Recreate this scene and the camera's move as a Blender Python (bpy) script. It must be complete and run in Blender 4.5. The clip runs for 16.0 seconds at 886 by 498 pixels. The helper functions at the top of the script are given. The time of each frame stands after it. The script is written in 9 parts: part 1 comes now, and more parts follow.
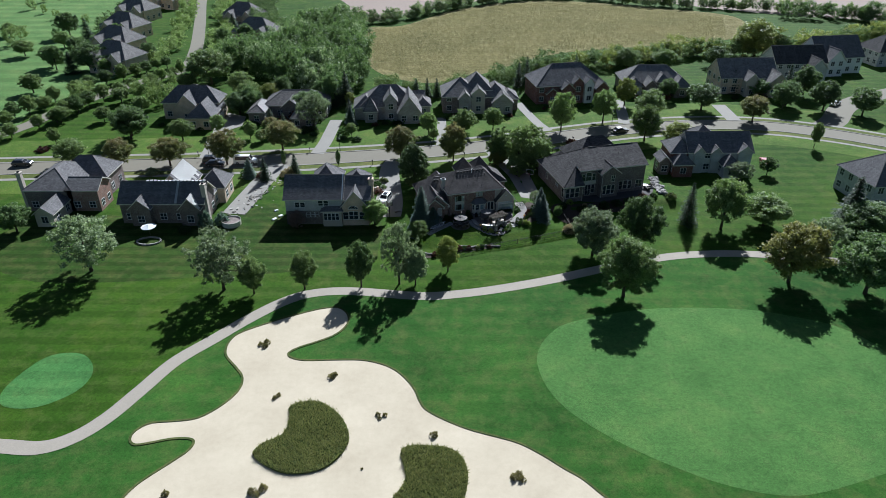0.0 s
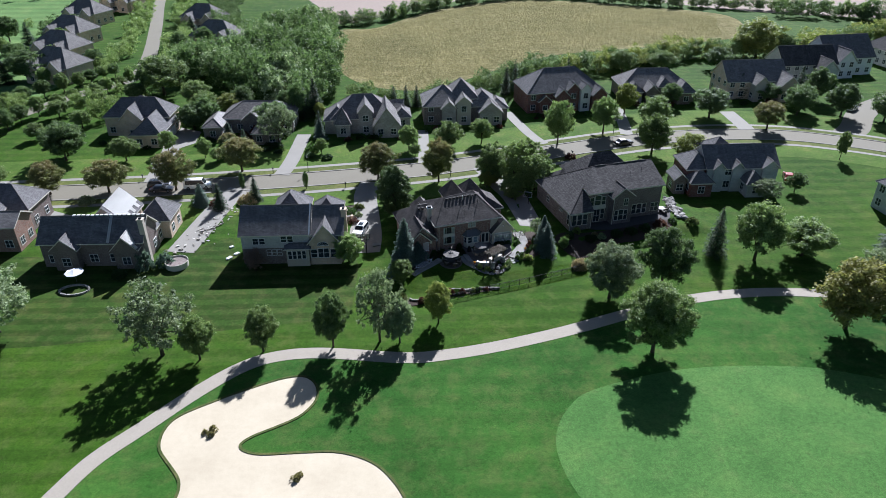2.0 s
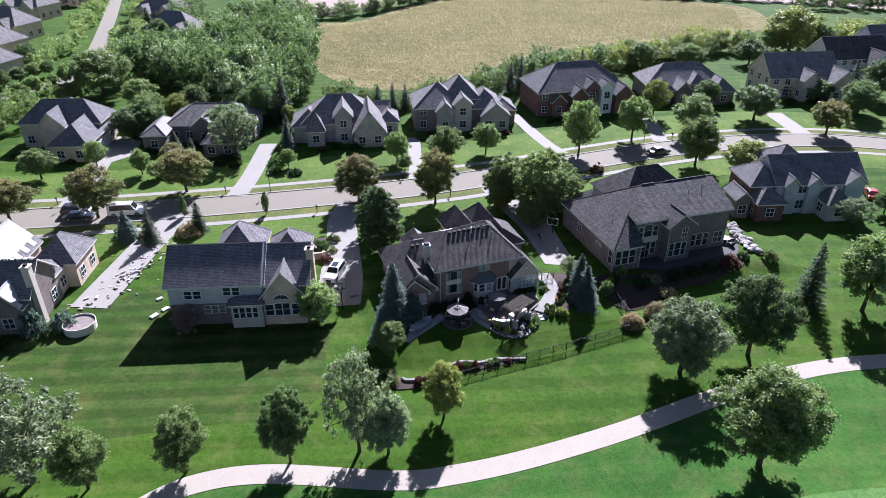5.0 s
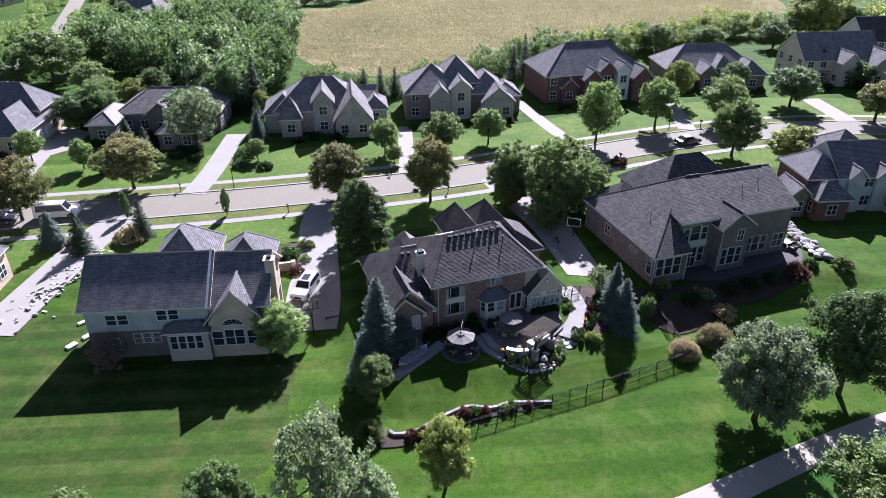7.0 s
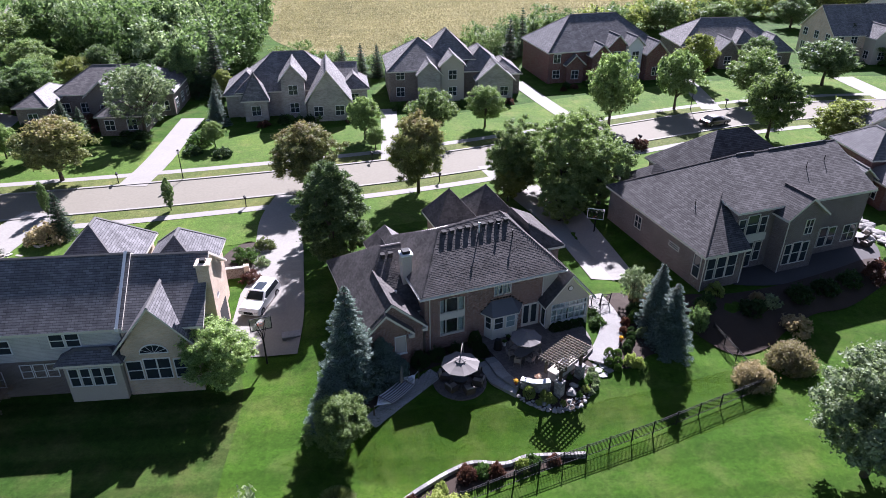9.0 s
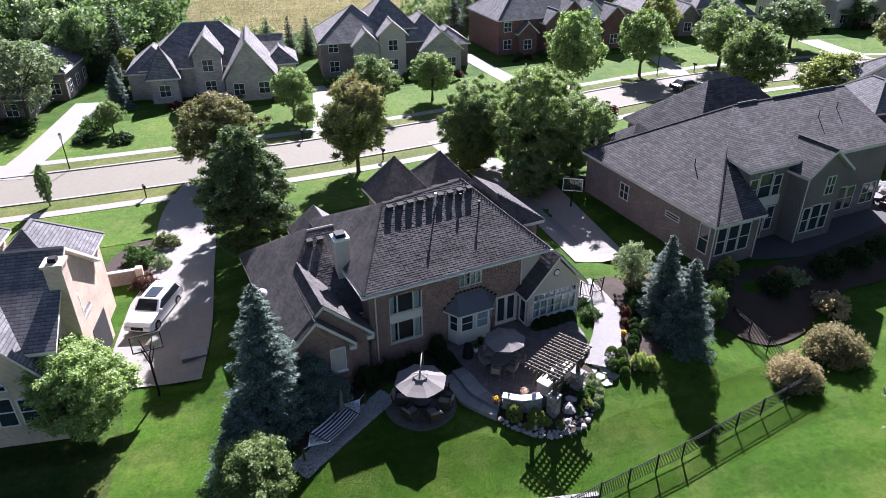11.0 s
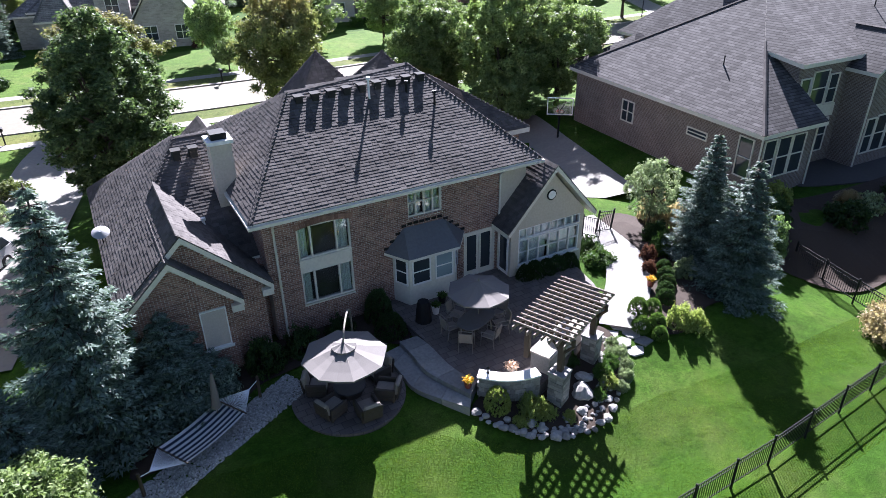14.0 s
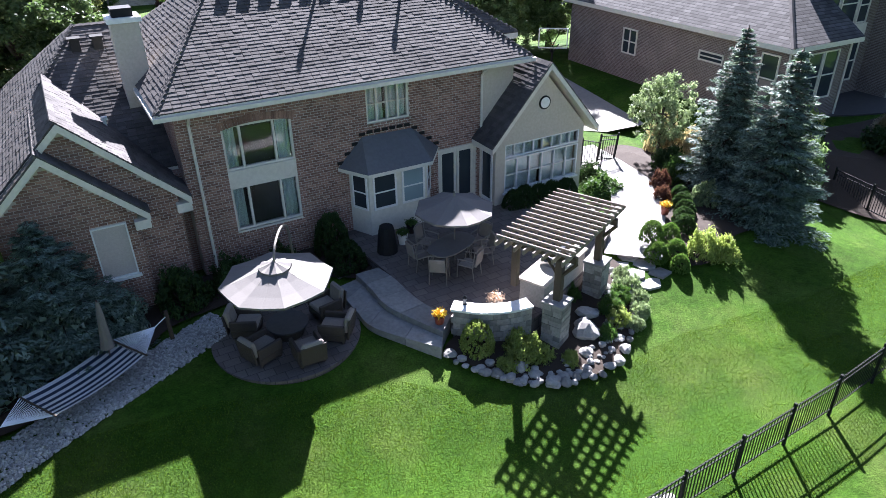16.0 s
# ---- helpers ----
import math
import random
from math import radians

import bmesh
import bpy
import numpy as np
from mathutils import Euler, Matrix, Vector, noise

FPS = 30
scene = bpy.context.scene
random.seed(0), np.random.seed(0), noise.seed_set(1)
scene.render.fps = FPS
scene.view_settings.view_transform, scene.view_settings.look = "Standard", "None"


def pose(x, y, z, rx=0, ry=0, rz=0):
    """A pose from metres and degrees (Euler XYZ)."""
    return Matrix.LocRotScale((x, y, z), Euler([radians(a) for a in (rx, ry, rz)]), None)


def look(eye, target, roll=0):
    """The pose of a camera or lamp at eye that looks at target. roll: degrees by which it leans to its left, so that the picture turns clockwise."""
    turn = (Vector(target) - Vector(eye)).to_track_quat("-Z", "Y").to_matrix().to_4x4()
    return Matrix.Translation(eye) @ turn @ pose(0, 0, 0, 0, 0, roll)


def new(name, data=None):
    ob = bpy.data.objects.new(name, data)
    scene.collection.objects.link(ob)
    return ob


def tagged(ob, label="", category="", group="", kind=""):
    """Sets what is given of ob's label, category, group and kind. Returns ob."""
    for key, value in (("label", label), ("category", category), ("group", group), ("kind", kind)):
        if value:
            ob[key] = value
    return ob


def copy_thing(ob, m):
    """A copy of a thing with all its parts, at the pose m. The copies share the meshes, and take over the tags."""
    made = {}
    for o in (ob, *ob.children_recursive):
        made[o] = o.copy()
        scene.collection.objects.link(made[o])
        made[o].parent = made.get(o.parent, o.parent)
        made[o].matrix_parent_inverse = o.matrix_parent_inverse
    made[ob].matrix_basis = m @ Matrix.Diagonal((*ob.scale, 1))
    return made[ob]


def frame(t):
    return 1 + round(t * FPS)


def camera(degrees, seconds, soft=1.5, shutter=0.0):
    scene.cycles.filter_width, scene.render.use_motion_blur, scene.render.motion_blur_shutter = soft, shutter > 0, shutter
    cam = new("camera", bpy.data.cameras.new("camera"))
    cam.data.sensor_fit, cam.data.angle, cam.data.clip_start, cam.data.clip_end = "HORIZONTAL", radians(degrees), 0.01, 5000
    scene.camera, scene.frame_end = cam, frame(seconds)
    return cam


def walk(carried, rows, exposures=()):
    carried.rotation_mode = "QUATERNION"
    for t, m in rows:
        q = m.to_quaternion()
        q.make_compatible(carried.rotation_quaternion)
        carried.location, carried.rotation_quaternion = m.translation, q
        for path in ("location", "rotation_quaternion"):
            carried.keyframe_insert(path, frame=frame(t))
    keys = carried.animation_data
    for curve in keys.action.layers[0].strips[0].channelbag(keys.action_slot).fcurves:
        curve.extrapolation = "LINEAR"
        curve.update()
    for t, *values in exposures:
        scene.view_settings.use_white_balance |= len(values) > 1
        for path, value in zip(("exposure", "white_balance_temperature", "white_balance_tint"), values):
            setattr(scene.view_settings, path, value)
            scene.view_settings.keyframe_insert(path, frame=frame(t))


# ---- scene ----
cam = camera(66.5, 16.0, 0.75)
METRES, EYE, TILT, LEAN, TURN = 123.0, 65.85, -30.0, 0.0, 0.0
ROWS = [
    (0.0, 0.0, 0.0, 0.0, -0.0, 0.0, 0.0),
    (0.5, -0.0036, 0.0424, 0.0145, -0.66, 0.06, 0.41),
    (1.0, -0.0073, 0.0858, 0.0286, -1.22, 0.09, 0.72),
    (1.5, -0.0103, 0.1302, 0.0423, -1.6, 0.12, 0.94),
    (2.0, -0.0127, 0.1756, 0.0556, -1.87, 0.17, 1.09),
    (2.5, -0.0147, 0.2212, 0.0686, -2.08, 0.21, 1.23),
    (3.0, -0.0163, 0.2658, 0.0813, -2.28, 0.23, 1.33),
    (3.5, -0.0181, 0.3086, 0.0925, -2.43, 0.25, 1.42),
    (4.0, -0.02, 0.35, 0.0999, -2.61, 0.31, 1.49),
    (6.5, -0.0182, 0.5447, 0.1136, -3.47, 0.5, 1.88),
    (7.0, -0.016, 0.5833, 0.1154, -3.58, 0.53, 1.96),
    (7.5, -0.0142, 0.6202, 0.1166, -3.69, 0.57, 2.03),
    (8.0, -0.0126, 0.6544, 0.1168, -3.78, 0.61, 2.08),
    (10.5, -0.0032, 0.7961, 0.1087, -7.3, 0.51, 4.56),
    (11.0, -0.0004, 0.8194, 0.1056, -8.64, 0.4, 5.47),
    (11.5, 0.003, 0.8414, 0.102, -9.46, 0.35, 6.06),
    (12.0, 0.0069, 0.8621, 0.098, -10.02, 0.29, 6.46),
    (12.5, 0.011, 0.8815, 0.0934, -10.41, 0.26, 6.75),
    (13.0, 0.0151, 0.8991, 0.0882, -10.7, 0.21, 6.97),
    (13.5, 0.0193, 0.9148, 0.0823, -10.93, 0.18, 7.12),
    (14.0, 0.0229, 0.9285, 0.076, -11.16, 0.18, 7.24),
    (14.5, 0.026, 0.941, 0.0694, -11.33, 0.2, 7.39),
    (15.0, 0.0288, 0.9521, 0.0629, -11.48, 0.23, 7.52),
    (15.5, 0.0317, 0.9614, 0.0572, -11.65, 0.15, 7.57),
    (16.0, 0.0344, 0.9691, 0.0533, -11.8, -0.01, 7.67),
]
walk(cam, [(t, pose(0, 0, EYE, TILT, LEAN, TURN) @ pose(METRES * x, METRES * y, METRES * z, 90 + pitch, roll, yaw)) for t, x, y, z, yaw, pitch, roll in ROWS],
     exposures=[(0.0, 0.92, 5500, 7), (3.5, 1.56, 5500, 19), (7.0, 1.84, 5520, 27), (10.5, 2.05, 5720, 24), (13.0, 2.24, 5660, 22), (16.0, 2.82, 5720, 18)])

# ---- world and sun ----
SUN_ELEV, SUN_AZ = 35.7, 17.0          # azimuth: degrees from +y towards +x
world = bpy.data.worlds.new("sky_world")
scene.world = world
world.use_nodes = True
wn = world.node_tree.nodes
sky = wn.new("ShaderNodeTexSky")
sky.sky_type = "NISHITA"
sky.sun_disc = False
sky.sun_elevation, sky.sun_rotation = radians(SUN_ELEV), radians(SUN_AZ)
wn["Background"].inputs["Strength"].default_value = 0.029
world.node_tree.links.new(sky.outputs[0], wn["Background"].inputs["Color"])
sun = new("sun", bpy.data.lights.new("sun", "SUN"))
sun.data.energy, sun.data.angle, sun.data.color = 5.0, radians(0.6), (1.0, 0.955, 0.91)
se, sa = radians(SUN_ELEV), radians(SUN_AZ)
sun.matrix_world = look((0, 0, 200), Vector((0, 0, 200)) - Vector((math.sin(sa) * math.cos(se), math.cos(sa) * math.cos(se), math.sin(se))))


# ---- materials ----
class Mat:
    """A small builder for node materials."""

    def __init__(self, name, rough=0.8, metal=0.0, spec=0.4):
        self.m = bpy.data.materials.new(name)
        self.m.use_nodes = True
        self.t = self.m.node_tree
        self.b = self.t.nodes["Principled BSDF"]
        self.b.inputs["Roughness"].default_value = rough
        self.b.inputs["Metallic"].default_value = metal
        self.b.inputs["Specular IOR Level"].default_value = spec

    def n(self, kind, **kw):
        node = self.t.nodes.new("ShaderNode" + kind)
        for k, v in kw.items():
            if k in node.inputs:
                node.inputs[k].default_value = v
        return node

    def link(self, a, b):
        self.t.links.new(a, b)

    def coord(self, which="Object", scale=None):
        c = self.n("TexCoord").outputs[which]
        if scale is not None:
            mp = self.n("Mapping")
            mp.inputs["Scale"].default_value = scale
            self.link(c, mp.inputs["Vector"])
            c = mp.outputs[0]
        return c

    def world(self, scale=None):
        c = self.n("NewGeometry").outputs["Position"]
        if scale is not None:
            mp = self.n("Mapping")
            mp.inputs["Scale"].default_value = scale
            self.link(c, mp.inputs["Vector"])
            c = mp.outputs[0]
        return c

    def noise(self, vec, scale, detail=4.0, rough=0.6):
        nn = self.n("TexNoise", Scale=scale, Detail=detail, Roughness=rough)
        self.link(vec, nn.inputs["Vector"])
        return nn.outputs["Fac"]

    def ramp(self, fac, stops):
        r = self.n("ValToRGB")
        els = r.color_ramp.elements
        while len(els) < len(stops):
            els.new(0.5)
        for e, (p, c) in zip(els, stops):
            e.position, e.color = p, (*c, 1.0)
        self.link(fac, r.inputs["Fac"])
        return r.outputs["Color"]

    def mix(self, fac, a, b, mode="MIX"):
        x = self.n("Mix")
        x.data_type, x.blend_type = "RGBA", mode
        for s, v in ((x.inputs["Factor"], fac), (x.inputs[6], a), (x.inputs[7], b)):
            if isinstance(v, (int, float)):
                s.default_value = v
            elif isinstance(v, tuple):
                s.default_value = (*v, 1.0)
            else:
                self.link(v, s)
        return x.outputs[2]

    def color(self, c):
        if isinstance(c, tuple):
            self.b.inputs["Base Color"].default_value = (*c, 1.0)
        else:
            self.link(c, self.b.inputs["Base Color"])
        return self

    def bump(self, h, strength=0.4, dist=0.02):
        bp = self.n("Bump", Strength=strength, Distance=dist)
        self.link(h, bp.inputs["Height"])
        self.link(bp.outputs[0], self.b.inputs["Normal"])
        return self


def mottled(name, dark, light, rough=0.85, coarse=0.4, fine=8.0, bump=0.25, metal=0.0, spec=0.35):
    """A plain surface with variation at two scales."""
    a = Mat(name, rough, metal, spec)
    w = a.world()
    n1, n2 = a.noise(w, coarse, 3), a.noise(w, fine, 5)
    c = a.mix(n1, dark, light)
    d = tuple(0.72 * v for v in dark)
    c = a.mix(a.ramp(n2, [(0.35, (0, 0, 0)), (0.75, (1, 1, 1))]), a.mix(0.45, c, d), c)
    a.color(c)
    if bump:
        a.bump(n2, bump, 0.02)
    return a.m


def grass_mat(name, dark, light, dry, dryness=0.15, stripe=0.0, depth=0.3):
    a = Mat(name, 0.9, 0, 0.06)
    w = a.world()
    big, mid, fine, blade = a.noise(w, 0.035, 3), a.noise(w, 0.35, 5, 0.65), a.noise(w, 5.0, 6, 0.75), a.noise(a.world((1, 1, 0.4)), 22.0, 3, 0.7)
    c = a.mix(a.ramp(big, [(0.3, (0, 0, 0)), (0.7, (1, 1, 1))]), dark, light)
    c = a.mix(a.ramp(mid, [(0.62 - dryness, (0, 0, 0)), (0.82, (0.75, 0.75, 0.75))]), c, dry)
    c = a.mix(0.6, c, a.ramp(fine, [(0.3, (0.45, 0.45, 0.45)), (0.55, (1.0, 1.0, 1.0)), (0.8, (1.6, 1.6, 1.5))]), "MULTIPLY")
    blot = a.noise(w, 0.11, 6, 0.7)
    c = a.mix(0.7, c, a.ramp(blot, [(0.32, (0.66, 0.74, 0.7)), (0.5, (1.0, 1.0, 1.0)), (0.66, (1.4, 1.16, 1.2))]), "MULTIPLY")
    wide = a.noise(w, 1.6, 5, 0.75)
    c = a.mix(0.55, c, a.ramp(wide, [(0.3, (0.5, 0.56, 0.5)), (0.5, (1.0, 1.0, 1.0)), (0.72, (1.45, 1.38, 1.3))]), "MULTIPLY")
    c = a.mix(0.75, c, a.ramp(blade, [(0.3, (0.42, 0.42, 0.42)), (0.7, (1.5, 1.5, 1.45))]), "MULTIPLY")
    if stripe:
        wv = a.n("TexWave", Scale=stripe, Distortion=1.2)
        wv.bands_direction = "Y"
        wv.inputs["Detail Scale"].default_value = 0.3
        a.link(w, wv.inputs["Vector"])
        c = a.mix(depth, c, a.ramp(wv.outputs["Fac"], [(0.35, (0.5, 0.5, 0.5)), (0.65, (1.4, 1.4, 1.4))]), "MULTIPLY")
    a.color(c)
    a.bump(blade, 0.6, 0.05)
    return a.m


def field_mat(name, dark, light, pale):
    """Dry standing grass: clumps, pale laid patches and faint rows."""
    a = Mat(name, 0.95, 0, 0.05)
    w = a.world()
    big, mid, fine = a.noise(w, 0.03, 4, 0.65), a.noise(w, 0.22, 6, 0.78), a.noise(w, 0.8, 7, 0.85)
    rows = a.noise(a.world((0.05, 0.6, 0.1)), 1.0, 4, 0.7)
    c = a.mix(a.ramp(big, [(0.3, (0, 0, 0)), (0.7, (1, 1, 1))]), dark, light)
    c = a.mix(a.ramp(mid, [(0.45, (0, 0, 0)), (0.75, (0.8, 0.8, 0.8))]), c, pale)
    c = a.mix(a.ramp(rows, [(0.4, (0, 0, 0)), (0.75, (0.6, 0.6, 0.6))]), c, dark)
    c = a.mix(0.8, c, a.ramp(fine, [(0.36, (0.35, 0.38, 0.32)), (0.5, (1.0, 1.0, 1.0)), (0.66, (1.6, 1.55, 1.45))]), "MULTIPLY")
    a.color(c)
    a.bump(fine, 1.0, 0.9)
    return a.m


def sand_mat(name, dark, light):
    """Raked bunker sand: soft blotches, rake lines, footprints as dimples."""
    a = Mat(name, 0.95, 0, 0.1)
    w = a.world()
    big, mid, fine = a.noise(w, 0.12, 4, 0.6), a.noise(w, 1.1, 5, 0.7), a.noise(w, 14.0, 4, 0.7)
    c = a.mix(a.ramp(big, [(0.3, (0, 0, 0)), (0.7, (1, 1, 1))]), dark, light)
    c = a.mix(0.25, c, a.ramp(mid, [(0.3, (0.78, 0.77, 0.75)), (0.6, (1.06, 1.06, 1.06))]), "MULTIPLY")
    c = a.mix(0.3, c, a.ramp(fine, [(0.3, (0.8, 0.8, 0.8)), (0.7, (1.1, 1.1, 1.1))]), "MULTIPLY")
    a.color(c)
    a.bump(mid, 0.15, 0.12)
    return a.m


def leaf_mat(name, dark, light, tip=None, tipamount=0.0):
    """Leaves: colour by clump and height, a little light coming through."""
    a = Mat(name, 0.55, 0, 0.2)
    w = a.world()
    rnd = a.n("ObjectInfo").outputs["Random"]
    isl = a.n("NewGeometry").outputs["Random Per Island"]
    c = a.mix(isl, dark, light)
    n1 = a.noise(w, 0.5, 3)
    c = a.mix(a.ramp(n1, [(0.4, (0, 0, 0)), (0.7, (0.55, 0.55, 0.55))]), c, dark)
    if tip:
        sep = a.n("SeparateXYZ")
        a.link(a.coord("Object"), sep.inputs[0])
        n3 = a.noise(w, 0.8, 2)
        add = a.n("Math")
        add.operation = "MULTIPLY_ADD"
        a.link(n3, add.inputs[0])
        add.inputs[1].default_value = 0.5
        half = a.n("Math")
        half.operation = "MULTIPLY"
        a.link(sep.outputs["Z"], half.inputs[0])
        half.inputs[1].default_value = 0.5
        a.link(half.outputs[0], add.inputs[2])
        c = a.mix(a.ramp(add.outputs[0], [(0.56 - tipamount, (0, 0, 0)), (0.78 - tipamount, (0.75, 0.75, 0.75))]), c, tip)
    hsv = a.n("HueSaturation")
    mr = a.n("MapRange")
    a.link(rnd, mr.inputs[0])
    mr.inputs[3].default_value, mr.inputs[4].default_value = 0.8, 1.25
    a.link(mr.outputs[0], hsv.inputs["Value"])
    a.link(c, hsv.inputs["Color"])
    a.color(hsv.outputs[0])
    tr = a.n("BsdfTranslucent")
    br = a.mix(0.6, hsv.outputs[0], (1.35, 1.5, 0.9), "MULTIPLY")
    a.link(br, tr.inputs["Color"])
    ms = a.n("MixShader")
    ms.inputs[0].default_value = 0.4
    a.link(a.b.outputs[0], ms.inputs[1])
    a.link(tr.outputs[0], ms.inputs[2])
    a.link(ms.outputs[0], a.t.nodes["Material Output"].inputs["Surface"])
    return a.m


def brick_mat(name, c1, c2, mortar, w=0.215, h=0.075, msize=0.012, rough=0.85):
    a = Mat(name, rough, 0, 0.3)
    uv = a.coord("UV")
    bk = a.n("TexBrick", Scale=1.0)
    bk.inputs["Color1"].default_value, bk.inputs["Color2"].default_value, bk.inputs["Mortar"].default_value = (*c1, 1), (*c2, 1), (*mortar, 1)
    bk.inputs["Brick Width"].default_value, bk.inputs["Row Height"].default_value = w, h
    bk.inputs["Mortar Size"].default_value, bk.inputs["Mortar Smooth"].default_value = msize, 0.2
    a.link(uv, bk.inputs["Vector"])
    n = a.noise(uv, 0.6, 4)
    c = a.mix(0.5, bk.outputs["Color"], a.ramp(n, [(0.3, (0.6, 0.6, 0.6)), (0.7, (1.25, 1.25, 1.25))]), "MULTIPLY")
    n2 = a.noise(uv, 25, 3)
    c = a.mix(0.3, c, a.ramp(n2, [(0.3, (0.5, 0.5, 0.5)), (0.7, (1.4, 1.4, 1.4))]), "MULTIPLY")
    a.color(c)
    inv = a.n("Math")
    inv.operation = "SUBTRACT"
    inv.inputs[0].default_value = 1.0
    a.link(bk.outputs["Fac"], inv.inputs[1])
    a.bump(inv.outputs[0], 0.6, 0.008)
    return a.m


def shingle_mat(name, dark, light, rough=0.8, tab=0.5, course=0.2, spec=0.5):
    """Asphalt shingles: tabs in staggered courses, granules, weather streaks, painted course shadow lines."""
    a = Mat(name, rough, 0, spec)
    uv = a.coord("UV")
    bk = a.n("TexBrick", Scale=1.0)
    bk.inputs["Color1"].default_value, bk.inputs["Color2"].default_value = (*dark, 1), (*light, 1)
    bk.inputs["Mortar"].default_value = (*(0.5 * v for v in dark), 1)
    bk.inputs["Brick Width"].default_value, bk.inputs["Row Height"].default_value = tab, course
    bk.inputs["Mortar Size"].default_value, bk.inputs["Mortar Smooth"].default_value = 0.012, 0.3
    a.link(uv, bk.inputs["Vector"])
    n = a.noise(uv, 0.5, 4)
    c = a.mix(0.5, bk.outputs["Color"], a.ramp(n, [(0.3, (0.65, 0.65, 0.65)), (0.7, (1.25, 1.25, 1.25))]), "MULTIPLY")
    n2 = a.noise(uv, 60, 3)
    c = a.mix(0.35, c, a.ramp(n2, [(0.3, (0.5, 0.5, 0.5)), (0.7, (1.5, 1.5, 1.5))]), "MULTIPLY")
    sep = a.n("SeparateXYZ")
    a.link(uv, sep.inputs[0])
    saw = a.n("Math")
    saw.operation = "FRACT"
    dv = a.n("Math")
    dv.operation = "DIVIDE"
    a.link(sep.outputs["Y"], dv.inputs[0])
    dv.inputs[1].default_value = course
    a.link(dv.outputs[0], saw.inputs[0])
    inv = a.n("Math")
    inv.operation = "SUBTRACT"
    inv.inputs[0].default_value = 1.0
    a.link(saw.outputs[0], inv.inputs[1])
    # dark band at each course foot: the butt shadow put into the colour
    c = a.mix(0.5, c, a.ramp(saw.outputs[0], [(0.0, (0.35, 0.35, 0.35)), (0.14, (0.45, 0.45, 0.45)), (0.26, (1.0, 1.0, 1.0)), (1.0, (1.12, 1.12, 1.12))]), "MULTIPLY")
    streak = a.noise(a.coord("UV", (1.2, 0.18, 1)), 1.6, 4)
    c = a.mix(0.5, c, a.ramp(streak, [(0.35, (0.68, 0.68, 0.68)), (0.65, (1.2, 1.2, 1.2))]), "MULTIPLY")
    a.color(c)
    a.bump(inv.outputs[0], 0.8, 0.02)
    return a.m


def glass_mat(name, tint=(0.02, 0.025, 0.03)):
    a = Mat(name, 0.06, 0, 0.45)
    w = a.world()
    a.color(a.mix(a.noise(w, 0.9, 2), tint, tuple(2.2 * v for v in tint)))
    a.bump(a.noise(w, 1.2, 1), 0.04, 0.05)
    return a.m


LAWN = grass_mat("lawn_grass", (0.0250, 0.0653, 0.0055), (0.0442, 0.0922, 0.0086), (0.092, 0.114, 0.030), 0.15, 0.085, 0.2)
# darker variant of the lawn colours for the left-hand back lots
LAWN_DARK = grass_mat("darker_lot_grass", (0.023, 0.052, 0.008), (0.036, 0.071, 0.011), (0.10, 0.098, 0.034), 0.16, 0.11, 0.3)
GOLF = grass_mat("golf_turf", (0.020, 0.068, 0.011), (0.046, 0.120, 0.019), (0.098, 0.118, 0.036), 0.17, 0.085, 0.1)
GREEN = grass_mat("putting_green_turf", (0.060, 0.140, 0.034), (0.078, 0.165, 0.042), (0.11, 0.165, 0.054), 0.08)
GREEN_STRIPED = grass_mat("striped_green_turf", (0.058, 0.155, 0.042), (0.074, 0.180, 0.052), (0.115, 0.18, 0.054), 0.06, 0.09, 0.16)
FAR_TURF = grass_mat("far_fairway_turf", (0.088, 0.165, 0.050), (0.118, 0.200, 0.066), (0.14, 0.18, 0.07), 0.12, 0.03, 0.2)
FRONT_LAWN = grass_mat("front_lawn_grass", (0.058, 0.108, 0.017), (0.086, 0.142, 0.025), (0.14, 0.15, 0.05), 0.13)
VERGE = grass_mat("verge_grass", (0.075, 0.098, 0.026), (0.105, 0.128, 0.036), (0.15, 0.145, 0.06), 0.2)
ROUGHGRASS = grass_mat("rough_grass", (0.045, 0.068, 0.02), (0.075, 0.10, 0.032), (0.16, 0.14, 0.06), 0.2)
FIELD = field_mat("dry_field", (0.115, 0.106, 0.042), (0.250, 0.218, 0.094), (0.37, 0.322, 0.165))
SOIL = mottled("ploughed_soil", (0.22, 0.168, 0.132), (0.29, 0.225, 0.18), 0.95, 0.02, 0.8, 0.3)
SAND = sand_mat("bunker_sand", (0.43, 0.368, 0.268), (0.515, 0.447, 0.332))
CONCRETE = mottled("pale_concrete", (0.215, 0.201, 0.175), (0.275, 0.259, 0.229), 0.9, 0.3, 5.0, 0.2)
ROADMAT = mottled("road_concrete", (0.156, 0.140, 0.104), (0.190, 0.172, 0.130), 0.9, 0.2, 3.0, 0.2)
CARTMAT = mottled("cart_path_concrete", (0.28, 0.247, 0.198), (0.36, 0.32, 0.262), 0.9, 0.4, 5.0, 0.2)
MULCH = mottled("dark_mulch", (0.030, 0.020, 0.014), (0.055, 0.038, 0.026), 0.95, 0.8, 18.0, 0.8)
BRICK = brick_mat("brown_brick", (0.20, 0.105, 0.075), (0.30, 0.17, 0.125), (0.36, 0.31, 0.27))
BRICK_TAN = brick_mat("tan_brick", (0.52, 0.385, 0.275), (0.62, 0.475, 0.35), (0.57, 0.50, 0.41))
BRICK_RED = brick_mat("red_brick", (0.115, 0.036, 0.029), (0.165, 0.052, 0.040), (0.25, 0.19, 0.17))
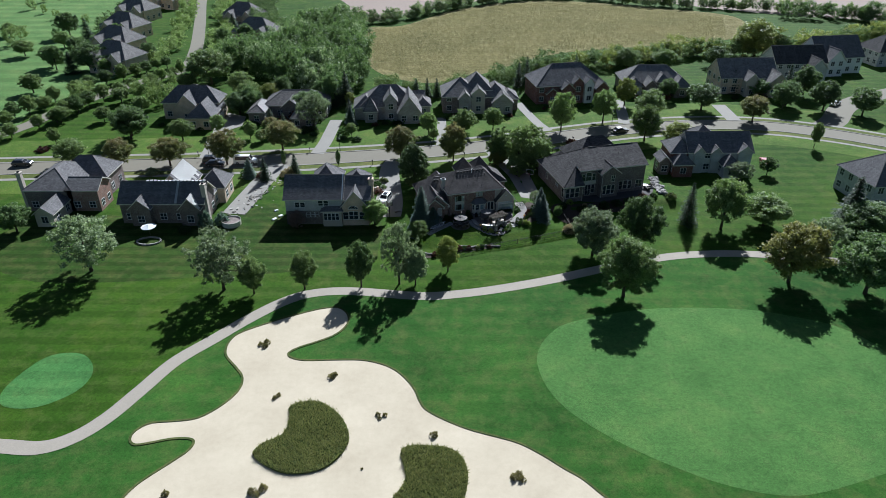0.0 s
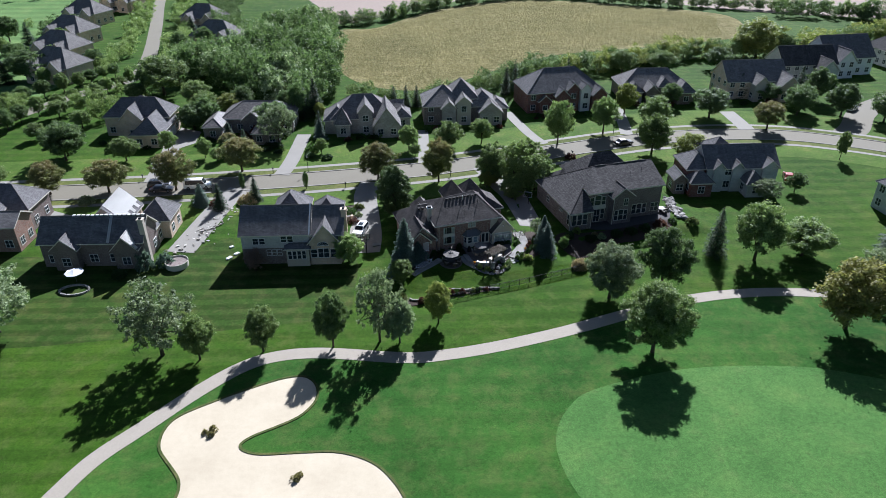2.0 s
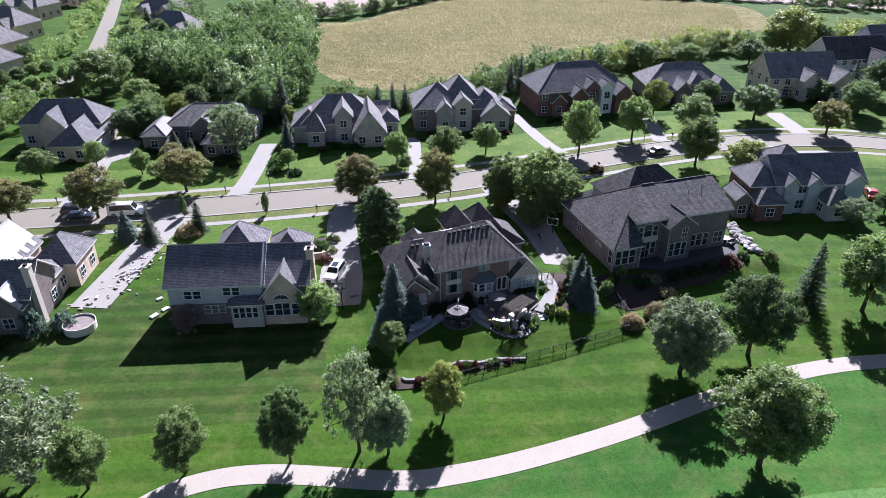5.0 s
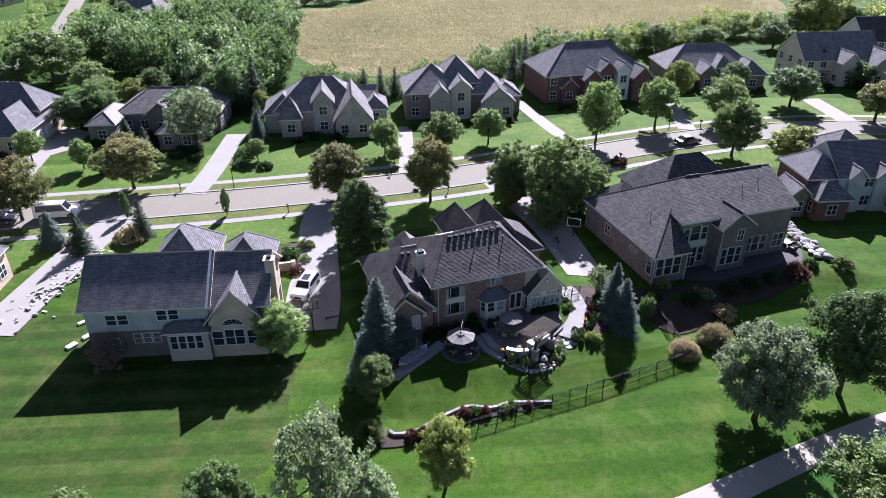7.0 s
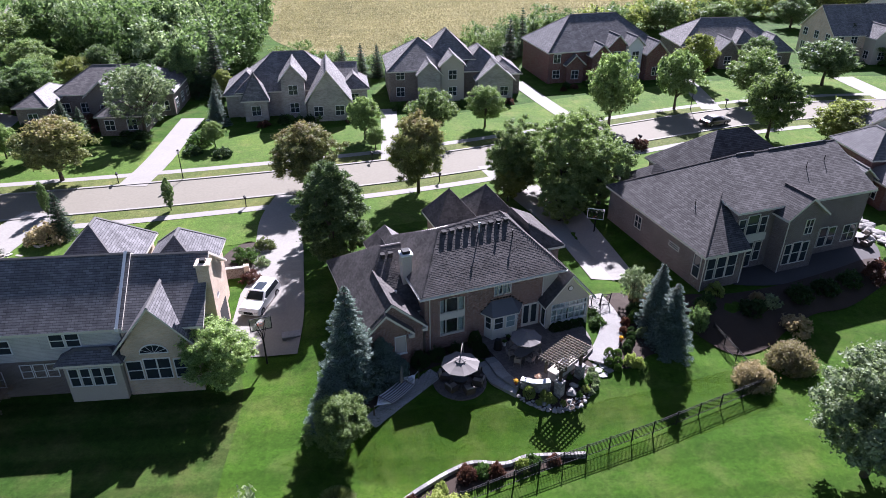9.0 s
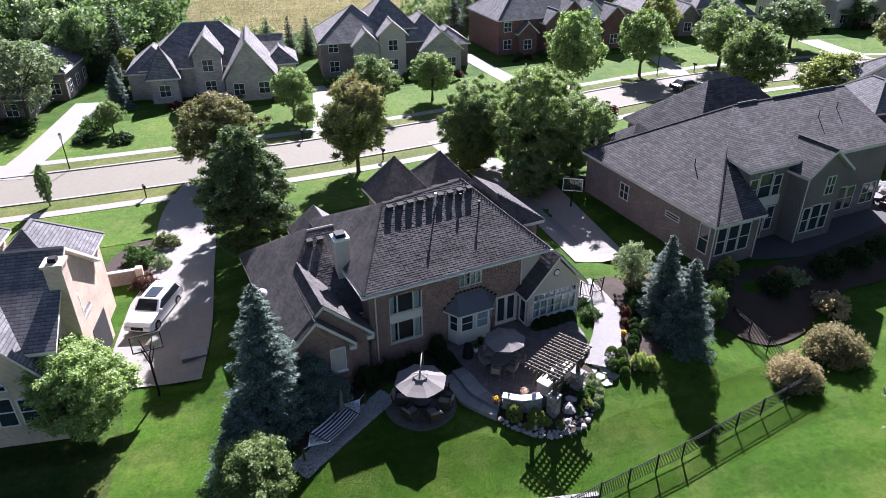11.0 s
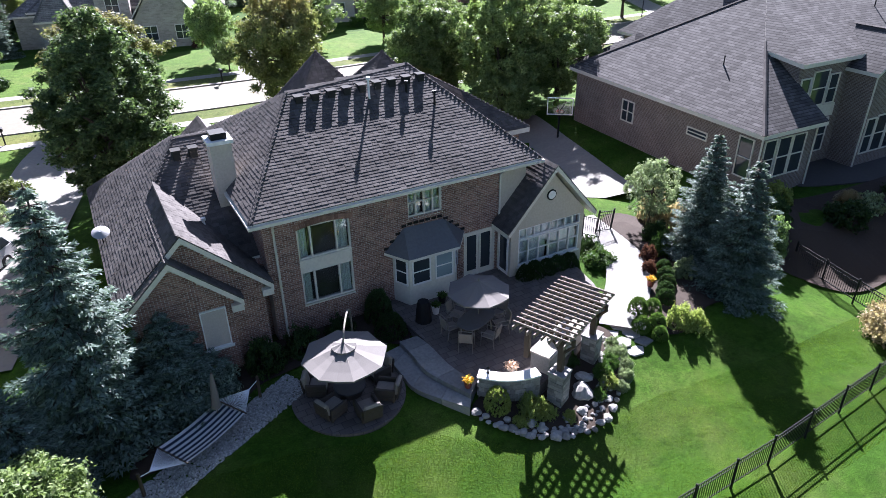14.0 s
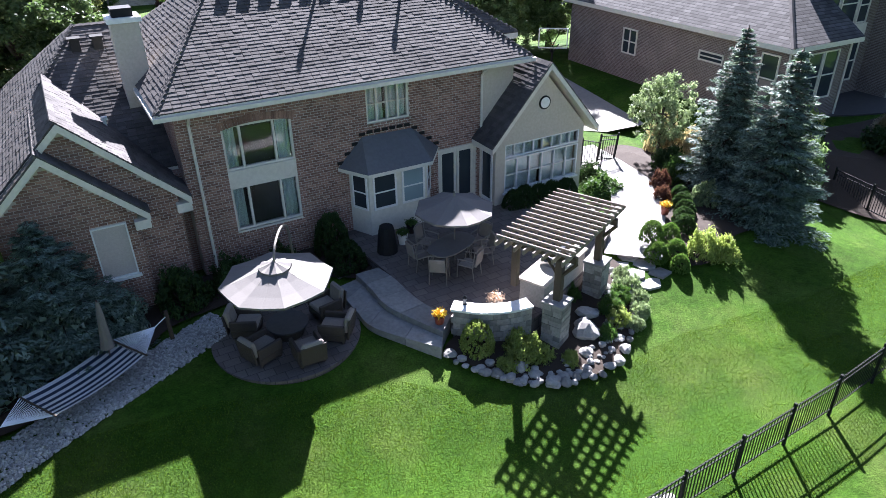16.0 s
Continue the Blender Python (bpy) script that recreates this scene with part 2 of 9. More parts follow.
BRICK_GREY = brick_mat("greybrown_brick", (0.118, 0.088, 0.078), (0.17, 0.130, 0.116), (0.30, 0.265, 0.24))
SIDING = brick_mat("lap_siding", (0.50, 0.495, 0.48), (0.54, 0.535, 0.52), (0.33, 0.32, 0.30), 4.0, 0.12, 0.01, 0.6)
STUCCO = mottled("cream_stucco", (0.47, 0.42, 0.345), (0.56, 0.50, 0.42), 0.9, 0.5, 12.0, 0.15)
TRIM = mottled("cream_trim_paint", (0.62, 0.58, 0.50), (0.70, 0.66, 0.58), 0.55, 1.0, 9.0, 0.05)
WHITE = mottled("white_paint", (0.72, 0.71, 0.69), (0.80, 0.79, 0.77), 0.5, 1.0, 9.0, 0.05)
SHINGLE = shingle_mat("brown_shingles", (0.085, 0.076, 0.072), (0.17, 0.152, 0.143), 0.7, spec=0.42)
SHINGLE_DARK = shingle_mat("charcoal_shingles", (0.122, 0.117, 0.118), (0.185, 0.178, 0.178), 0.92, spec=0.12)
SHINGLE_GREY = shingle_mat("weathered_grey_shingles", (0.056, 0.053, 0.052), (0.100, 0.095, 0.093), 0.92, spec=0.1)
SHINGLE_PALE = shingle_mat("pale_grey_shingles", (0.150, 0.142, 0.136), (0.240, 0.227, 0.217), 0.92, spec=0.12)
STONEWALL = brick_mat("pale_stone_veneer", (0.30, 0.272, 0.245), (0.42, 0.385, 0.35), (0.40, 0.37, 0.34), 0.4, 0.16, 0.015)
SHINGLE_CAP = mottled("cap_shingles", (0.11, 0.105, 0.10), (0.16, 0.153, 0.146), 0.9, 0.8, 9.0, 0.3, spec=0.12)
GLASS = glass_mat("window_glass")
INTERIOR_DARK = mottled("opening_shade_tone", (0.02, 0.02, 0.02), (0.04, 0.038, 0.035), 0.9)
BARK = mottled("bark", (0.055, 0.042, 0.032), (0.11, 0.085, 0.065), 0.95, 1.5, 14.0, 0.8)
BLACK = mottled("black_metal", (0.010, 0.010, 0.011), (0.018, 0.018, 0.019), 0.7, 2.0, 20.0, 0.05, 0.0, 0.2)
LEAF = leaf_mat("green_leaves", (0.082, 0.130, 0.038), (0.305, 0.380, 0.150))
LEAF_BRIGHT = leaf_mat("bright_green_leaves", (0.110, 0.168, 0.048), (0.385, 0.470, 0.185))
LEAF_DARK = leaf_mat("dark_leaves", (0.058, 0.100, 0.036), (0.220, 0.295, 0.122))
LEAF_DEEP = leaf_mat("deep_green_leaves", (0.050, 0.088, 0.030), (0.180, 0.245, 0.096))
LEAF_YELLOW = leaf_mat("yellowgreen_leaves", (0.145, 0.175, 0.042), (0.38, 0.41, 0.125))
LEAF_SILVER = leaf_mat("silver_leaves", (0.110, 0.152, 0.080), (0.40, 0.46, 0.27))
LEAF_AUTUMN = leaf_mat("turning_leaves", (0.098, 0.118, 0.040), (0.262, 0.268, 0.104), (0.245, 0.170, 0.088), -0.025)
LEAF_GOLD = leaf_mat("golden_leaves", (0.105, 0.108, 0.034), (0.31, 0.285, 0.095))
NEEDLE = leaf_mat("green_needles", (0.024, 0.050, 0.026), (0.070, 0.108, 0.058))
NEEDLE_BLUE = leaf_mat("blue_spruce_needles", (0.046, 0.074, 0.056), (0.265, 0.345, 0.300))


# ---- building helpers ----
def mesh_of(name, bm, mats, smooth=False, uv=True):
    me = bpy.data.meshes.new(name)
    if uv:
        lay = bm.loops.layers.uv.verify()
        bm.normal_update()
        for f in bm.faces:
            n = f.normal
            if abs(n.z) > 0.985:
                t, b = Vector((1, 0, 0)), Vector((0, 1, 0))
            else:
                t = Vector((-n.y, n.x, 0)).normalized()
                b = n.cross(t)
            for lp in f.loops:
                lp[lay].uv = (lp.vert.co.dot(t), lp.vert.co.dot(b))
    bm.to_mesh(me)
    bm.free()
    for m in mats if isinstance(mats, (list, tuple)) else [mats]:
        me.materials.append(m)
    if smooth:
        me.polygons.foreach_set("use_smooth", [True] * len(me.polygons))
    return me


def part(name, bm, material, parent=None, label="", smooth=False):
    ob = new(name, mesh_of(name, bm, material, smooth))
    ob.parent = parent
    if label:
        ob["label"] = label
    return ob


def share(name, mesh, parent, m):
    ob = new(name, mesh)
    ob.parent = parent
    ob.matrix_basis = m
    return ob


def thing(name, m=None, label="", category="", group="", kind=""):
    ob = new(name)
    if m is not None:
        ob.matrix_basis = m
    return tagged(ob, label, category, group, kind)


def box(bm, x0, y0, z0, x1, y1, z1, m=None, bevel=0.0):
    vs = [bm.verts.new((x, y, z)) for z in (z0, z1) for y in (y0, y1) for x in (x0, x1)]
    if m is not None:
        for v in vs:
            v.co = m @ v.co
    fs = [bm.faces.new([vs[i] for i in q]) for q in ((0, 2, 3, 1), (4, 5, 7, 6), (0, 1, 5, 4), (1, 3, 7, 5), (3, 2, 6, 7), (2, 0, 4, 6))]
    if bevel:
        bmesh.ops.bevel(bm, geom=list({e for f in fs for e in f.edges}), offset=bevel, segments=1, affect="EDGES")
    return bm


def tube(bm, pts, r0, r1=None, sides=7, cap=True):
    """A round bar along points, tapering from r0 to r1."""
    r1 = r0 if r1 is None else r1
    rings = []
    pts = [Vector(p) for p in pts]
    for i, p in enumerate(pts):
        d = (pts[min(i + 1, len(pts) - 1)] - pts[max(i - 1, 0)]).normalized()
        a = d.orthogonal().normalized() if abs(d.z) > 0.9 else Vector((-d.y, d.x, 0)).normalized()
        b = d.cross(a)
        r = r0 + (r1 - r0) * i / max(1, len(pts) - 1)
        rings.append([bm.verts.new(p + a * r * math.cos(6.2832 * k / sides) + b * r * math.sin(6.2832 * k / sides)) for k in range(sides)])
    for ra, rb in zip(rings, rings[1:]):
        for k in range(sides):
            bm.faces.new((ra[k], ra[(k + 1) % sides], rb[(k + 1) % sides], rb[k]))
    if cap:
        bm.faces.new(rings[0][::-1])
        bm.faces.new(rings[-1])
    return bm


def spline(pts, per=8, closed=False):
    """Points on a smooth curve through pts."""
    p = [Vector((*q, 0)) if len(q) == 2 else Vector(q) for q in pts]
    n, out = len(p), []
    for i in range(n if closed else n - 1):
        a, b, c, d = (p[(i + k) % n] if closed else p[min(max(i + k, 0), n - 1)] for k in (-1, 0, 1, 2))
        for j in range(per):
            t = j / per
            out.append(0.5 * (2 * b + (c - a) * t + (2 * a - 5 * b + 4 * c - d) * t * t + (3 * b - a - 3 * c + d) * t ** 3))
    return out if closed else out + [p[-1]]


HOUSE_ANG = 15.7
HM = pose(1.3, 125.7, 0.0, 0, 0, HOUSE_ANG)      # the main house: u along its rear wall, v inwards
HMI = HM.inverted()


NMI = pose(26.1, 131.9, 0, 0, 0, 14).inverted()      # the house next door


def smooth01(a, b, x):
    t = min(1.0, max(0.0, (x - a) / (b - a)))
    return t * t * (3 - 2 * t)


def ground_z(x, y):
    """Height of the ground: flat, with the pads of two houses raised."""
    p = HMI @ Vector((x, y, 0))
    pad = smooth01(-10.5, -6.5, p.x) * (1 - smooth01(17.5, 23, p.x)) * smooth01(-12.0, -5.0, p.y) * (1 - smooth01(12, 24, p.y))
    q = NMI @ Vector((x, y, 0))
    pad2 = smooth01(-5, -1, q.x) * (1 - smooth01(23, 31, q.x)) * smooth01(-7.5, -3.0, q.y) * (1 - smooth01(17, 26, q.y))
    return max(0.95 * pad, 1.25 * pad2)


def ribbon(name, pts, width, mat, lift, label, category, kind="structure", per=8, thick=0.0, offset=0.0):
    """A strip of paving along a curve, laid on the ground."""
    c = spline(pts, per)
    bm = bmesh.new()
    rows = []
    for i, p in enumerate(c):
        d = (c[min(i + 1, len(c) - 1)] - c[max(i - 1, 0)]).normalized()
        nrm = Vector((-d.y, d.x, 0))
        w = width / 2
        a, b = p + nrm * (offset + w), p + nrm * (offset - w)
        mid = (a + b) / 2
        rows.append([bm.verts.new((q.x, q.y, ground_z(q.x, q.y) + lift)) for q in (a, mid, b)])
        if thick:
            rows[-1] = [bm.verts.new((a.x, a.y, ground_z(a.x, a.y) + lift - thick))] + rows[-1] + [bm.verts.new((b.x, b.y, ground_z(b.x, b.y) + lift - thick))]
    for ra, rb in zip(rows, rows[1:]):
        for k in range(len(ra) - 1):
            bm.faces.new((ra[k + 1], ra[k], rb[k], rb[k + 1]))
    ob = part(name, bm, mat)
    return tagged(ob, label, category, kind=kind)


def patch(name, outline, mat, lift, label, category, holes=(), kind="structure", drop=0.0):
    """A flat area of ground with a curved outline; with drop, a rim falls to the ground."""
    bm = bmesh.new()
    edges = []
    for loop in (outline, *holes):
        vs = [bm.verts.new((p.x, p.y, ground_z(p.x, p.y) + lift)) for p in loop]
        edges += [bm.edges.new((vs[i], vs[(i + 1) % len(vs)])) for i in range(len(vs))]
    bmesh.ops.triangle_fill(bm, use_beauty=True, edges=edges)
    for f in bm.faces:
        if f.normal.z < 0:
            f.normal_flip()
    if drop:
        bd = [e for e in bm.edges if len(e.link_faces) == 1]
        r = bmesh.ops.extrude_edge_only(bm, edges=bd)
        for v in r["geom"]:
            if isinstance(v, bmesh.types.BMVert):
                v.co.z -= drop
    ob = part(name, bm, mat)
    return tagged(ob, label, category, kind=kind)


# ---- ground ----
def axis(lo, hi, step, far):
    a = list(np.arange(lo, hi + 0.1, step))
    g, s = step, 1.35
    left, right, l, r = [], [], lo, hi
    while r < far:
        g *= s
        l, r = l - g, r + g
        left.append(l)
        right.append(r)
    return left[::-1] + a + right


gx, gy = axis(-20, 60, 1.0, 2600), axis(105, 160, 1.0, 2600)
bm = bmesh.new()
gv = [[bm.verts.new((x, y, ground_z(x, y))) for x in gx] for y in gy]
for j in range(len(gy) - 1):
    for i in range(len(gx) - 1):
        bm.faces.new((gv[j][i], gv[j][i + 1], gv[j + 1][i + 1], gv[j + 1][i]))
tagged(part("ground", bm, LAWN, smooth=True), "mown green lawn grass over gently rising ground", "grass", kind="structure")
CART = [(-75, 64), (-66, 63.6), (-57.4, 63), (-52.1, 62.7), (-48.5, 64.5), (-45.7, 68.1), (-43.2, 73.7), (-40.5, 80), (-36.2, 85.6), (-32.1, 90.9), (-27.5, 95.8), (-23.1, 98.4), (-16.3, 99.2), (-4.3, 97.7), (1.6, 98.1), (9.5, 99.8), (19.8, 103), (30.8, 107.2), (41.2, 110.6), (50.5, 112.1), (60, 112), (72, 110), (84, 107), (100, 106)]
edge_of_course = [Vector((p.x, p.y, 0)) for p in spline(CART, 4)] + [Vector(p) for p in ((240, 100, 0), (240, -60, 0), (-240, -60, 0), (-240, 64, 0))]
patch("fairway", edge_of_course, GOLF, 0.012, "deep green mown golf course turf", "grass")

bunker_line = spline([(-38.1, 54.8), (-36.4, 57.9), (-32.9, 62), (-32.8, 64.1), (-35.8, 64.2), (-39.9, 63.2), (-41.1, 65), (-39.2, 67.2), (-33.4, 68.1), (-29.6, 72.6), (-29.6, 76.8), (-33.2, 81.4), (-33.5, 85.6), (-30.6, 88.6), (-21.4, 93.6), (-17.1, 93.8), (-15.5, 90.1), (-17.5, 86.3), (-22.3, 83.4), (-23.7, 81.6), (-20.9, 80.3), (-12.4, 80.4), (-7.1, 78.1), (-4, 73.7), (-2.3, 69.7), (3.5, 66), (10, 63.5), (15.2, 59.3), (18.7, 55.8), (22, 48), (10, 40), (-12, 37), (-32, 42), (-39, 49)], 6, True)
isle_a = spline([(-21.1, 70.3), (-17.7, 71.2), (-14.2, 68.6), (-12.3, 64.5), (-13.2, 61.1), (-15.7, 58.8), (-19.9, 58.5), (-24, 61.1), (-23.7, 63), (-21.2, 65), (-20.8, 67.6)], 6, True)
isle_b = spline([(-5.4, 62), (-3.2, 63), (1.2, 62.3), (3, 59.3), (2.6, 54.8), (1, 51), (-4, 50), (-6.5, 53), (-4.6, 57.5)], 6, True)
patch("bunker", bunker_line, SAND, 0.03, "pale raked sand bunker with a winding grass edge", "sand bunker", (isle_a, isle_b))
lip = [Vector((p.x, p.y, 0)) for p in bunker_line[::3]]
ribbon("bunker_lip", [(p.x, p.y) for p in lip + lip[:1]], 0.34, ROUGHGRASS, 0.10, "dark rough grass lip round the bunker", "grass", per=3, thick=0.1)
for line in (isle_a, isle_b):
    patch("grass_island", line, ROUGHGRASS, 0.22, "rough brown-green grass island within the sand bunker", "grass island", drop=0.22)
patch("putting_green", spline([(14.4, 81.4), (17.3, 87.1), (22, 90.4), (34.9, 93.8), (49.3, 93.8), (57.9, 91.7), (65.2, 87.8), (68.5, 80), (66, 68), (60, 61), (49.1, 56.6), (41.5, 55.1), (34.7, 56.6), (29.3, 59.3), (23.2, 63.5), (17.5, 69.2), (14.8, 74.9)], 6, True), GREEN, 0.03, "large pale green closely mown putting green", "putting green")
patch("putting_green", spline([(-62.9, 74.5), (-60.5, 81), (-55.5, 81.8), (-52, 78), (-52.3, 73.5), (-56.5, 70.1), (-61.5, 70.6)], 6, True), GREEN_STRIPED, 0.03, "small round pale putting green with mown stripes", "putting green")
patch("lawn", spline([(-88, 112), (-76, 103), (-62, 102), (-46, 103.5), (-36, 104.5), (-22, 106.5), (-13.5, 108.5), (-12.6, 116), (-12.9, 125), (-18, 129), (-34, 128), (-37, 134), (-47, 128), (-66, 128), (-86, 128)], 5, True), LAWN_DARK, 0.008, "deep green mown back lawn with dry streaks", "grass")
ribbon("cart_path", CART, 2.4, CARTMAT, 0.05, "narrow winding beige concrete cart path", "path", thick=0.05)
patch("field", spline([(-26, 246), (-30, 272), (-34, 312), (-18, 318), (4.5, 352), (35, 376), (70, 378), (105, 362), (140, 338), (128, 296), (85, 279), (48, 268), (24, 248), (3, 228), (-14, 230)], 6, True), FIELD, 0.05, "dry golden unmown grass field", "field")
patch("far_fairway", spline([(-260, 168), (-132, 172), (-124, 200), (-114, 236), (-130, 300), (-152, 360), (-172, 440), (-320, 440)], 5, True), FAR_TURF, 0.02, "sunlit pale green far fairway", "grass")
patch("ploughed_field", spline([(-60, 395), (-40, 326), (0, 362), (40, 392), (100, 385), (160, 345), (260, 320), (420, 330), (600, 700), (0, 900), (-180, 600)], 4, True), SOIL, 0.03, "bare pinkish-brown harvested farm field", "field")

# ---- street ----
ROAD = [(-150, 150), (-120, 152.5), (-88, 154.8), (-60, 156.6), (-36, 159.3), (-20, 161.6), (0, 165.3), (20, 171), (37, 177), (55, 182.3), (75, 185), (92, 183.8), (106, 178.5), (118, 171.5), (135, 160), (160, 145)]
ribbon("road", ROAD, 7.2, ROADMAT, 0.04, "pale concrete residential street", "road")
ribbon("road", [(104, 180), (113, 188), (122, 200), (133, 209), (150, 218), (190, 236)], 7.2, ROADMAT, 0.036, "pale concrete side street", "road")
ribbon("road", [(-150, 140), (-122, 177), (-115, 200), (-104, 226), (-94, 243), (-98, 271), (-113, 325), (-130, 383), (-150, 460)], 5.2, ROADMAT, 0.044, "straight pale concrete street", "road")
for side in (-1, 1):
    ribbon("kerb", ROAD, 0.35, CONCRETE, 0.14, "pale concrete kerb along the street", "kerb", offset=side * 3.75, thick=0.14)
    ribbon("verge", ROAD, 2.3, VERGE, 0.05, "dry olive mown grass verge beside the street", "grass", offset=side * 5.1)
    ribbon("front_lawn", ROAD, 11.4 if side > 0 else 7.6, FRONT_LAWN, 0.03, "bright yellow-green front lawn grass", "grass", offset=13.3 if side > 0 else -11.4)
    ribbon("sidewalk", ROAD, 1.25, CONCRETE, 0.06, "narrow pale concrete sidewalk", "sidewalk", offset=side * 6.9)


def drive(name, pts, width, label):
    ribbon(name, pts, width, CONCRETE, 0.075, label, "driveway")


patch("driveway_apron", [Vector(p) for p in ((-14.9, 128.2, 0), (-9.4, 127.6, 0), (-9.7, 132, 0), (-10.6, 141, 0), (-14.2, 141.5, 0), (-15.0, 137, 0))], CONCRETE, 0.06, "pale concrete parking apron beside the garage", "driveway")
drive("driveway", [(-12.0, 158.5), (-13, 152), (-12.2, 143), (-11.2, 133), (-11.3, 127.5)], 4.8, "long pale concrete driveway beside the hedge")
drive("driveway", [(13.0, 166), (15.5, 157), (17.6, 150), (18.6, 143), (19.6, 135.5)], 4.6, "pale concrete driveway with tree shade")
drive("driveway", [(-40, 156), (-41.8, 150), (-43.3, 140), (-44.8, 129)], 5.2, "pale concrete driveway littered with building rubble")
drive("driveway", [(-32.5, 163), (-31.5, 172), (-31, 189)], 3.6, "pale concrete driveway")
drive("driveway", [(-0.5, 169), (-0.4, 180), (-0.4, 191)], 2.6, "narrow pale concrete driveway")
drive("driveway", [(29.5, 180), (26.8, 188), (23.3, 205)], 2.8, "pale concrete driveway")
drive("driveway", [(52, 186), (53.5, 195), (55, 208)], 3.2, "pale concrete driveway")
drive("driveway", [(84.5, 188), (84.8, 194), (85, 203)], 4.2, "pale concrete driveway")
drive("driveway", [(-60, 160), (-61, 170), (-62.5, 183)], 4.0, "pale concrete driveway")
patch("driveway_court", [Vector(p) for p in ((-64.2, 181.5, 0), (-64.2, 195.5, 0), (-58, 192, 0), (-57.2, 184, 0), (-60.5, 180, 0))], CONCRETE, 0.06, "broad pale concrete court before the garages", "driveway")
drive("driveway", [(-84, 150), (-78, 146), (-66, 140)], 4.0, "pale concrete driveway")


# ---- houses ----
def roof_mesh(u0, v0, u1, v1, z, pitch, kind, over=0.4, thick=0.2):
    """A roof over a rectangle: 'hip', 'gu' (ridge along u) or 'gv' (ridge along v)."""
    a0, b0, a1, b1 = u0 - over, v0 - over, u1 + over, v1 + over
    ze = z - over * pitch * 0.0
    w, d = a1 - a0, b1 - b0
    bm = bmesh.new()
    e = [bm.verts.new(p) for p in ((a0, b0, ze), (a1, b0, ze), (a1, b1, ze), (a0, b1, ze))]
    f = [bm.verts.new((v.co.x, v.co.y, ze - thick)) for v in e]
    if kind == "hip":
        k = min(w, d) / 2
        if w >= d:
            r = [bm.verts.new((a0 + k, (b0 + b1) / 2, ze + k * pitch)), bm.verts.new((a1 - k, (b0 + b1) / 2, ze + k * pitch))]
            if w - d < 0.05:
                r = [r[0], r[0]]
            quads = [(e[0], e[1], r[1], r[0]), (e[1], e[2], r[1]), (e[2], e[3], r[0], r[1]), (e[3], e[0], r[0])]
        else:
            r = [bm.verts.new(((a0 + a1) / 2, b0 + k, ze + k * pitch)), bm.verts.new(((a0 + a1) / 2, b1 - k, ze + k * pitch))]
            quads = [(e[0], e[1], r[0]), (e[1], e[2], r[1], r[0]), (e[2], e[3], r[1]), (e[3], e[0], r[0], r[1])]
    elif kind == "gu":
        k = d / 2
        r = [bm.verts.new((a0, (b0 + b1) / 2, ze + k * pitch)), bm.verts.new((a1, (b0 + b1) / 2, ze + k * pitch))]
        quads = [(e[0], e[1], r[1], r[0]), (e[2], e[3], r[0], r[1])]
    else:
        k = w / 2
        r = [bm.verts.new(((a0 + a1) / 2, b0, ze + k * pitch)), bm.verts.new(((a0 + a1) / 2, b1, ze + k * pitch))]
        quads = [(e[1], e[2], r[1], r[0]), (e[3], e[0], r[0], r[1])]
    for q in quads:
        qq = []
        for v in q:
            if v not in qq:
                qq.append(v)
        bm.faces.new(qq)
    if kind == "hip":
        for i in range(4):
            bm.faces.new((f[i], f[(i + 1) % 4], e[(i + 1) % 4], e[i])).material_index = 1
        bm.faces.new(f[::-1]).material_index = 1
    else:
        s = [bm.verts.new((v.co.x, v.co.y, v.co.z - thick * 1.1)) for v in r]
        pairs = [(0, 1), (3, 2)] if kind == "gu" else [(0, 3), (1, 2)]
        for a, b in pairs:
            bm.faces.new((f[a], f[b], e[b], e[a])).material_index = 1
        g = (lambda a, b, i: bm.faces.new((f[a], e[a], r[i], s[i])))
        ends = [((0, 3), 0), ((1, 2), 1)] if kind == "gu" else [((0, 1), 0), ((3, 2), 1)]
        for (a, b), i in ends:
            bm.faces.new((f[a], e[a], r[i], s[i])).material_index = 1
            bm.faces.new((f[b], s[i], r[i], e[b])).material_index = 1
        if kind == "gu":
            bm.faces.new((f[0], f[1], s[1], s[0])).material_index = 1
            bm.faces.new((f[3], s[0], s[1], f[2])).material_index = 1
        else:
            bm.faces.new((f[1], f[2], s[1], s[0])).material_index = 1
            bm.faces.new((f[0], s[0], s[1], f[3])).material_index = 1
    bmesh.ops.recalc_face_normals(bm, faces=bm.faces)
    return bm


def wall_mesh(u0, v0, u1, v1, base, z, pitch, kind, over=0.4):
    """The walls under such a roof, with their gables."""
    bm = bmesh.new()
    lo = [bm.verts.new((x, y, base)) for x, y in ((u0, v0), (u1, v0), (u1, v1), (u0, v1))]
    hi = [bm.verts.new((v.co.x, v.co.y, z - 0.02)) for v in lo]
    for i in range(4):
        j = (i + 1) % 4
        a = [lo[i], lo[j], hi[j], hi[i]]
        if (kind == "gu" and i in (1, 3)) or (kind == "gv" and i in (0, 2)):
            m = (hi[i].co + hi[j].co) / 2
            half = (hi[i].co - hi[j].co).length / 2 + over
            a.insert(3, bm.verts.new((m.x, m.y, z + half * pitch - 0.2)))
        bm.faces.new(a)
    bm.faces.new(hi)
    bm.faces.new(lo[::-1])
    bmesh.ops.recalc_face_normals(bm, faces=bm.faces)
    return bm


WINMESH = {}


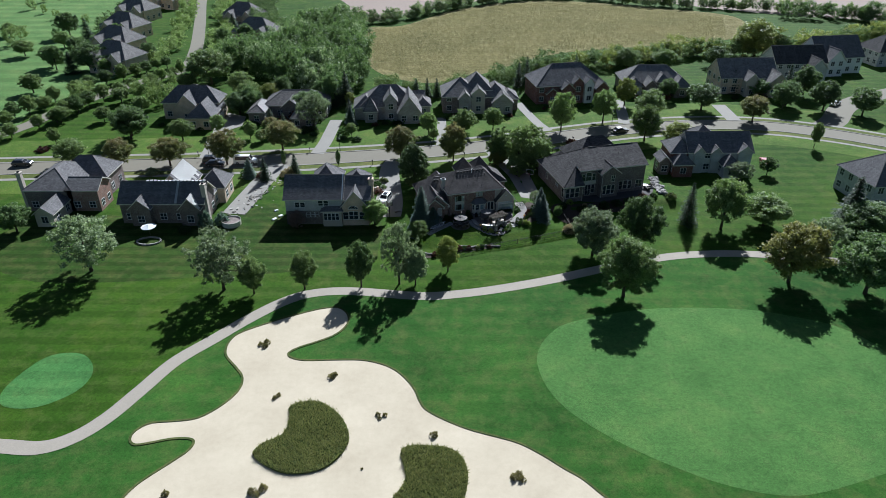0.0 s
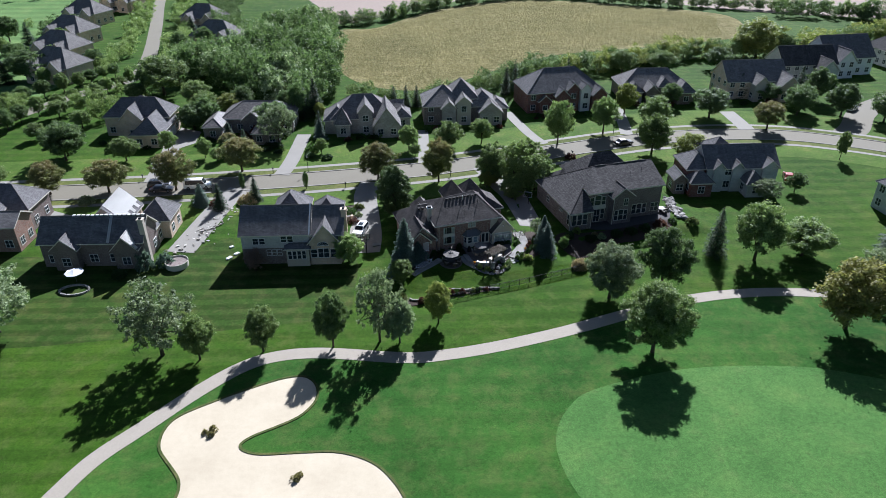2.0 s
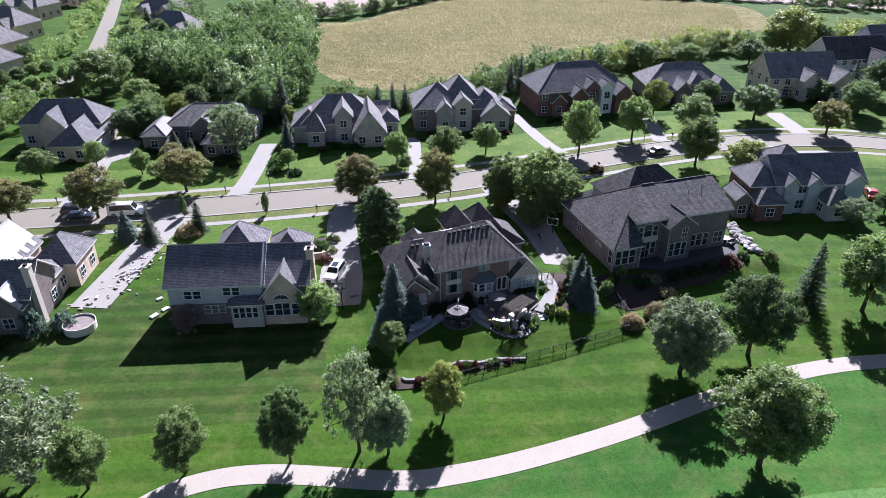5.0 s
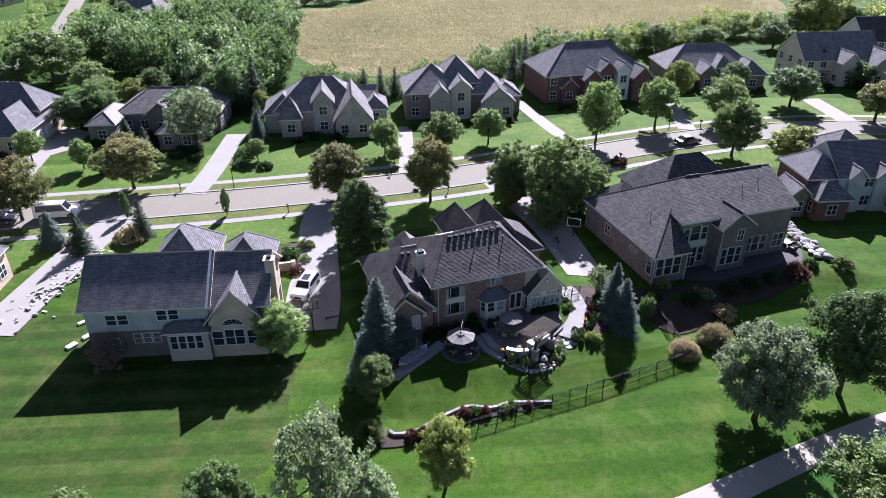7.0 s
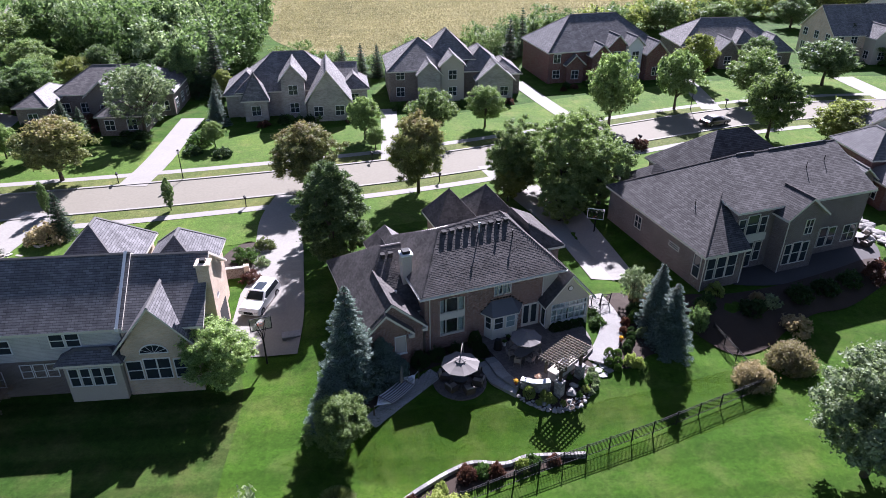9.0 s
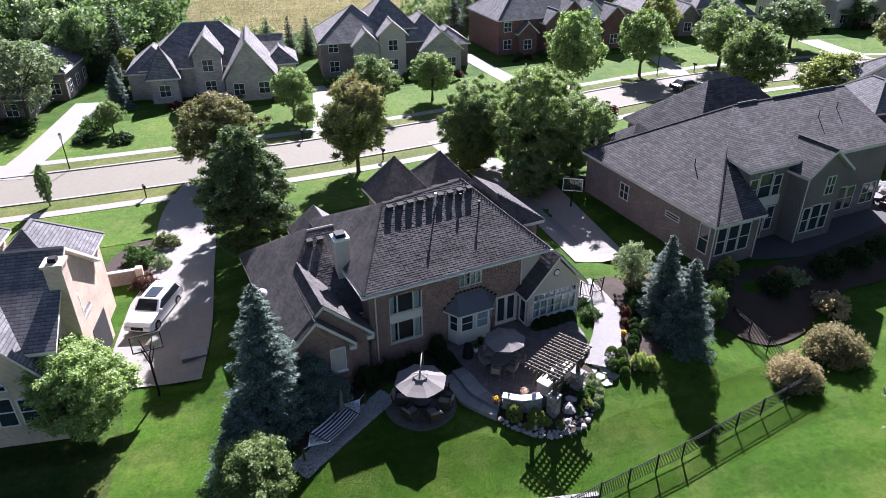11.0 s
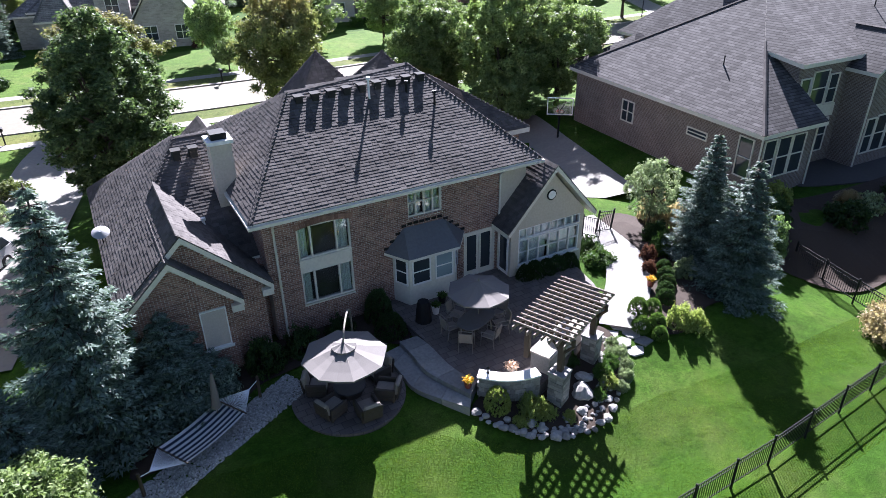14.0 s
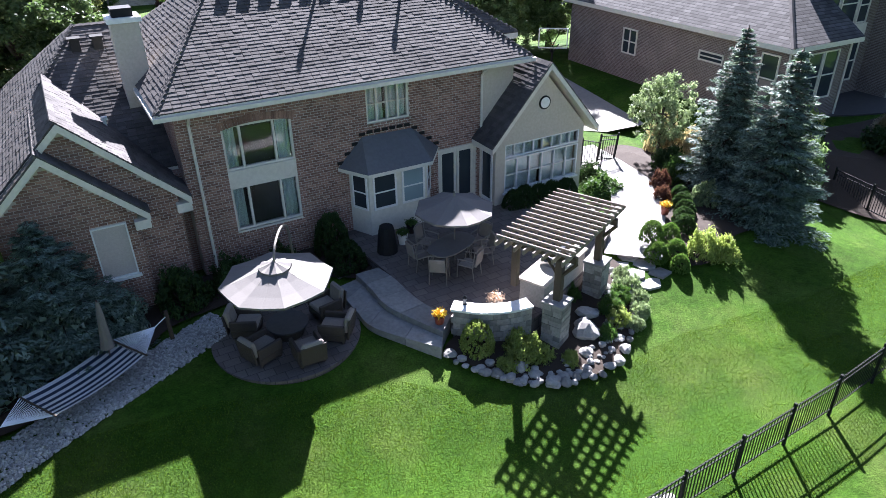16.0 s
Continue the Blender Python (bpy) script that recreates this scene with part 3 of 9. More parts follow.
def window_at(parent, u, v, z, w, h, face, frame_mat=None, cols=2, rows=2):
    """A window: frame with its muntins, and the pane behind them. face: s, n, e or w."""
    frame_mat = frame_mat or WHITE
    key = (round(w, 2), round(h, 2), cols, rows, frame_mat.name)
    if key not in WINMESH:
        bm = bmesh.new()
        t = 0.07
        xs = [-w / 2 - t, -w / 2] + [q for i in range(1, cols) for q in (-w / 2 + w * i / cols - 0.03, -w / 2 + w * i / cols + 0.03)] + [w / 2, w / 2 + t]
        zs = [-t, 0.0] + [q for i in range(1, rows) for q in (h * i / rows - 0.025, h * i / rows + 0.025)] + [h, h + t]
        grid = [[bm.verts.new((x, -0.07, z)) for x in xs] for z in zs]
        bars = [bm.faces.new((grid[j][i], grid[j][i + 1], grid[j + 1][i + 1], grid[j + 1][i])) for j in range(len(zs) - 1) for i in range(len(xs) - 1) if i % 2 == 0 or j % 2 == 0]
        bk = bmesh.ops.extrude_face_region(bm, geom=bars)
        bmesh.ops.translate(bm, verts=[e for e in bk["geom"] if isinstance(e, bmesh.types.BMVert)], vec=(0, 0.1, 0))
        bmesh.ops.recalc_face_normals(bm, faces=bm.faces)
        p = bmesh.new()
        box(p, -w / 2, -0.02, 0, w / 2, 0.02, h)
        WINMESH[key] = (mesh_of("window_frame", bm, frame_mat), mesh_of("pane", p, GLASS))
    rot = {"s": 0, "e": 90, "n": 180, "w": 270}[face]
    fr = share("window", WINMESH[key][0], parent, pose(u, v, z, 0, 0, rot))
    share("pane", WINMESH[key][1], fr, Matrix.Identity(4))
    return fr


def ridge_lines(parent, u0, v0, u1, v1, z, pitch, kind, over=0.4):
    """A row of cap shingles on each ridge and hip, as one slim bent strip a line."""
    a0, b0, a1, b1 = u0 - over, v0 - over, u1 + over, v1 + over
    w, d, mu, mv = a1 - a0, b1 - b0, (a0 + a1) / 2, (b0 + b1) / 2
    if kind == "hip":
        k = min(w, d) / 2
        r0, r1 = ((a0 + k, mv), (a1 - k, mv)) if w >= d else ((mu, b0 + k), (mu, b1 - k))
        r0, r1 = Vector((*r0, z + k * pitch)), Vector((*r1, z + k * pitch))
        near = [(a0, b0, r0), (a0, b1, r0 if w >= d else r1), (a1, b0, r1 if w >= d else r0), (a1, b1, r1)]
        lines = [(Vector((x, y, z)), r) for x, y, r in near] + ([(r0, r1)] if (r1 - r0).length > 0.3 else [])
    elif kind == "gu":
        lines = [(Vector((a0, mv, z + d / 2 * pitch)), Vector((a1, mv, z + d / 2 * pitch)))]
    else:
        lines = [(Vector((mu, b0, z + w / 2 * pitch)), Vector((mu, b1, z + w / 2 * pitch)))]
    for a, b in lines:
        dr = (b - a).normalized()
        sd = dr.cross(Vector((0, 0, 1))).normalized()
        bm = bmesh.new()
        rows = [[bm.verts.new(p + sd * q * 0.14 + Vector((0, 0, 0.06 - 0.09 * abs(q)))) for q in (-1, 0, 1)] for p in (a, b)]
        rows += [[bm.verts.new(v.co - Vector((0, 0, 0.03))) for v in row] for row in rows]
        for q in (0, 1):
            bm.faces.new((rows[0][q], rows[0][q + 1], rows[1][q + 1], rows[1][q]))
            bm.faces.new((rows[2][q], rows[3][q], rows[3][q + 1], rows[2][q + 1]))
            bm.faces.new((rows[0][q + 1], rows[0][q], rows[2][q], rows[2][q + 1]))
            bm.faces.new((rows[1][q], rows[1][q + 1], rows[3][q + 1], rows[3][q]))
        for q in (0, 2):
            bm.faces.new((rows[0][q], rows[1][q], rows[3][q], rows[2][q]))
        bmesh.ops.recalc_face_normals(bm, faces=bm.faces)
        part("ridge_cap", bm, SHINGLE_CAP, parent)


def house(m, label, blocks, wall, roof, base=0.0, trim=None, windows=True, chimneys=(), garage=(), stack=None):
    """blocks: (u0, v0, u1, v1, eave, pitch, kind); the first is the largest."""
    h = thing("house", m, label, "house")
    for i, (u0, v0, u1, v1, ze, pitch, kind) in enumerate(blocks):
        wm = wall[i % len(wall)] if isinstance(wall, list) else wall
        part("wall", wall_mesh(u0, v0, u1, v1, base - 0.4, ze, pitch, kind), wm, h)
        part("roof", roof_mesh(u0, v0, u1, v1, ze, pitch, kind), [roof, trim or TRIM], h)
        ridge_lines(h, u0, v0, u1, v1, ze, pitch, kind)
        if not windows:
            continue
        for face, a, b, c in (("s", u0, u1, v0), ("e", v0, v1, u1), ("w", v0, v1, u0)):
            if windows is not True and face not in windows:
                continue
            n = max(1, int((b - a) / 2.9))
            for s in range(2 if ze > 5.0 else 1):
                zz = base + 0.9 + 2.8 * s
                for k in range(n):
                    q = a + (b - a) * (k + 0.5) / n
                    u, v = (q, c) if face == "s" else (c, q)
                    inside = any(o is not blocks[i] and o[0] - 0.5 < u < o[2] + 0.5 and o[1] - 0.5 < v < o[3] + 0.5 for o in blocks)
                    if not inside:
                        window_at(h, u, v, zz, 1.3, 1.45, face)
    for u, v, z in chimneys:
        bm = bmesh.new()
        box(bm, u - 0.45, v - 0.45, base, u + 0.45, v + 0.45, z)
        box(bm, u - 0.55, v - 0.55, z, u + 0.55, v + 0.55, z + 0.15)
        ch = part("chimney", bm, stack or STUCCO, h)
        bm = bmesh.new()
        box(bm, u - 0.2, v - 0.2, z + 0.15, u + 0.2, v + 0.2, z + 0.4)
        part("flue", bm, BLACK, ch)
    for u, v, face in garage:
        bm = bmesh.new()
        box(bm, -1.3, -0.05, 0, 1.3, 0.05, 2.2)
        for k in range(4):
            box(bm, -1.25, -0.07, 0.05 + 0.54 * k, 1.25, -0.05, 0.52 + 0.54 * k)
        share("garage_door", mesh_of("garage_door", bm, WHITE), h, pose(u, v, base, 0, 0, {"s": 0, "e": 90, "w": 270}[face]))
    return h


house(pose(-89, 130.4, 0), "large grey house with a tall dark hipped roof", [(0, 0, 10, 14, 5.0, 0.55, "hip"), (9, 0, 15.5, 5.8, 5.0, 0.55, "gu"), (3, 8, 14, 16, 4.6, 0.8, "hip"), (5.4, -7.2, 9.1, 0.5, 2.9, 0.75, "gv")], [BRICK_GREY, BRICK, BRICK_GREY, STUCCO], SHINGLE_DARK, chimneys=[(-0.9, 1.5, 8.3)])
h1 = house(pose(-64.5, 124.5, 0), "house under repair with torn dark roof", [(-2, 0.3, 15.2, 7.6, 4.6, 0.85, "gu"), (10.6, -0.9, 14.6, 4, 3.8, 1.05, "gv"), (0.5, -1, 4.5, 4, 4.0, 0.9, "gv"), (11.2, 10, 16.6, 16.5, 3.8, 0.95, "hip"), (4, 6, 10.5, 14, 5.0, 1.0, "gv"), (9.5, 7, 15, 11, 3.6, 0.6, "hip")], [BRICK_GREY, BRICK_GREY, BRICK_GREY, BRICK_TAN, BRICK_TAN, BRICK_TAN], SHINGLE_DARK, chimneys=[(15.4, 1.5, 8.3)])
SHEET = mottled("white_roof_underlay", (0.62, 0.61, 0.58), (0.72, 0.71, 0.68), 0.7, 1.0, 6.0, 0.1)


def torn_sheet(parent, a, b, c, d, teeth=5):
    """White underlay on a roof slope, with a stepped torn edge from d to c."""
    a, b, c, d = (Vector(p) for p in (a, b, c, d))
    pts = [a, b]
    for i in range(teeth, 0, -1):
        f0, f1 = i / teeth, (i - 1) / teeth
        e0, e1 = d + (c - d) * f0, a + (b - a) * f0
        pts.append(e1 + (e0 - e1) * (1.0 if i % 2 else 0.8))
        e0, e1 = d + (c - d) * f1, a + (b - a) * f1
        pts.append(e1 + (e0 - e1) * (1.0 if i % 2 else 0.8))
    bm = bmesh.new()
    bm.faces.new([bm.verts.new(p + Vector((0, 0, 0.06))) for p in pts])
    bmesh.ops.solidify(bm, geom=bm.faces[:], thickness=0.03)
    part("roof_sheet", bm, SHEET, parent, "white torn roof underlay")


torn_sheet(h1, (12.6, -1.3, 6.36), (12.6, 2.4, 6.36), (14.8, 2.4, 4.05), (14.8, -1.3, 4.05))
torn_sheet(h1, (7.25, 6.3, 8.70), (7.25, 14.2, 8.70), (10.7, 14.2, 5.25), (10.7, 6.3, 5.25), 8)
torn_sheet(h1, (9.4, 3.85, 7.98), (9.9, 3.85, 7.98), (9.9, 0.0, 4.68), (9.4, 0.0, 4.68), 1)
sheet_rng = random.Random(12)
for k in range(16):
    u = 3.0 + 0.78 * k
    part("roof_sheet", box(bmesh.new(), u, 3.75, 7.95, u + 0.5, 4.2, 8.1 + 0.12 * sheet_rng.random(), bevel=0.03), SHEET, h1)
pool = thing("garden_pool", pose(-43.9, 124.3, 0), "round grey above-ground pool on the lawn", "pool")
bm = bmesh.new()
bmesh.ops.create_cone(bm, cap_ends=False, segments=28, radius1=1.9, radius2=1.95, depth=1.1, matrix=Matrix.Translation((0, 0, 0.55)))
bmesh.ops.solidify(bm, geom=bm.faces[:], thickness=0.06)
part("shell", bm, TRIM, pool)
bm = bmesh.new()
bmesh.ops.create_circle(bm, cap_ends=True, segments=28, radius=1.88, matrix=Matrix.Translation((0, 0, 0.85)))
part("cover", bm, BRICK_GREY, pool)
h2 = house(pose(-32.3, 124.4, 0, 0, 0, 0.8), "tan brick and pale siding house with charcoal shingle roof", [(0, 0, 11.6, 8.8, 5.75, 0.73, "gu"), (11.7, 0, 17.2, 8.8, 5.6, 0.72, "gu"), (11.6, -0.7, 16.9, 6, 4.15, 1.2, "gv"), (7.6, -1.1, 11.5, 0.5, 3.6, 0.5, "hip"), (4.5, 6, 10.5, 13.5, 6.0, 1.0, "hip"), (11.5, 6, 16.5, 12.5, 5.6, 0.95, "hip")], [SIDING, BRICK_TAN, BRICK_TAN, STUCCO, BRICK_TAN, BRICK_TAN], SHINGLE_DARK, chimneys=[(17.5, 2.8, 8.9)], windows=False, stack=BRICK_TAN)
for u, v, z, w, hh, cols in ((2.4, 0, 3.9, 0.9, 1.1, 1), (3.5, 0, 3.9, 0.9, 1.1, 1), (7.2, 0, 4.25, 0.9, 1.1, 1), (8.3, 0, 4.25, 0.9, 1.1, 1), (4.5, 0, 1.7, 0.7, 1.1, 1), (5.4, 0, 1.7, 0.7, 1.1, 1), (6.3, 0, 1.7, 0.7, 1.1, 1), (2.2, 0, 1.0, 1.0, 1.3, 1), (12.3, -0.7, 1.45, 1.0, 1.6, 1), (13.45, -0.7, 1.45, 0.85, 1.75, 1), (14.4, -0.7, 1.45, 0.85, 1.75, 1), (15.65, -0.7, 1.45, 1.0, 1.6, 1), (8.2, -1.1, 1.5, 0.6, 1.5, 1), (9.0, -1.1, 1.5, 0.6, 1.5, 1), (9.8, -1.1, 1.5, 0.6, 1.5, 1), (10.6, -1.1, 1.5, 0.6, 1.5, 1)):
    window_at(h2, u, v, z, w, hh, "s", None, cols, 2)
part("brick_base", box(bmesh.new(), 0.0, -0.05, -0.3, 7.55, 0.0, 3.1), BRICK_GREY, h2, "brown brick lower storey")
window_at(h2, 17.2, 4.6, 4.0, 0.9, 1.6, "e")
bm = bmesh.new()
ring = [(13.9 + 1.0 * math.cos(t), -0.76, 3.75 + 0.75 * math.sin(t)) for t in np.linspace(0, math.pi, 13)]
bm.faces.new([bm.verts.new(p) for p in ring])
bmesh.ops.solidify(bm, geom=bm.faces[:], thickness=0.03)
arch = part("arched_window", bm, GLASS, h2)
part("arch_frame", tube(bmesh.new(), ring + [ring[0]], 0.05, 0.05, 6), WHITE, arch)
for t in np.linspace(0.5, math.pi - 0.5, 5):
    part("muntin", tube(bmesh.new(), [(13.9, -0.8, 3.75), (13.9 + math.cos(t), -0.8, 3.75 + 0.75 * math.sin(t))], 0.02, 0.02, 4), WHITE, arch)
bm = bmesh.new()
box(bm, 11.5, -0.42, 5.55, 11.75, -0.38, 5.85)
v0 = [bm.verts.new(p) for p in ((11.55, -0.45, 5.85), (11.78, -0.45, 5.85), (11.78, 4.4, 9.42), (11.55, 4.4, 9.42))]
bm.faces.new(v0)
part("rake_trim", bm, WHITE, h2)
# dark panel on the wall face; the garage's inner shade is its colour
part("garage_opening", box(bmesh.new(), 17.18, 5.6, 0.05, 17.24, 8.2, 2.6), INTERIOR_DARK, h2)
house(pose(54, 148, 0, 0, 0, 1), "pale siding and brick house with dark roof and small gables", [(4.9, 3, 20, 12, 5.2, 0.75, "gu"), (0.8, 3.5, 6.5, 11, 5.0, 0.75, "hip"), (6.2, 2.6, 8.4, 6, 5.2, 1.0, "gv"), (10.2, 2.6, 12.4, 6, 5.2, 1.0, "gv"), (16.6, 2.6, 19.9, 6.5, 5.2, 0.85, "gv"), (0.8, 0.3, 5.3, 4, 3.2, 0.9, "hip"), (-2.2, 1.8, 0.2, 6, 3.4, 0.9, "gv"), (12.4, -0.5, 16.2, 4, 3.0, 0.9, "hip"), (7, 9, 15, 17, 5.2, 0.75, "hip")], [SIDING, BRICK_RED, SIDING, SIDING, SIDING, BRICK_RED, BRICK_GREY, SIDING, BRICK_RED], SHINGLE_DARK)
house(pose(92, 131, 0, 0, 0, 8), "grey house behind spruces with dark roof", [(0, 0, 16, 12, 5.5, 0.8, "hip")], SIDING, SHINGLE_DARK)
house(pose(-81, 181, 0, 0, 0, 0), "brick house with steep blue-grey hipped roofs", [(0, 9, 16.1, 16.8, 5.0, 0.92, "hip"), (9.5, 0, 16.6, 14, 3.4, 0.8, "hip"), (5, 6.5, 10, 13, 5.0, 1.05, "gv"), (3, 14, 11, 21, 4.8, 0.8, "hip")], BRICK_TAN, SHINGLE_DARK, garage=[(16.63, 3, "e"), (16.63, 6.2, "e"), (16.63, 9.4, "e")])
house(pose(-55.5, 182, 0, 0, 0, 0), "low brown house with grey hipped roof and pale ridge lines", [(3.5, 9, 21.5, 19, 3.8, 0.6, "hip"), (13, 0, 19.3, 10, 3.0, 0.6, "hip"), (0, 4, 4.5, 14, 3.4, 0.6, "hip"), (9, 7.5, 14, 13, 3.8, 0.8, "gv")], BRICK_GREY, SHINGLE)
house(pose(-25, 187.5, 0, 0, 0, 4), "grey stone house with many steep hips", [(1.5, 1.4, 17.5, 12.5, 4.0, 0.80, "hip"), (-0.4, 1.6, 6, 10.5, 3.6, 0.75, "hip"), (2.5, -0.9, 6.0, 2.8, 3.3, 1.75, "hip"), (8.3, -0.2, 11.8, 6, 5.9, 1.15, "gv"), (12.1, -2.6, 18.6, 7, 3.0, 1.35, "gv"), (17.5, 3.6, 21.6, 10.5, 3.2, 0.75, "hip"), (15.5, 7.5, 20.0, 12, 4.2, 0.7, "gu")], STONEWALL, SHINGLE_PALE, windows="s")
house(pose(0, 194.5, 0, 0, 0, 3), "brown brick two-storey house with grey roof", [(0, 0.6, 11, 11.5, 5.1, 0.72, "hip"), (6.5, 3, 14.5, 12.5, 6.2, 0.95, "hip"), (4.7, -0.9, 8.4, 5, 4.7, 0.95, "gv"), (8.6, -0.3, 12.4, 6, 5.9, 0.85, "gv"), (12.4, 1.2, 19.5, 11, 4.6, 0.80, "hip"), (14.6, -1.2, 20.6, 5, 3.5, 0.85, "gv"), (17.5, 2.4, 22.6, 10, 3.6, 0.65, "hip")], [BRICK_GREY, BRICK_GREY, STONEWALL, STUCCO, BRICK_GREY, STONEWALL, BRICK_GREY], SHINGLE_PALE, windows="s")
house(pose(27, 202, 0, 0, 0, 10), "red brick house with dark roof and white dormer", [(2, 1.2, 24, 14, 5.6, 0.76, "hip"), (5.2, 0.2, 8.4, 5, 3.4, 0.9, "gv"), (9.6, -0.8, 13.2, 6, 4.9, 0.95, "gv"), (13.4, 0.4, 16.6, 7, 6.2, 1.0, "gv"), (17.0, -0.2, 19.8, 6, 6.2, 0.95, "gv"), (20.2, -1.4, 24.2, 6, 4.8, 0.95, "gv")], [BRICK_RED, BRICK_RED, BRICK_RED, BRICK_RED, WHITE, BRICK_RED], SHINGLE_DARK, windows="s")
house(pose(58, 212.5, 0, 0, 0, 0), "low brown house with broad grey roofs", [(0, 2, 20, 13, 3.8, 0.72, "hip"), (1.2, -1.2, 5.2, 5, 3.4, 0.9, "hip"), (6.4, -1.6, 9.6, 5, 3.6, 1.0, "gv"), (10.4, 0.4, 14.2, 8, 4.4, 0.9, "hip"), (15.2, -2.5, 20.2, 6, 3.4, 0.9, "hip")], [BRICK_GREY, STONEWALL, BRICK_GREY, BRICK_GREY, BRICK_GREY], SHINGLE_PALE, windows="s")
house(pose(89, 213, 0, 0, 0, 3), "brick and cream house with grey roof", [(0, 1, 18, 12, 5.2, 0.85, "gu"), (7, -2, 11, 5, 5.0, 1.0, "gv"), (14, -3, 20, 6, 4.4, 0.95, "gv")], [BRICK_TAN, STUCCO], SHINGLE_PALE)
house(pose(114, 229, 0, 0, 0, 5), "pale two-storey house with grey roof", [(0, 2, 18, 13, 5.2, 0.85, "gu"), (10, -2, 16, 5, 4.4, 0.95, "gv")], SIDING, SHINGLE_GREY)
house(pose(131, 237, 0, 0, 0, 8), "white house with dark blue-grey roof", [(0, 0, 17, 13, 5.6, 0.9, "gu"), (2, -3, 8, 5, 5.4, 1.1, "gv")], WHITE, SHINGLE_DARK)
house(pose(158, 247, 0, 0, 0, 10), "pale house with grey roof", [(0, 0, 18, 12, 5.2, 0.8, "hip")], SIDING, SHINGLE_GREY)
for x, y, a in ((-127, 243, -20), (-137, 268, -20), (-145, 295, -20), (-154, 331, -20), (-86, 283, -15), (-100, 317, -15), (-150, 360, -15)):
    house(pose(x, y, 0, 0, 0, a), "distant brown house with pale and dark roof planes", [(0, 0, 17, 11, 5.0, 0.85, "hip"), (3, -3, 8, 5, 4.5, 1.0, "gv"), (11, -2, 16, 6, 4.5, 1.0, "gv")], BRICK_TAN, SHINGLE_PALE)

# ---- main house ----
PATIO_Z, LAWN_Z = 1.3, 0.95


def random_tint(name, dark, light, rough=0.85, spec=0.4, bump=0.3, fine=30.0, weather=0.45):
    """A material that varies from piece to piece."""
    a = Mat(name, rough, 0, spec)
    w = a.world()
    r1 = a.n("ObjectInfo").outputs["Random"]
    r2 = a.n("NewGeometry").outputs["Random Per Island"]
    add = a.n("Math")
    add.operation = "ADD"
    a.link(r1, add.inputs[0])
    a.link(r2, add.inputs[1])
    fr = a.n("Math")
    fr.operation = "FRACT"
    a.link(add.outputs[0], fr.inputs[0])
    c = a.mix(fr.outputs[0], dark, light)
    n1, n2 = a.noise(w, 0.7, 4), a.noise(w, fine, 4)
    c = a.mix(weather, c, a.ramp(n1, [(0.3, (0.55, 0.55, 0.55)), (0.7, (1.3, 1.3, 1.3))]), "MULTIPLY")
    c = a.mix(0.35, c, a.ramp(n2, [(0.3, (0.5, 0.5, 0.5)), (0.7, (1.4, 1.4, 1.4))]), "MULTIPLY")
    a.color(c)
    a.bump(n2, bump, 0.01)
    return a.m


SHINGLE_PIECE = random_tint("weathered_shingle", (0.070, 0.063, 0.060), (0.104, 0.094, 0.089), 0.9, 0.15, weather=0.8)
BRICK_PIECE = random_tint("brown_brick_piece", (0.155, 0.086, 0.067), (0.30, 0.178, 0.142), 0.85, 0.3)
MORTAR = mottled("mortar", (0.46, 0.41, 0.37), (0.54, 0.49, 0.45), 0.95, 1.0, 20.0, 0.3)
STONE = random_tint("pale_limestone", (0.17, 0.16, 0.148), (0.36, 0.34, 0.315), 0.9, 0.3, 0.5, 14.0)
CURTAIN = mottled("pale_curtain", (0.55, 0.62, 0.62), (0.70, 0.76, 0.75), 0.8, 3.0, 20.0, 0.1)
DARKROOF = mottled("bay_roof_metal", (0.10, 0.10, 0.108), (0.14, 0.14, 0.148), 0.55, 1.0, 9.0, 0.1)

main_house = thing("house", HM, "brown brick two-storey house with weathered shingle roof and cream trim", "house")


def join_boxes(name, boxes, mat, parent, kind="", label=""):
    """Many small boxes as one mesh, quickly: each is 8 corners."""
    v = np.asarray(boxes, float).reshape(-1, 8, 3)
    n = len(v)
    quads = np.array([(0, 2, 3, 1), (4, 5, 7, 6), (0, 1, 5, 4), (1, 3, 7, 5), (3, 2, 6, 7), (2, 0, 4, 6)])
    idx = (np.arange(n)[:, None, None] * 8 + quads[None]).reshape(-1)
    me = bpy.data.meshes.new(name)
    me.vertices.add(8 * n)
    me.vertices.foreach_set("co", v.reshape(-1))
    me.loops.add(len(idx))
    me.loops.foreach_set("vertex_index", idx)
    me.polygons.add(6 * n)
    me.polygons.foreach_set("loop_start", np.arange(0, 24 * n, 4))
    me.polygons.foreach_set("use_smooth", [False] * (6 * n))
    me.update(calc_edges=True)
    me.materials.append(mat)
    ob = new(name, me)
    ob.parent = parent
    if kind:
        ob["kind"] = kind
    if label:
        ob["label"] = label
    return ob


def corners(o, a, b, c):
    """Eight corners of a box from a corner and three edge vectors."""
    return [tuple(o + a * i + b * j + c * k) for k in (0, 1) for j in (0, 1) for i in (0, 1)]


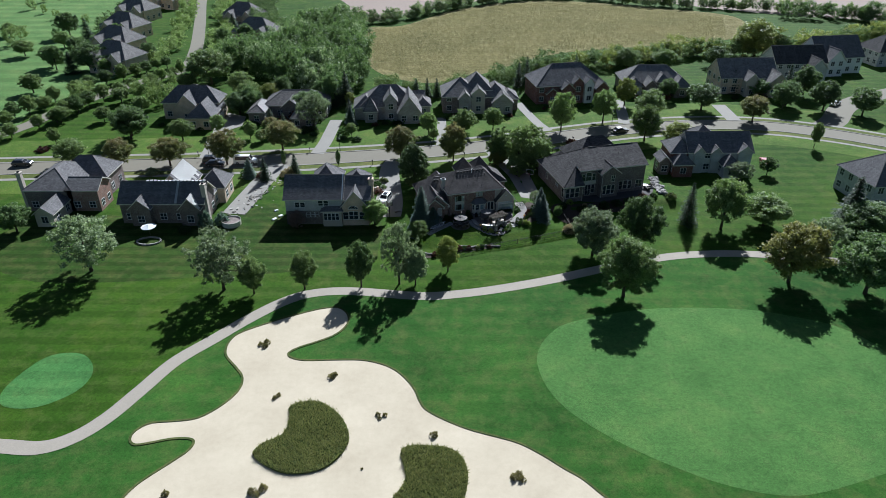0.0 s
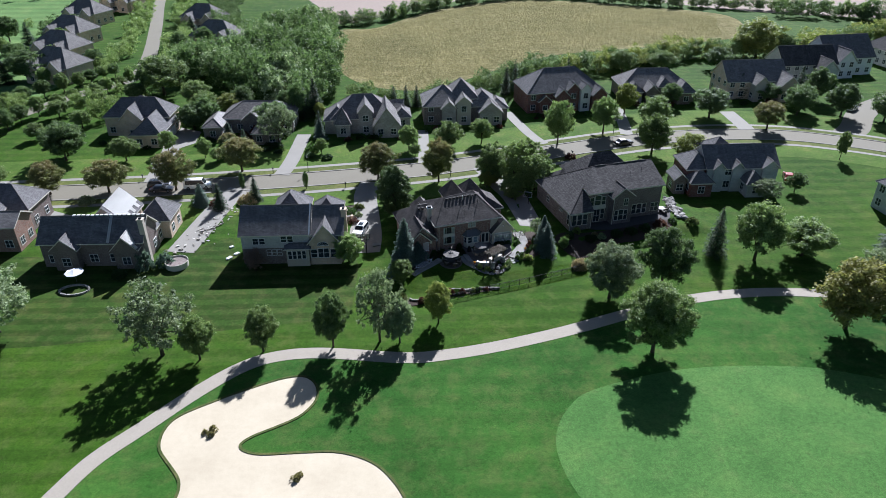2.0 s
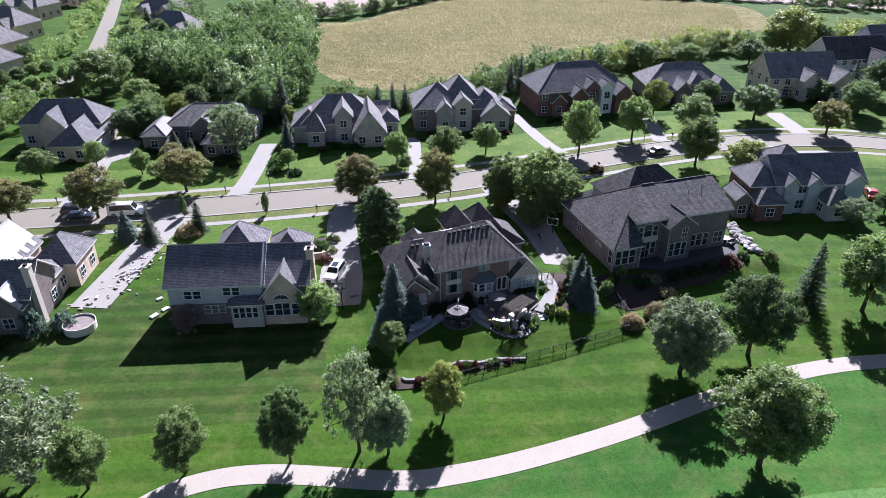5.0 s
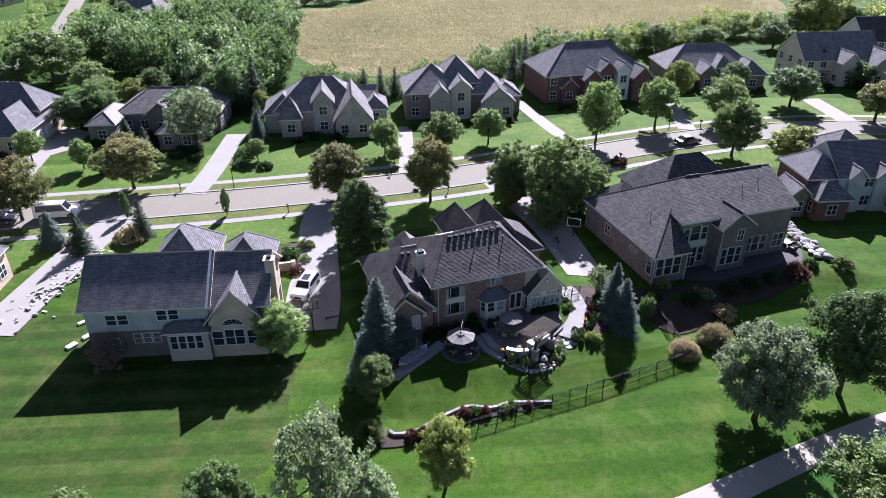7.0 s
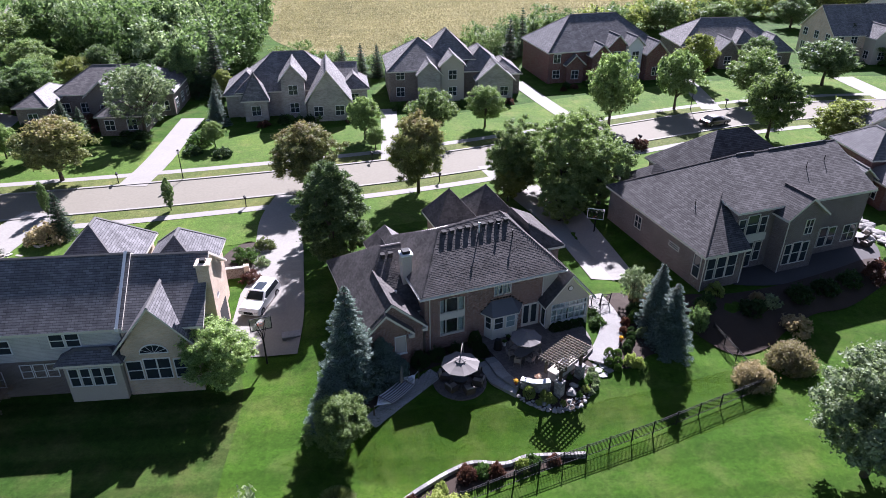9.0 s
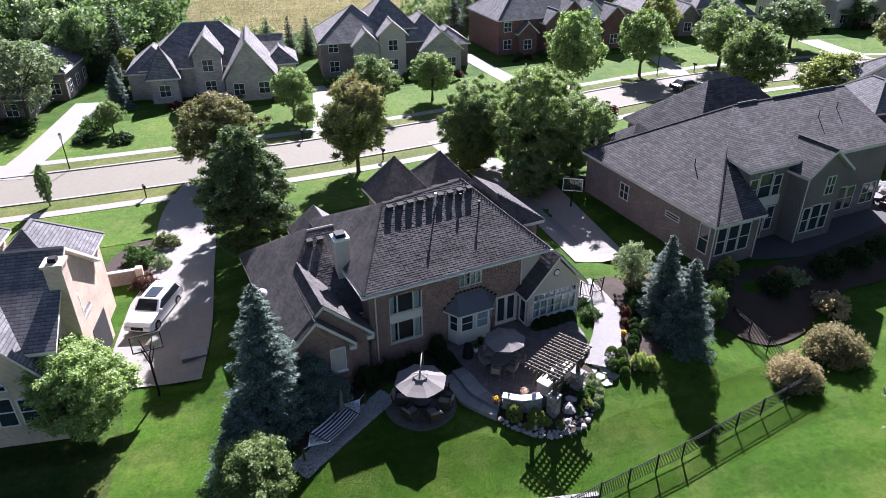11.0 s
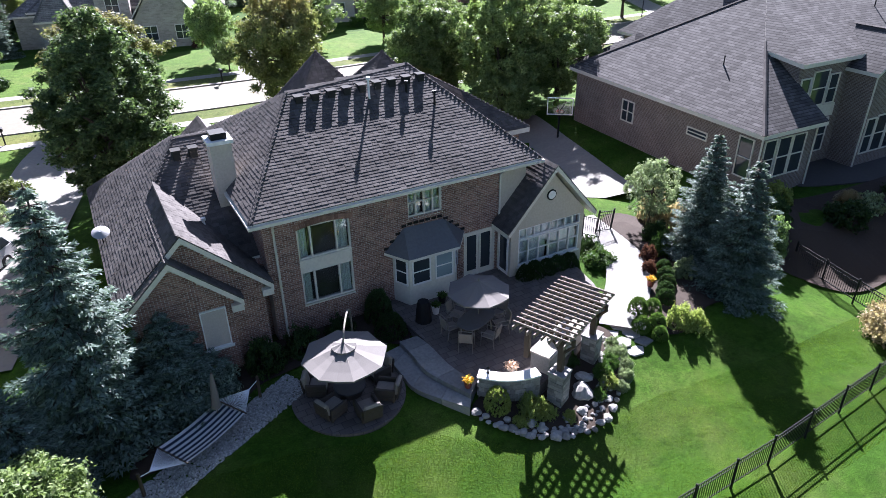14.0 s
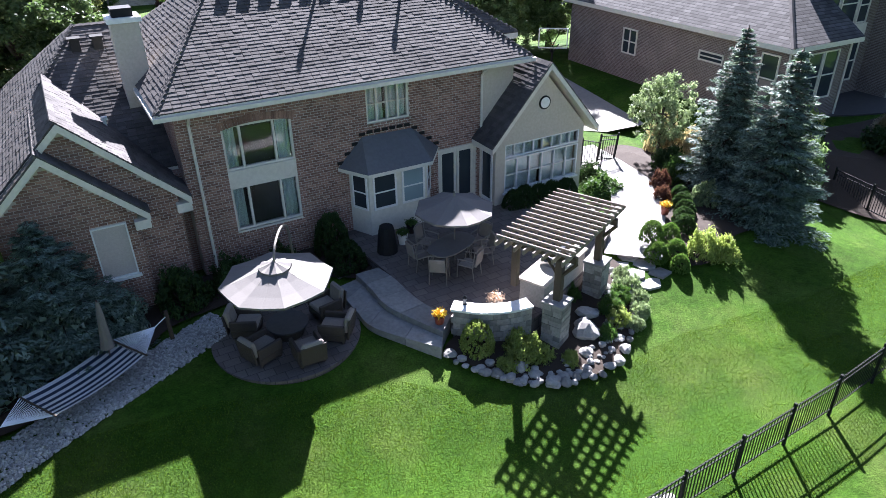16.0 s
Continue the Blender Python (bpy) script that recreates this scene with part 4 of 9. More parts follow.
def shingle_plane(parent, p0, p1, q1, q0, singles=0, seed=0, course=0.145, tabw=0.24, lift=0.010):
    """Courses of shingle tabs over a roof plane from eave p0-p1 to ridge q0-q1."""
    p0, p1, q0, q1 = (Vector(p) for p in (p0, p1, q0, q1))
    rng = random.Random(seed)
    e = (p1 - p0).normalized()
    n = e.cross(((q0 + q1) / 2 - (p0 + p1) / 2)).normalized()
    if n.z < 0:
        n = -n
    s = n.cross(e)
    if s.z < 0:
        s = -s
    hl, hr = (q0 - p0).dot(s), (q1 - p1).dot(s)
    top = max(hl, hr)
    boxes, made = [], 0
    me = None
    if singles:
        bm = bmesh.new()
        for v in corners(Vector((0.004, 0, 0)), Vector((tabw - 0.008, 0, 0)), Vector((0, course + 0.03, -0.016)), Vector((0, 0, 0.039))):
            bm.verts.new(v)
        bm.verts.ensure_lookup_table()
        for q in ((0, 2, 3, 1), (4, 5, 7, 6), (0, 1, 5, 4), (1, 3, 7, 5), (3, 2, 6, 7), (2, 0, 4, 6)):
            bm.faces.new([bm.verts[i] for i in q])
        me = mesh_of("shingle", bm, SHINGLE_PIECE)
    frame_m = Matrix((e, s, n)).transposed().to_4x4()
    k = 0
    while k * course < top - 0.02:
        d = k * course
        lo = (q0 - p0).dot(e) * min(1, d / hl) if hl > 0 else 0
        hi = (p1 - p0).length + (q1 - p1).dot(e) * min(1, d / hr)
        if hl < top and d > hl:
            lo = (q0 - p0).dot(e) + (d - hl) / (top - hl) * ((q1 - q0).dot(e))
        if hr < top and d > hr:
            hi = (q1 - p0).dot(e) - (d - hr) / (top - hr) * ((q1 - q0).dot(e))
        x = lo - (k % 3) * tabw / 3
        while x < hi:
            w = tabw
            a, b = max(x, lo), min(x + w, hi)
            if b - a > 0.03:
                o = p0 + e * a + s * d + n * (lift)
                if made < singles and b - a > w - 0.01 and rng.random() < 0.4:
                    m = Matrix.Translation(o) @ frame_m
                    share("shingle", me, parent, m)
                    made += 1
                else:
                    boxes.append(corners(o, e * (b - a - 0.008), s * (course + 0.03) - n * 0.016, n * rng.choice((0.036, 0.040, 0.044))))
            x += w
        k += 1
    join_boxes("shingles", boxes, SHINGLE_PIECE, parent, "stuff")


def roof_solid(name, parent, pts, faces, mat=None, drop=0.22):
    """A closed roof body: given top faces, extruded down to a fascia and soffit."""
    bm = bmesh.new()
    vs = [bm.verts.new(p) for p in pts]
    low = [bm.verts.new((p[0], p[1], p[2] - drop)) for p in pts]
    edges = {}
    for f in faces:
        bm.faces.new([vs[i] for i in f])
        bm.faces.new([low[i] for i in reversed(f)]).material_index = 1
        for a, b in zip(f, f[1:] + f[:1]):
            key = (min(a, b), max(a, b))
            edges[key] = edges.get(key, 0) + 1
    for (a, b), c in edges.items():
        if c == 1:
            bm.faces.new((vs[a], vs[b], low[b], low[a])).material_index = 1
    bmesh.ops.recalc_face_normals(bm, faces=bm.faces)
    return part(name, bm, [mat or SHINGLE, TRIM], parent)


def ridge_cap(parent, a, b, r=0.11):
    """Overlapping cap shingles along a ridge or hip."""
    a, b = Vector(a), Vector(b)
    d = (b - a).normalized()
    side = d.cross(Vector((0, 0, 1))).normalized()
    up = side.cross(d)
    bm = bmesh.new()
    n = max(2, int((b - a).length / 0.22))
    for i in range(n):
        p = a + (b - a) * i / n
        q = p + d * 0.26
        rows = [[bm.verts.new(z + side * r * c + up * (0.05 + h - 0.05 * abs(c))) for c in (-1, 0, 1)] for z, h in ((p, 0.0), (q, 0.018))]
        rows2 = [[bm.verts.new(v.co - up * 0.02) for v in row] for row in rows]
        for t in (0, 1):
            bm.faces.new((rows[0][t], rows[0][t + 1], rows[1][t + 1], rows[1][t]))
            bm.faces.new((rows2[0][t], rows2[0][t + 1], rows[0][t + 1], rows[0][t]))
            bm.faces.new((rows[1][t], rows[1][t + 1], rows2[1][t + 1], rows2[1][t]))
    ob = part("ridge_cap", bm, SHINGLE_PIECE, parent)
    ob["kind"] = "stuff"
    return ob


def brick_wall(parent, a, b, z0, z1, holes=(), singles=0, seed=1, top=None):
    """Single bricks with recessed joints on a wall from a to b (outside on the right-hand side). holes: (s0, s1, z0, z1). top(s): the gable's height."""
    a, b = Vector((*a, 0)), Vector((*b, 0))
    e = (b - a).normalized()
    n = Vector((e.y, -e.x, 0))
    rng = random.Random(seed)
    L, H, J = 0.20, 0.064, 0.017
    length = (b - a).length
    bm = bmesh.new()
    for v in corners(Vector((0, -0.012, 0)), Vector((L, 0, 0)), Vector((0, 0.03, 0)), Vector((0, 0, H))):
        bm.verts.new(v)
    bm.verts.ensure_lookup_table()
    for q in ((0, 2, 3, 1), (4, 5, 7, 6), (0, 1, 5, 4), (1, 3, 7, 5), (3, 2, 6, 7), (2, 0, 4, 6)):
        bm.faces.new([bm.verts[i] for i in q])
    me = mesh_of("brick", bm, BRICK_PIECE)
    fm = Matrix((e, -n, Vector((0, 0, 1)))).transposed().to_4x4()
    boxes, made, k, z = [], 0, 0, z0
    while z + H < z1:
        s = -(k % 2) * (L + J) / 2
        while s < length:
            s0, s1 = max(0.0, s), min(length, s + L)
            mid = (s0 + s1) / 2
            blocked = any(h[0] < s1 and h[1] > s0 and h[2] < z + H and h[3] > z for h in holes)
            if blocked:
                for h in holes:
                    if h[2] < z + H and h[3] > z:
                        if s0 < h[0] < s1:
                            s1 = h[0]
                        elif s0 < h[1] < s1:
                            s0 = h[1]
                blocked = any(h[0] < s1 - 1e-6 and h[1] > s0 + 1e-6 and h[2] < z + H and h[3] > z for h in holes)
            if top and z + H > top(mid):
                blocked = True
            if not blocked and s1 - s0 > 0.03:
                o = a + e * s0 + Vector((0, 0, z))
                if made < singles and s1 - s0 > L - 0.001:
                    share("brick", me, parent, Matrix.Translation(o) @ fm)
                    made += 1
                else:
                    boxes.append(corners(o + n * (0.010 + 0.004 * rng.random()), e * (s1 - s0), -n * 0.03, Vector((0, 0, H))))
            s += L + J
        z += H + J
        k += 1
    join_boxes("bricks", boxes, BRICK_PIECE, parent, "stuff")


def wall_block(name, parent, u0, v0, u1, v1, z0, z1, mat):
    bm = bmesh.new()
    box(bm, u0, v0, z0, u1, v1, z1)
    return part(name, bm, mat, parent)


EZ = 6.35
# walls of the main block, in pieces round the rear openings; the rear wall lies at v = 0
BIGWIN = (1.18, 3.28, 2.25, 5.62)
UPWIN = (5.72, 7.24, 4.86, 6.08)
DOORS = (8.28, 9.84, 1.32, 3.45)
core = wall_block("wall", main_house, 0.0, 0.32, 11.3, 9.3, 0.3, EZ - 0.05, MORTAR)
rear_bits = [(0, 1.18, 0.3, EZ), (1.18, 3.28, 0.3, 2.25), (1.18, 3.28, 5.62, EZ), (3.28, 5.72, 0.3, EZ), (5.72, 7.24, 0.3, 4.86), (5.72, 7.24, 6.08, EZ), (7.24, 8.28, 0.3, EZ), (8.28, 9.84, 0.3, 1.32), (8.28, 9.84, 3.45, EZ), (9.84, 11.3, 0.3, EZ)]
bm = bmesh.new()
for u0, u1, z0, z1 in rear_bits:
    box(bm, u0, 0.0, z0, u1, 0.30, min(z1, EZ - 0.06))
rear = part("wall", bm, MORTAR, main_house)
brick_wall(rear, (0, 0), (10.05, 0), 0.5, EZ - 0.1, [BIGWIN, UPWIN, DOORS, (4.95, 7.95, 0.3, 3.75)], 280)
left_wall = wall_block("wall", main_house, -0.02, 0.02, 0.0, 9.2, 3.5, EZ - 0.06, BRICK)
stucco = wall_block("wall", main_house, 10.05, -0.035, 11.32, 0.0, 3.5, EZ - 0.06, STUCCO)


def glazing(parent, u0, u1, z0, z1, v, cols, rows=1, mat=None, t=0.07, curtains=(), depth=0.1, sill=True):
    """A framed window standing in an opening: frame bars, panes, and curtains behind."""
    mat = mat or TRIM
    w = new("window")
    w.parent = parent
    bars = [(u0, u0 + t, z0, z1), (u1 - t, u1, z0, z1), (u0 + t, u1 - t, z1 - t, z1), (u0 + t, u1 - t, z0, z0 + t)]
    for c in cols:
        bars.append((c - t / 2, c + t / 2, z0 + t, z1 - t))
    fr = bmesh.new()
    for a, b, c, d in bars:
        box(fr, a, v - 0.02, c, b, v + depth, d)
    for i in range(1, rows):
        zz = z0 + (z1 - z0) * i / rows
        box(fr, u0 + t, v, zz - 0.02, u1 - t, v + depth - 0.02, zz + 0.02)
    part("frame", fr, mat, w)
    edges = [u0] + list(cols) + [u1]
    for a, b in zip(edges, edges[1:]):
        pb = bmesh.new()
        box(pb, a + t * 0.4, v + 0.045, z0 + t * 0.5, b - t * 0.4, v + 0.06, z1 - t * 0.5)
        part("pane", pb, PANE, w)
    for a, b in curtains:
        cb = bmesh.new()
        n = 9
        for i in range(n):
            x0, x1 = a + (b - a) * i / n, a + (b - a) * (i + 1) / n
            y0, y1 = v + 0.17 + 0.03 * (i % 2), v + 0.17 + 0.03 * ((i + 1) % 2)
            cb.faces.new([cb.verts.new(p) for p in ((x0, y0, z0), (x1, y1, z0), (x1, y1, z1), (x0, y0, z1))])
        part("curtain", cb, CURTAIN, w, "pale blue-white curtain")
    if sill:
        sb = bmesh.new()
        box(sb, u0 - 0.06, v - 0.07, z0 - 0.08, u1 + 0.06, v + 0.02, z0)
        part("sill", sb, mat, w)
    return w


a = Mat("clear_pane", 0.03, 0, 0.5)
a.color((0.9, 0.95, 0.95))
a.b.inputs["Transmission Weight"].default_value = 1.0
a.b.inputs["IOR"].default_value = 1.5
PANE = a.m
INTERIOR = mottled("interior_shade_tone", (0.05, 0.045, 0.04), (0.09, 0.08, 0.07), 0.9, 1.0, 6.0, 0)

# a thin board behind each rear opening; the room's shade is its dark colour
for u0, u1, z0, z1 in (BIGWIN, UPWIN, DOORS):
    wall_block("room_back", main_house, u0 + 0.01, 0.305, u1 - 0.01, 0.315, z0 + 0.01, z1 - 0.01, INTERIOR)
glazing(main_house, 1.18, 3.28, 4.22, 5.60, 0.06, [1.72, 2.72], curtains=[(1.22, 1.6), (2.82, 3.22)])
glazing(main_house, 1.18, 3.28, 2.25, 3.70, 0.06, [1.72, 2.72], curtains=[(1.22, 1.6), (2.82, 3.22)])
wall_block("window_band", main_house, 1.18, 0.03, 3.28, 0.2, 3.70, 4.22, TRIM)
# arched soldier course over the tall window, one brick at a time
bm = bmesh.new()
box(bm, -0.033, -0.035, 0, 0.033, 0.02, 0.23)
soldier = mesh_of("brick", bm, BRICK_PIECE)
for i in range(30):
    f = (i + 0.5) / 30 * 2 - 1
    share("brick", soldier, rear, pose(2.23 + f * 1.12, 0, 5.52 - 0.14 * f * f + 0.10, 0, 13 * f, 0))
glazing(main_house, 5.72, 7.24, 4.86, 6.08, 0.06, [6.1, 6.48, 6.86], 2, curtains=[(5.8, 6.4), (6.5, 7.2)])


def french_doors(parent, u0, u1, z0, z1, v):
    d = new("door")
    d.parent = parent
    fr = bmesh.new()
    t = 0.09
    mid = (u0 + u1) / 2
    box(fr, u0, v - 0.03, z0, u0 + t, v + 0.12, z1)
    box(fr, u1 - t, v - 0.03, z0, u1, v + 0.12, z1)
    box(fr, u0 + t, v - 0.03, z1 - t, u1 - t, v + 0.12, z1)
    box(fr, u0 + t, v - 0.03, z0, u1 - t, v + 0.12, z0 + 0.05)
    part("frame", fr, TRIM, d)
    for a, b in ((u0 + t, mid - 0.01), (mid + 0.01, u1 - t)):
        lf = bmesh.new()
        box(lf, a, v, z0 + 0.05, a + 0.10, v + 0.05, z1 - t)
        box(lf, b - 0.10, v, z0 + 0.05, b, v + 0.05, z1 - t)
        box(lf, a + 0.10, v, z1 - t - 0.10, b - 0.10, v + 0.05, z1 - t)
        box(lf, a + 0.10, v, z0 + 0.05, b - 0.10, v + 0.05, z0 + 0.22)
        leaf = part("leaf", lf, TRIM, d)
        pb = bmesh.new()
        box(pb, a + 0.09, v + 0.02, z0 + 0.2, b - 0.09, v + 0.035, z1 - t - 0.09)
        part("pane", pb, GLASS, leaf)
    return d


french_doors(main_house, 8.28, 9.84, 1.32, 3.45, 0.05)

PALE_GLASS = glass_mat("curtained_glass", (0.13, 0.17, 0.19))
# bay window: five-sided box with a hipped metal roof
bm = bmesh.new()
BAY = [(4.95, 0.0), (5.32, -0.75), (7.40, -0.75), (7.95, 0.0)]
lo = [bm.verts.new((u, v, 0.9)) for u, v in BAY]
hi = [bm.verts.new((u, v, 3.55)) for u, v in BAY]
for i in range(3):
    bm.faces.new((lo[i], lo[i + 1], hi[i + 1], hi[i]))
bm.faces.new(hi[::-1])
bm.faces.new((lo[3], lo[0], hi[0], hi[3]))
bay = part("bay", bm, TRIM, main_house, "cream panelled bay window")
roof_solid("bay_roof", main_house, [(4.6, -0.02, 3.62), (5.2, -1.05, 3.60), (7.5, -1.05, 3.60), (8.3, -0.02, 3.62), (5.5, -0.02, 4.5), (7.3, -0.02, 4.48)], [[0, 1, 4], [1, 2, 5, 4], [2, 3, 5]], DARKROOF, 0.12)
for (ua, va), (ub, vb), n in ((BAY[0], BAY[1], 1), (BAY[1], BAY[2], 2), (BAY[2], BAY[3], 1)):
    L = math.hypot(ub - ua, vb - va)
    ang = math.degrees(math.atan2(vb - va, ub - ua))
    for i in range(n):
        m = pose(ua, va, 0, 0, 0, ang)
        s0, s1 = L * i / n + 0.13, L * (i + 1) / n - 0.07
        w = new("window")
        w.parent = bay
        w.matrix_basis = m
        fr = bmesh.new()
        for q in ((s0, s0 + 0.06, 2.2, 3.42), (s1 - 0.06, s1, 2.2, 3.42), (s0 + 0.06, s1 - 0.06, 3.36, 3.42), (s0 + 0.06, s1 - 0.06, 2.2, 2.27), (s0 + 0.06, s1 - 0.06, 2.78, 2.82)):
            box(fr, q[0], -0.04, q[2], q[1], 0.02, q[3])
        part("frame", fr, WHITE, w)
        pb = bmesh.new()
        box(pb, s0 + 0.05, -0.015, 2.25, s1 - 0.05, -0.004, 3.38)
        part("pane", pb, PALE_GLASS if n == 2 and i == 1 else GLASS, w)
# sawtooth flashing bricks above the bay roof
bm = bmesh.new()
for i in range(14):
    f = i / 13
    u = 4.7 + 3.5 * f
    z = 3.75 + 0.85 * min(1, f / 0.24, (1 - f) / 0.28)
    box(bm, u - 0.1, -0.05, z - 0.03, u + 0.1, 0.0, z + 0.07)
part("flashing", bm, BLACK, main_house)["kind"] = "stuff"

# sunroom with a gable and a wide glazed front
SU0, SU1, SV = 10.05, 13.95, -0.95
for q in ((SU0, SV, 0.4, SU1, SV + 0.15, 1.72), (SU0, SV, 1.72, 10.45, SV + 0.15, 3.70), (13.75, SV, 1.72, SU1, SV + 0.15, 3.70), (10.45, SV, 3.52, 13.75, SV + 0.15, 3.70), (SU0, SV + 0.15, 0.4, SU0 + 0.15, 3.2, 3.70), (SU1 - 0.15, SV + 0.15, 0.4, SU1, 3.2, 3.70), (11.3, 3.05, 0.4, SU1 - 0.15, 3.2, 3.70)):
    part("wall", box(bmesh.new(), *q), STUCCO, main_house, "cream stucco sunroom wall")
bm = bmesh.new()
apex = 3.70 + (SU1 - SU0) / 2 * 1.12
g = [bm.verts.new(p) for p in ((SU0, SV, 3.70), (SU1, SV, 3.70), (12.0, SV, apex))]
g2 = [bm.verts.new((v.co.x, SV + 0.15, v.co.z)) for v in g]
bm.faces.new(g)
bm.faces.new(g2[::-1])
for i in range(3):
    bm.faces.new((g[i], g2[i], g2[(i + 1) % 3], g[(i + 1) % 3]))
bmesh.ops.recalc_face_normals(bm, faces=bm.faces)
part("gable_wall", bm, STUCCO, main_house, "cream stucco gable over the sunroom")
ov = 0.38
pts = [(SU0 - ov, SV - ov, 3.62), (SU1 + ov, SV - ov, 3.62), (12.0, SV - ov, 3.62 + (1.95 + ov) * 1.12), (SU0 - ov, 4.2, 3.62), (SU1 + ov, 4.2, 3.62), (12.0, 4.2, 3.62 + (1.95 + ov) * 1.12)]
sunroof = roof_solid("roof", main_house, pts, [[0, 2, 5, 3], [1, 4, 5, 2]], SHINGLE, 0.2)
shingle_plane(sunroof, pts[4], pts[1], pts[2], pts[5], 0, 5)
shingle_plane(sunroof, pts[0], pts[3], pts[5], pts[2], 0, 6)
glazing(main_house, 10.45, 13.75, 1.72, 2.98, SV + 0.03, [11.0, 11.55, 12.1, 12.65, 13.2], 2, WHITE, 0.06, curtains=[(10.5, 12.05), (12.12, 13.7)])
glazing(main_house, 10.45, 13.75, 3.02, 3.52, SV + 0.03, [10.86, 11.27, 11.68, 12.1, 12.51, 12.92, 13.33], 1, WHITE, 0.05, sill=False, curtains=[(10.5, 12.05), (12.12, 13.7)])
wall_block("room_back", main_house, 10.25, 1.0, 13.75, 1.05, 0.9, 3.6, CURTAIN)
wall_block("floor_slab", main_house, 10.2, SV + 0.16, 13.78, 3.04, 0.9, 1.3, INTERIOR)
# narrow glazed door in the side of the sunroom
bm = bmesh.new()
box(bm, SU0 - 0.03, SV + 0.16, 1.32, SU0 - 0.002, SV + 0.85, 3.4)
sd = part("door", bm, WHITE, main_house)
bm = bmesh.new()
box(bm, SU0 - 0.045, SV + 0.26, 1.5, SU0 - 0.032, SV + 0.75, 3.28)
part("pane", bm, GLASS, sd)
# round louvre in the gable
bm = bmesh.new()
tube(bm, [(12.05, SV - 0.04, 4.8), (12.05, SV + 0.0, 4.8)], 0.24, 0.24, 24)
lv = part("round_vent", bm, BLACK, main_house, "round vent with black rim")
bm = bmesh.new()
tube(bm, [(12.05, SV - 0.055, 4.8), (12.05, SV - 0.041, 4.8)], 0.19, 0.19, 24)
part("face", bm, WHITE, lv)

# main roof
RL, RR = (2.7, 4.45, 9.228), (8.35, 5.0, 9.550)
e0, e1, e2, e3 = (-0.47, -0.47, EZ), (11.77, -0.47, EZ), (11.77, 9.9, EZ), (-0.47, 9.9, EZ)
mroof = roof_solid("roof", main_house, [e0, e1, e2, e3, RL, RR], [[0, 1, 5], [0, 5, 4], [1, 2, 5], [2, 3, 4, 5], [3, 0, 4]], SHINGLE, 0.2)
shingle_plane(mroof, e0, e1, RR, RL, 290, 1)
shingle_plane(mroof, e3, e0, RL, RL, 0, 2)
shingle_plane(mroof, e1, e2, RR, RR, 0, 3)
for p, q in ((e0, RL), (e1, RR), (RL, RR)):
    ridge_cap(main_house, p, q)
bm = bmesh.new()
box(bm, -0.58, -0.58, EZ - 0.17, 11.88, -0.475, EZ - 0.05)
box(bm, -0.58, -0.475, EZ - 0.17, -0.475, 3.2, EZ - 0.05)
part("gutter", bm, TRIM, main_house)
for u, v in ((0.35, -0.05), (10.0, -0.06)):
    bm = bmesh.new()
    tube(bm, [(u, v - 0.35, EZ - 0.2), (u, v - 0.02, EZ - 0.5), (u, v - 0.02, 1.4), (u, v - 0.2, 1.2)], 0.045, 0.045, 6)
    part("downspout", bm, TRIM, main_house)

# roof over the right side, and the two front roofs
for q in ([(10.8, 3.1, 6.3), (13.7, 3.1, 6.3), (13.7, 9.5, 6.3), (10.8, 9.5, 6.3), (11.0, 4.9, 8.0), (11.0, 8.2, 8.0)],):
    ob = roof_solid("roof", main_house, q, [[0, 1, 4], [1, 2, 5, 4], [2, 3, 5], [3, 0, 4, 5]])
    shingle_plane(ob, q[0], q[1], q[4], q[4], 0, 9)
    shingle_plane(ob, q[1], q[2], q[5], q[4], 0, 10)
wall_block("wall", main_house, 11.3, 3.4, 13.3, 9.2, 0.3, 6.1, BRICK)
for u0, u1, v0, v1, z, ap, seed in ((4.55, 8.8, 9.7, 13.7, 6.3, (6.6, 12.0, 8.9), 20), (8.9, 12.6, 10.9, 15.0, 6.1, (10.75, 13.1, 8.2), 24)):
    q = [(u0, v0, z), (u1, v0, z), (u1, v1, z), (u0, v1, z), ap]
    ob = roof_solid("roof", main_house, q, [[0, 1, 4], [1, 2, 4], [2, 3, 4], [3, 0, 4]])
    for i in range(4):
        shingle_plane(ob, q[i], q[(i + 1) % 4], ap, ap, 0, seed + i)
    for i in (0, 1, 3):
        ridge_cap(main_house, q[i], ap)
    wall_block("wall", main_house, u0 + 0.4, 9.3, u1 - 0.4, v1 - 0.4, 0.3, z - 0.1, BRICK)

# left block and its rear gables
LZ0, LP = 4.35, 0.95      # eave height and pitch of the long left slope
LU, LG, LR = -2.8 - (6.64 - LZ0) / LP, 1.0 + (6.64 - LZ0) / 3.4 * 4.9, -2.8 + (7.75 - 6.64) / LP
q = [(LU, 1.0, LZ0), (0.0, 1.0, LZ0), (0.0, 11.0, LZ0), (LU, 11.0, LZ0), (LR, 5.9, 7.75), (0.0, 5.9, 7.75), (LR, 6.1, 7.75), (0.0, 6.1, 7.75)]
lroof = roof_solid("roof", main_house, q, [[0, 1, 5, 4], [4, 5, 7, 6], [6, 7, 2, 3], [3, 0, 4, 6]])
shingle_plane(lroof, q[0], q[1], q[5], q[4], 0, 30)
shingle_plane(lroof, q[3], (LU, -0.75, LZ0), (-2.8, -0.75, 6.64), (-2.8, 12.0 - LG, 6.64), 0, 31)
shingle_plane(lroof, (-2.8, 12.0 - LG, 6.64), (-2.8, LG, 6.64), q[4], q[6], 0, 32)
ridge_cap(main_house, q[4], q[5])
ridge_cap(main_house, (-2.8, LG, 6.64), q[4])
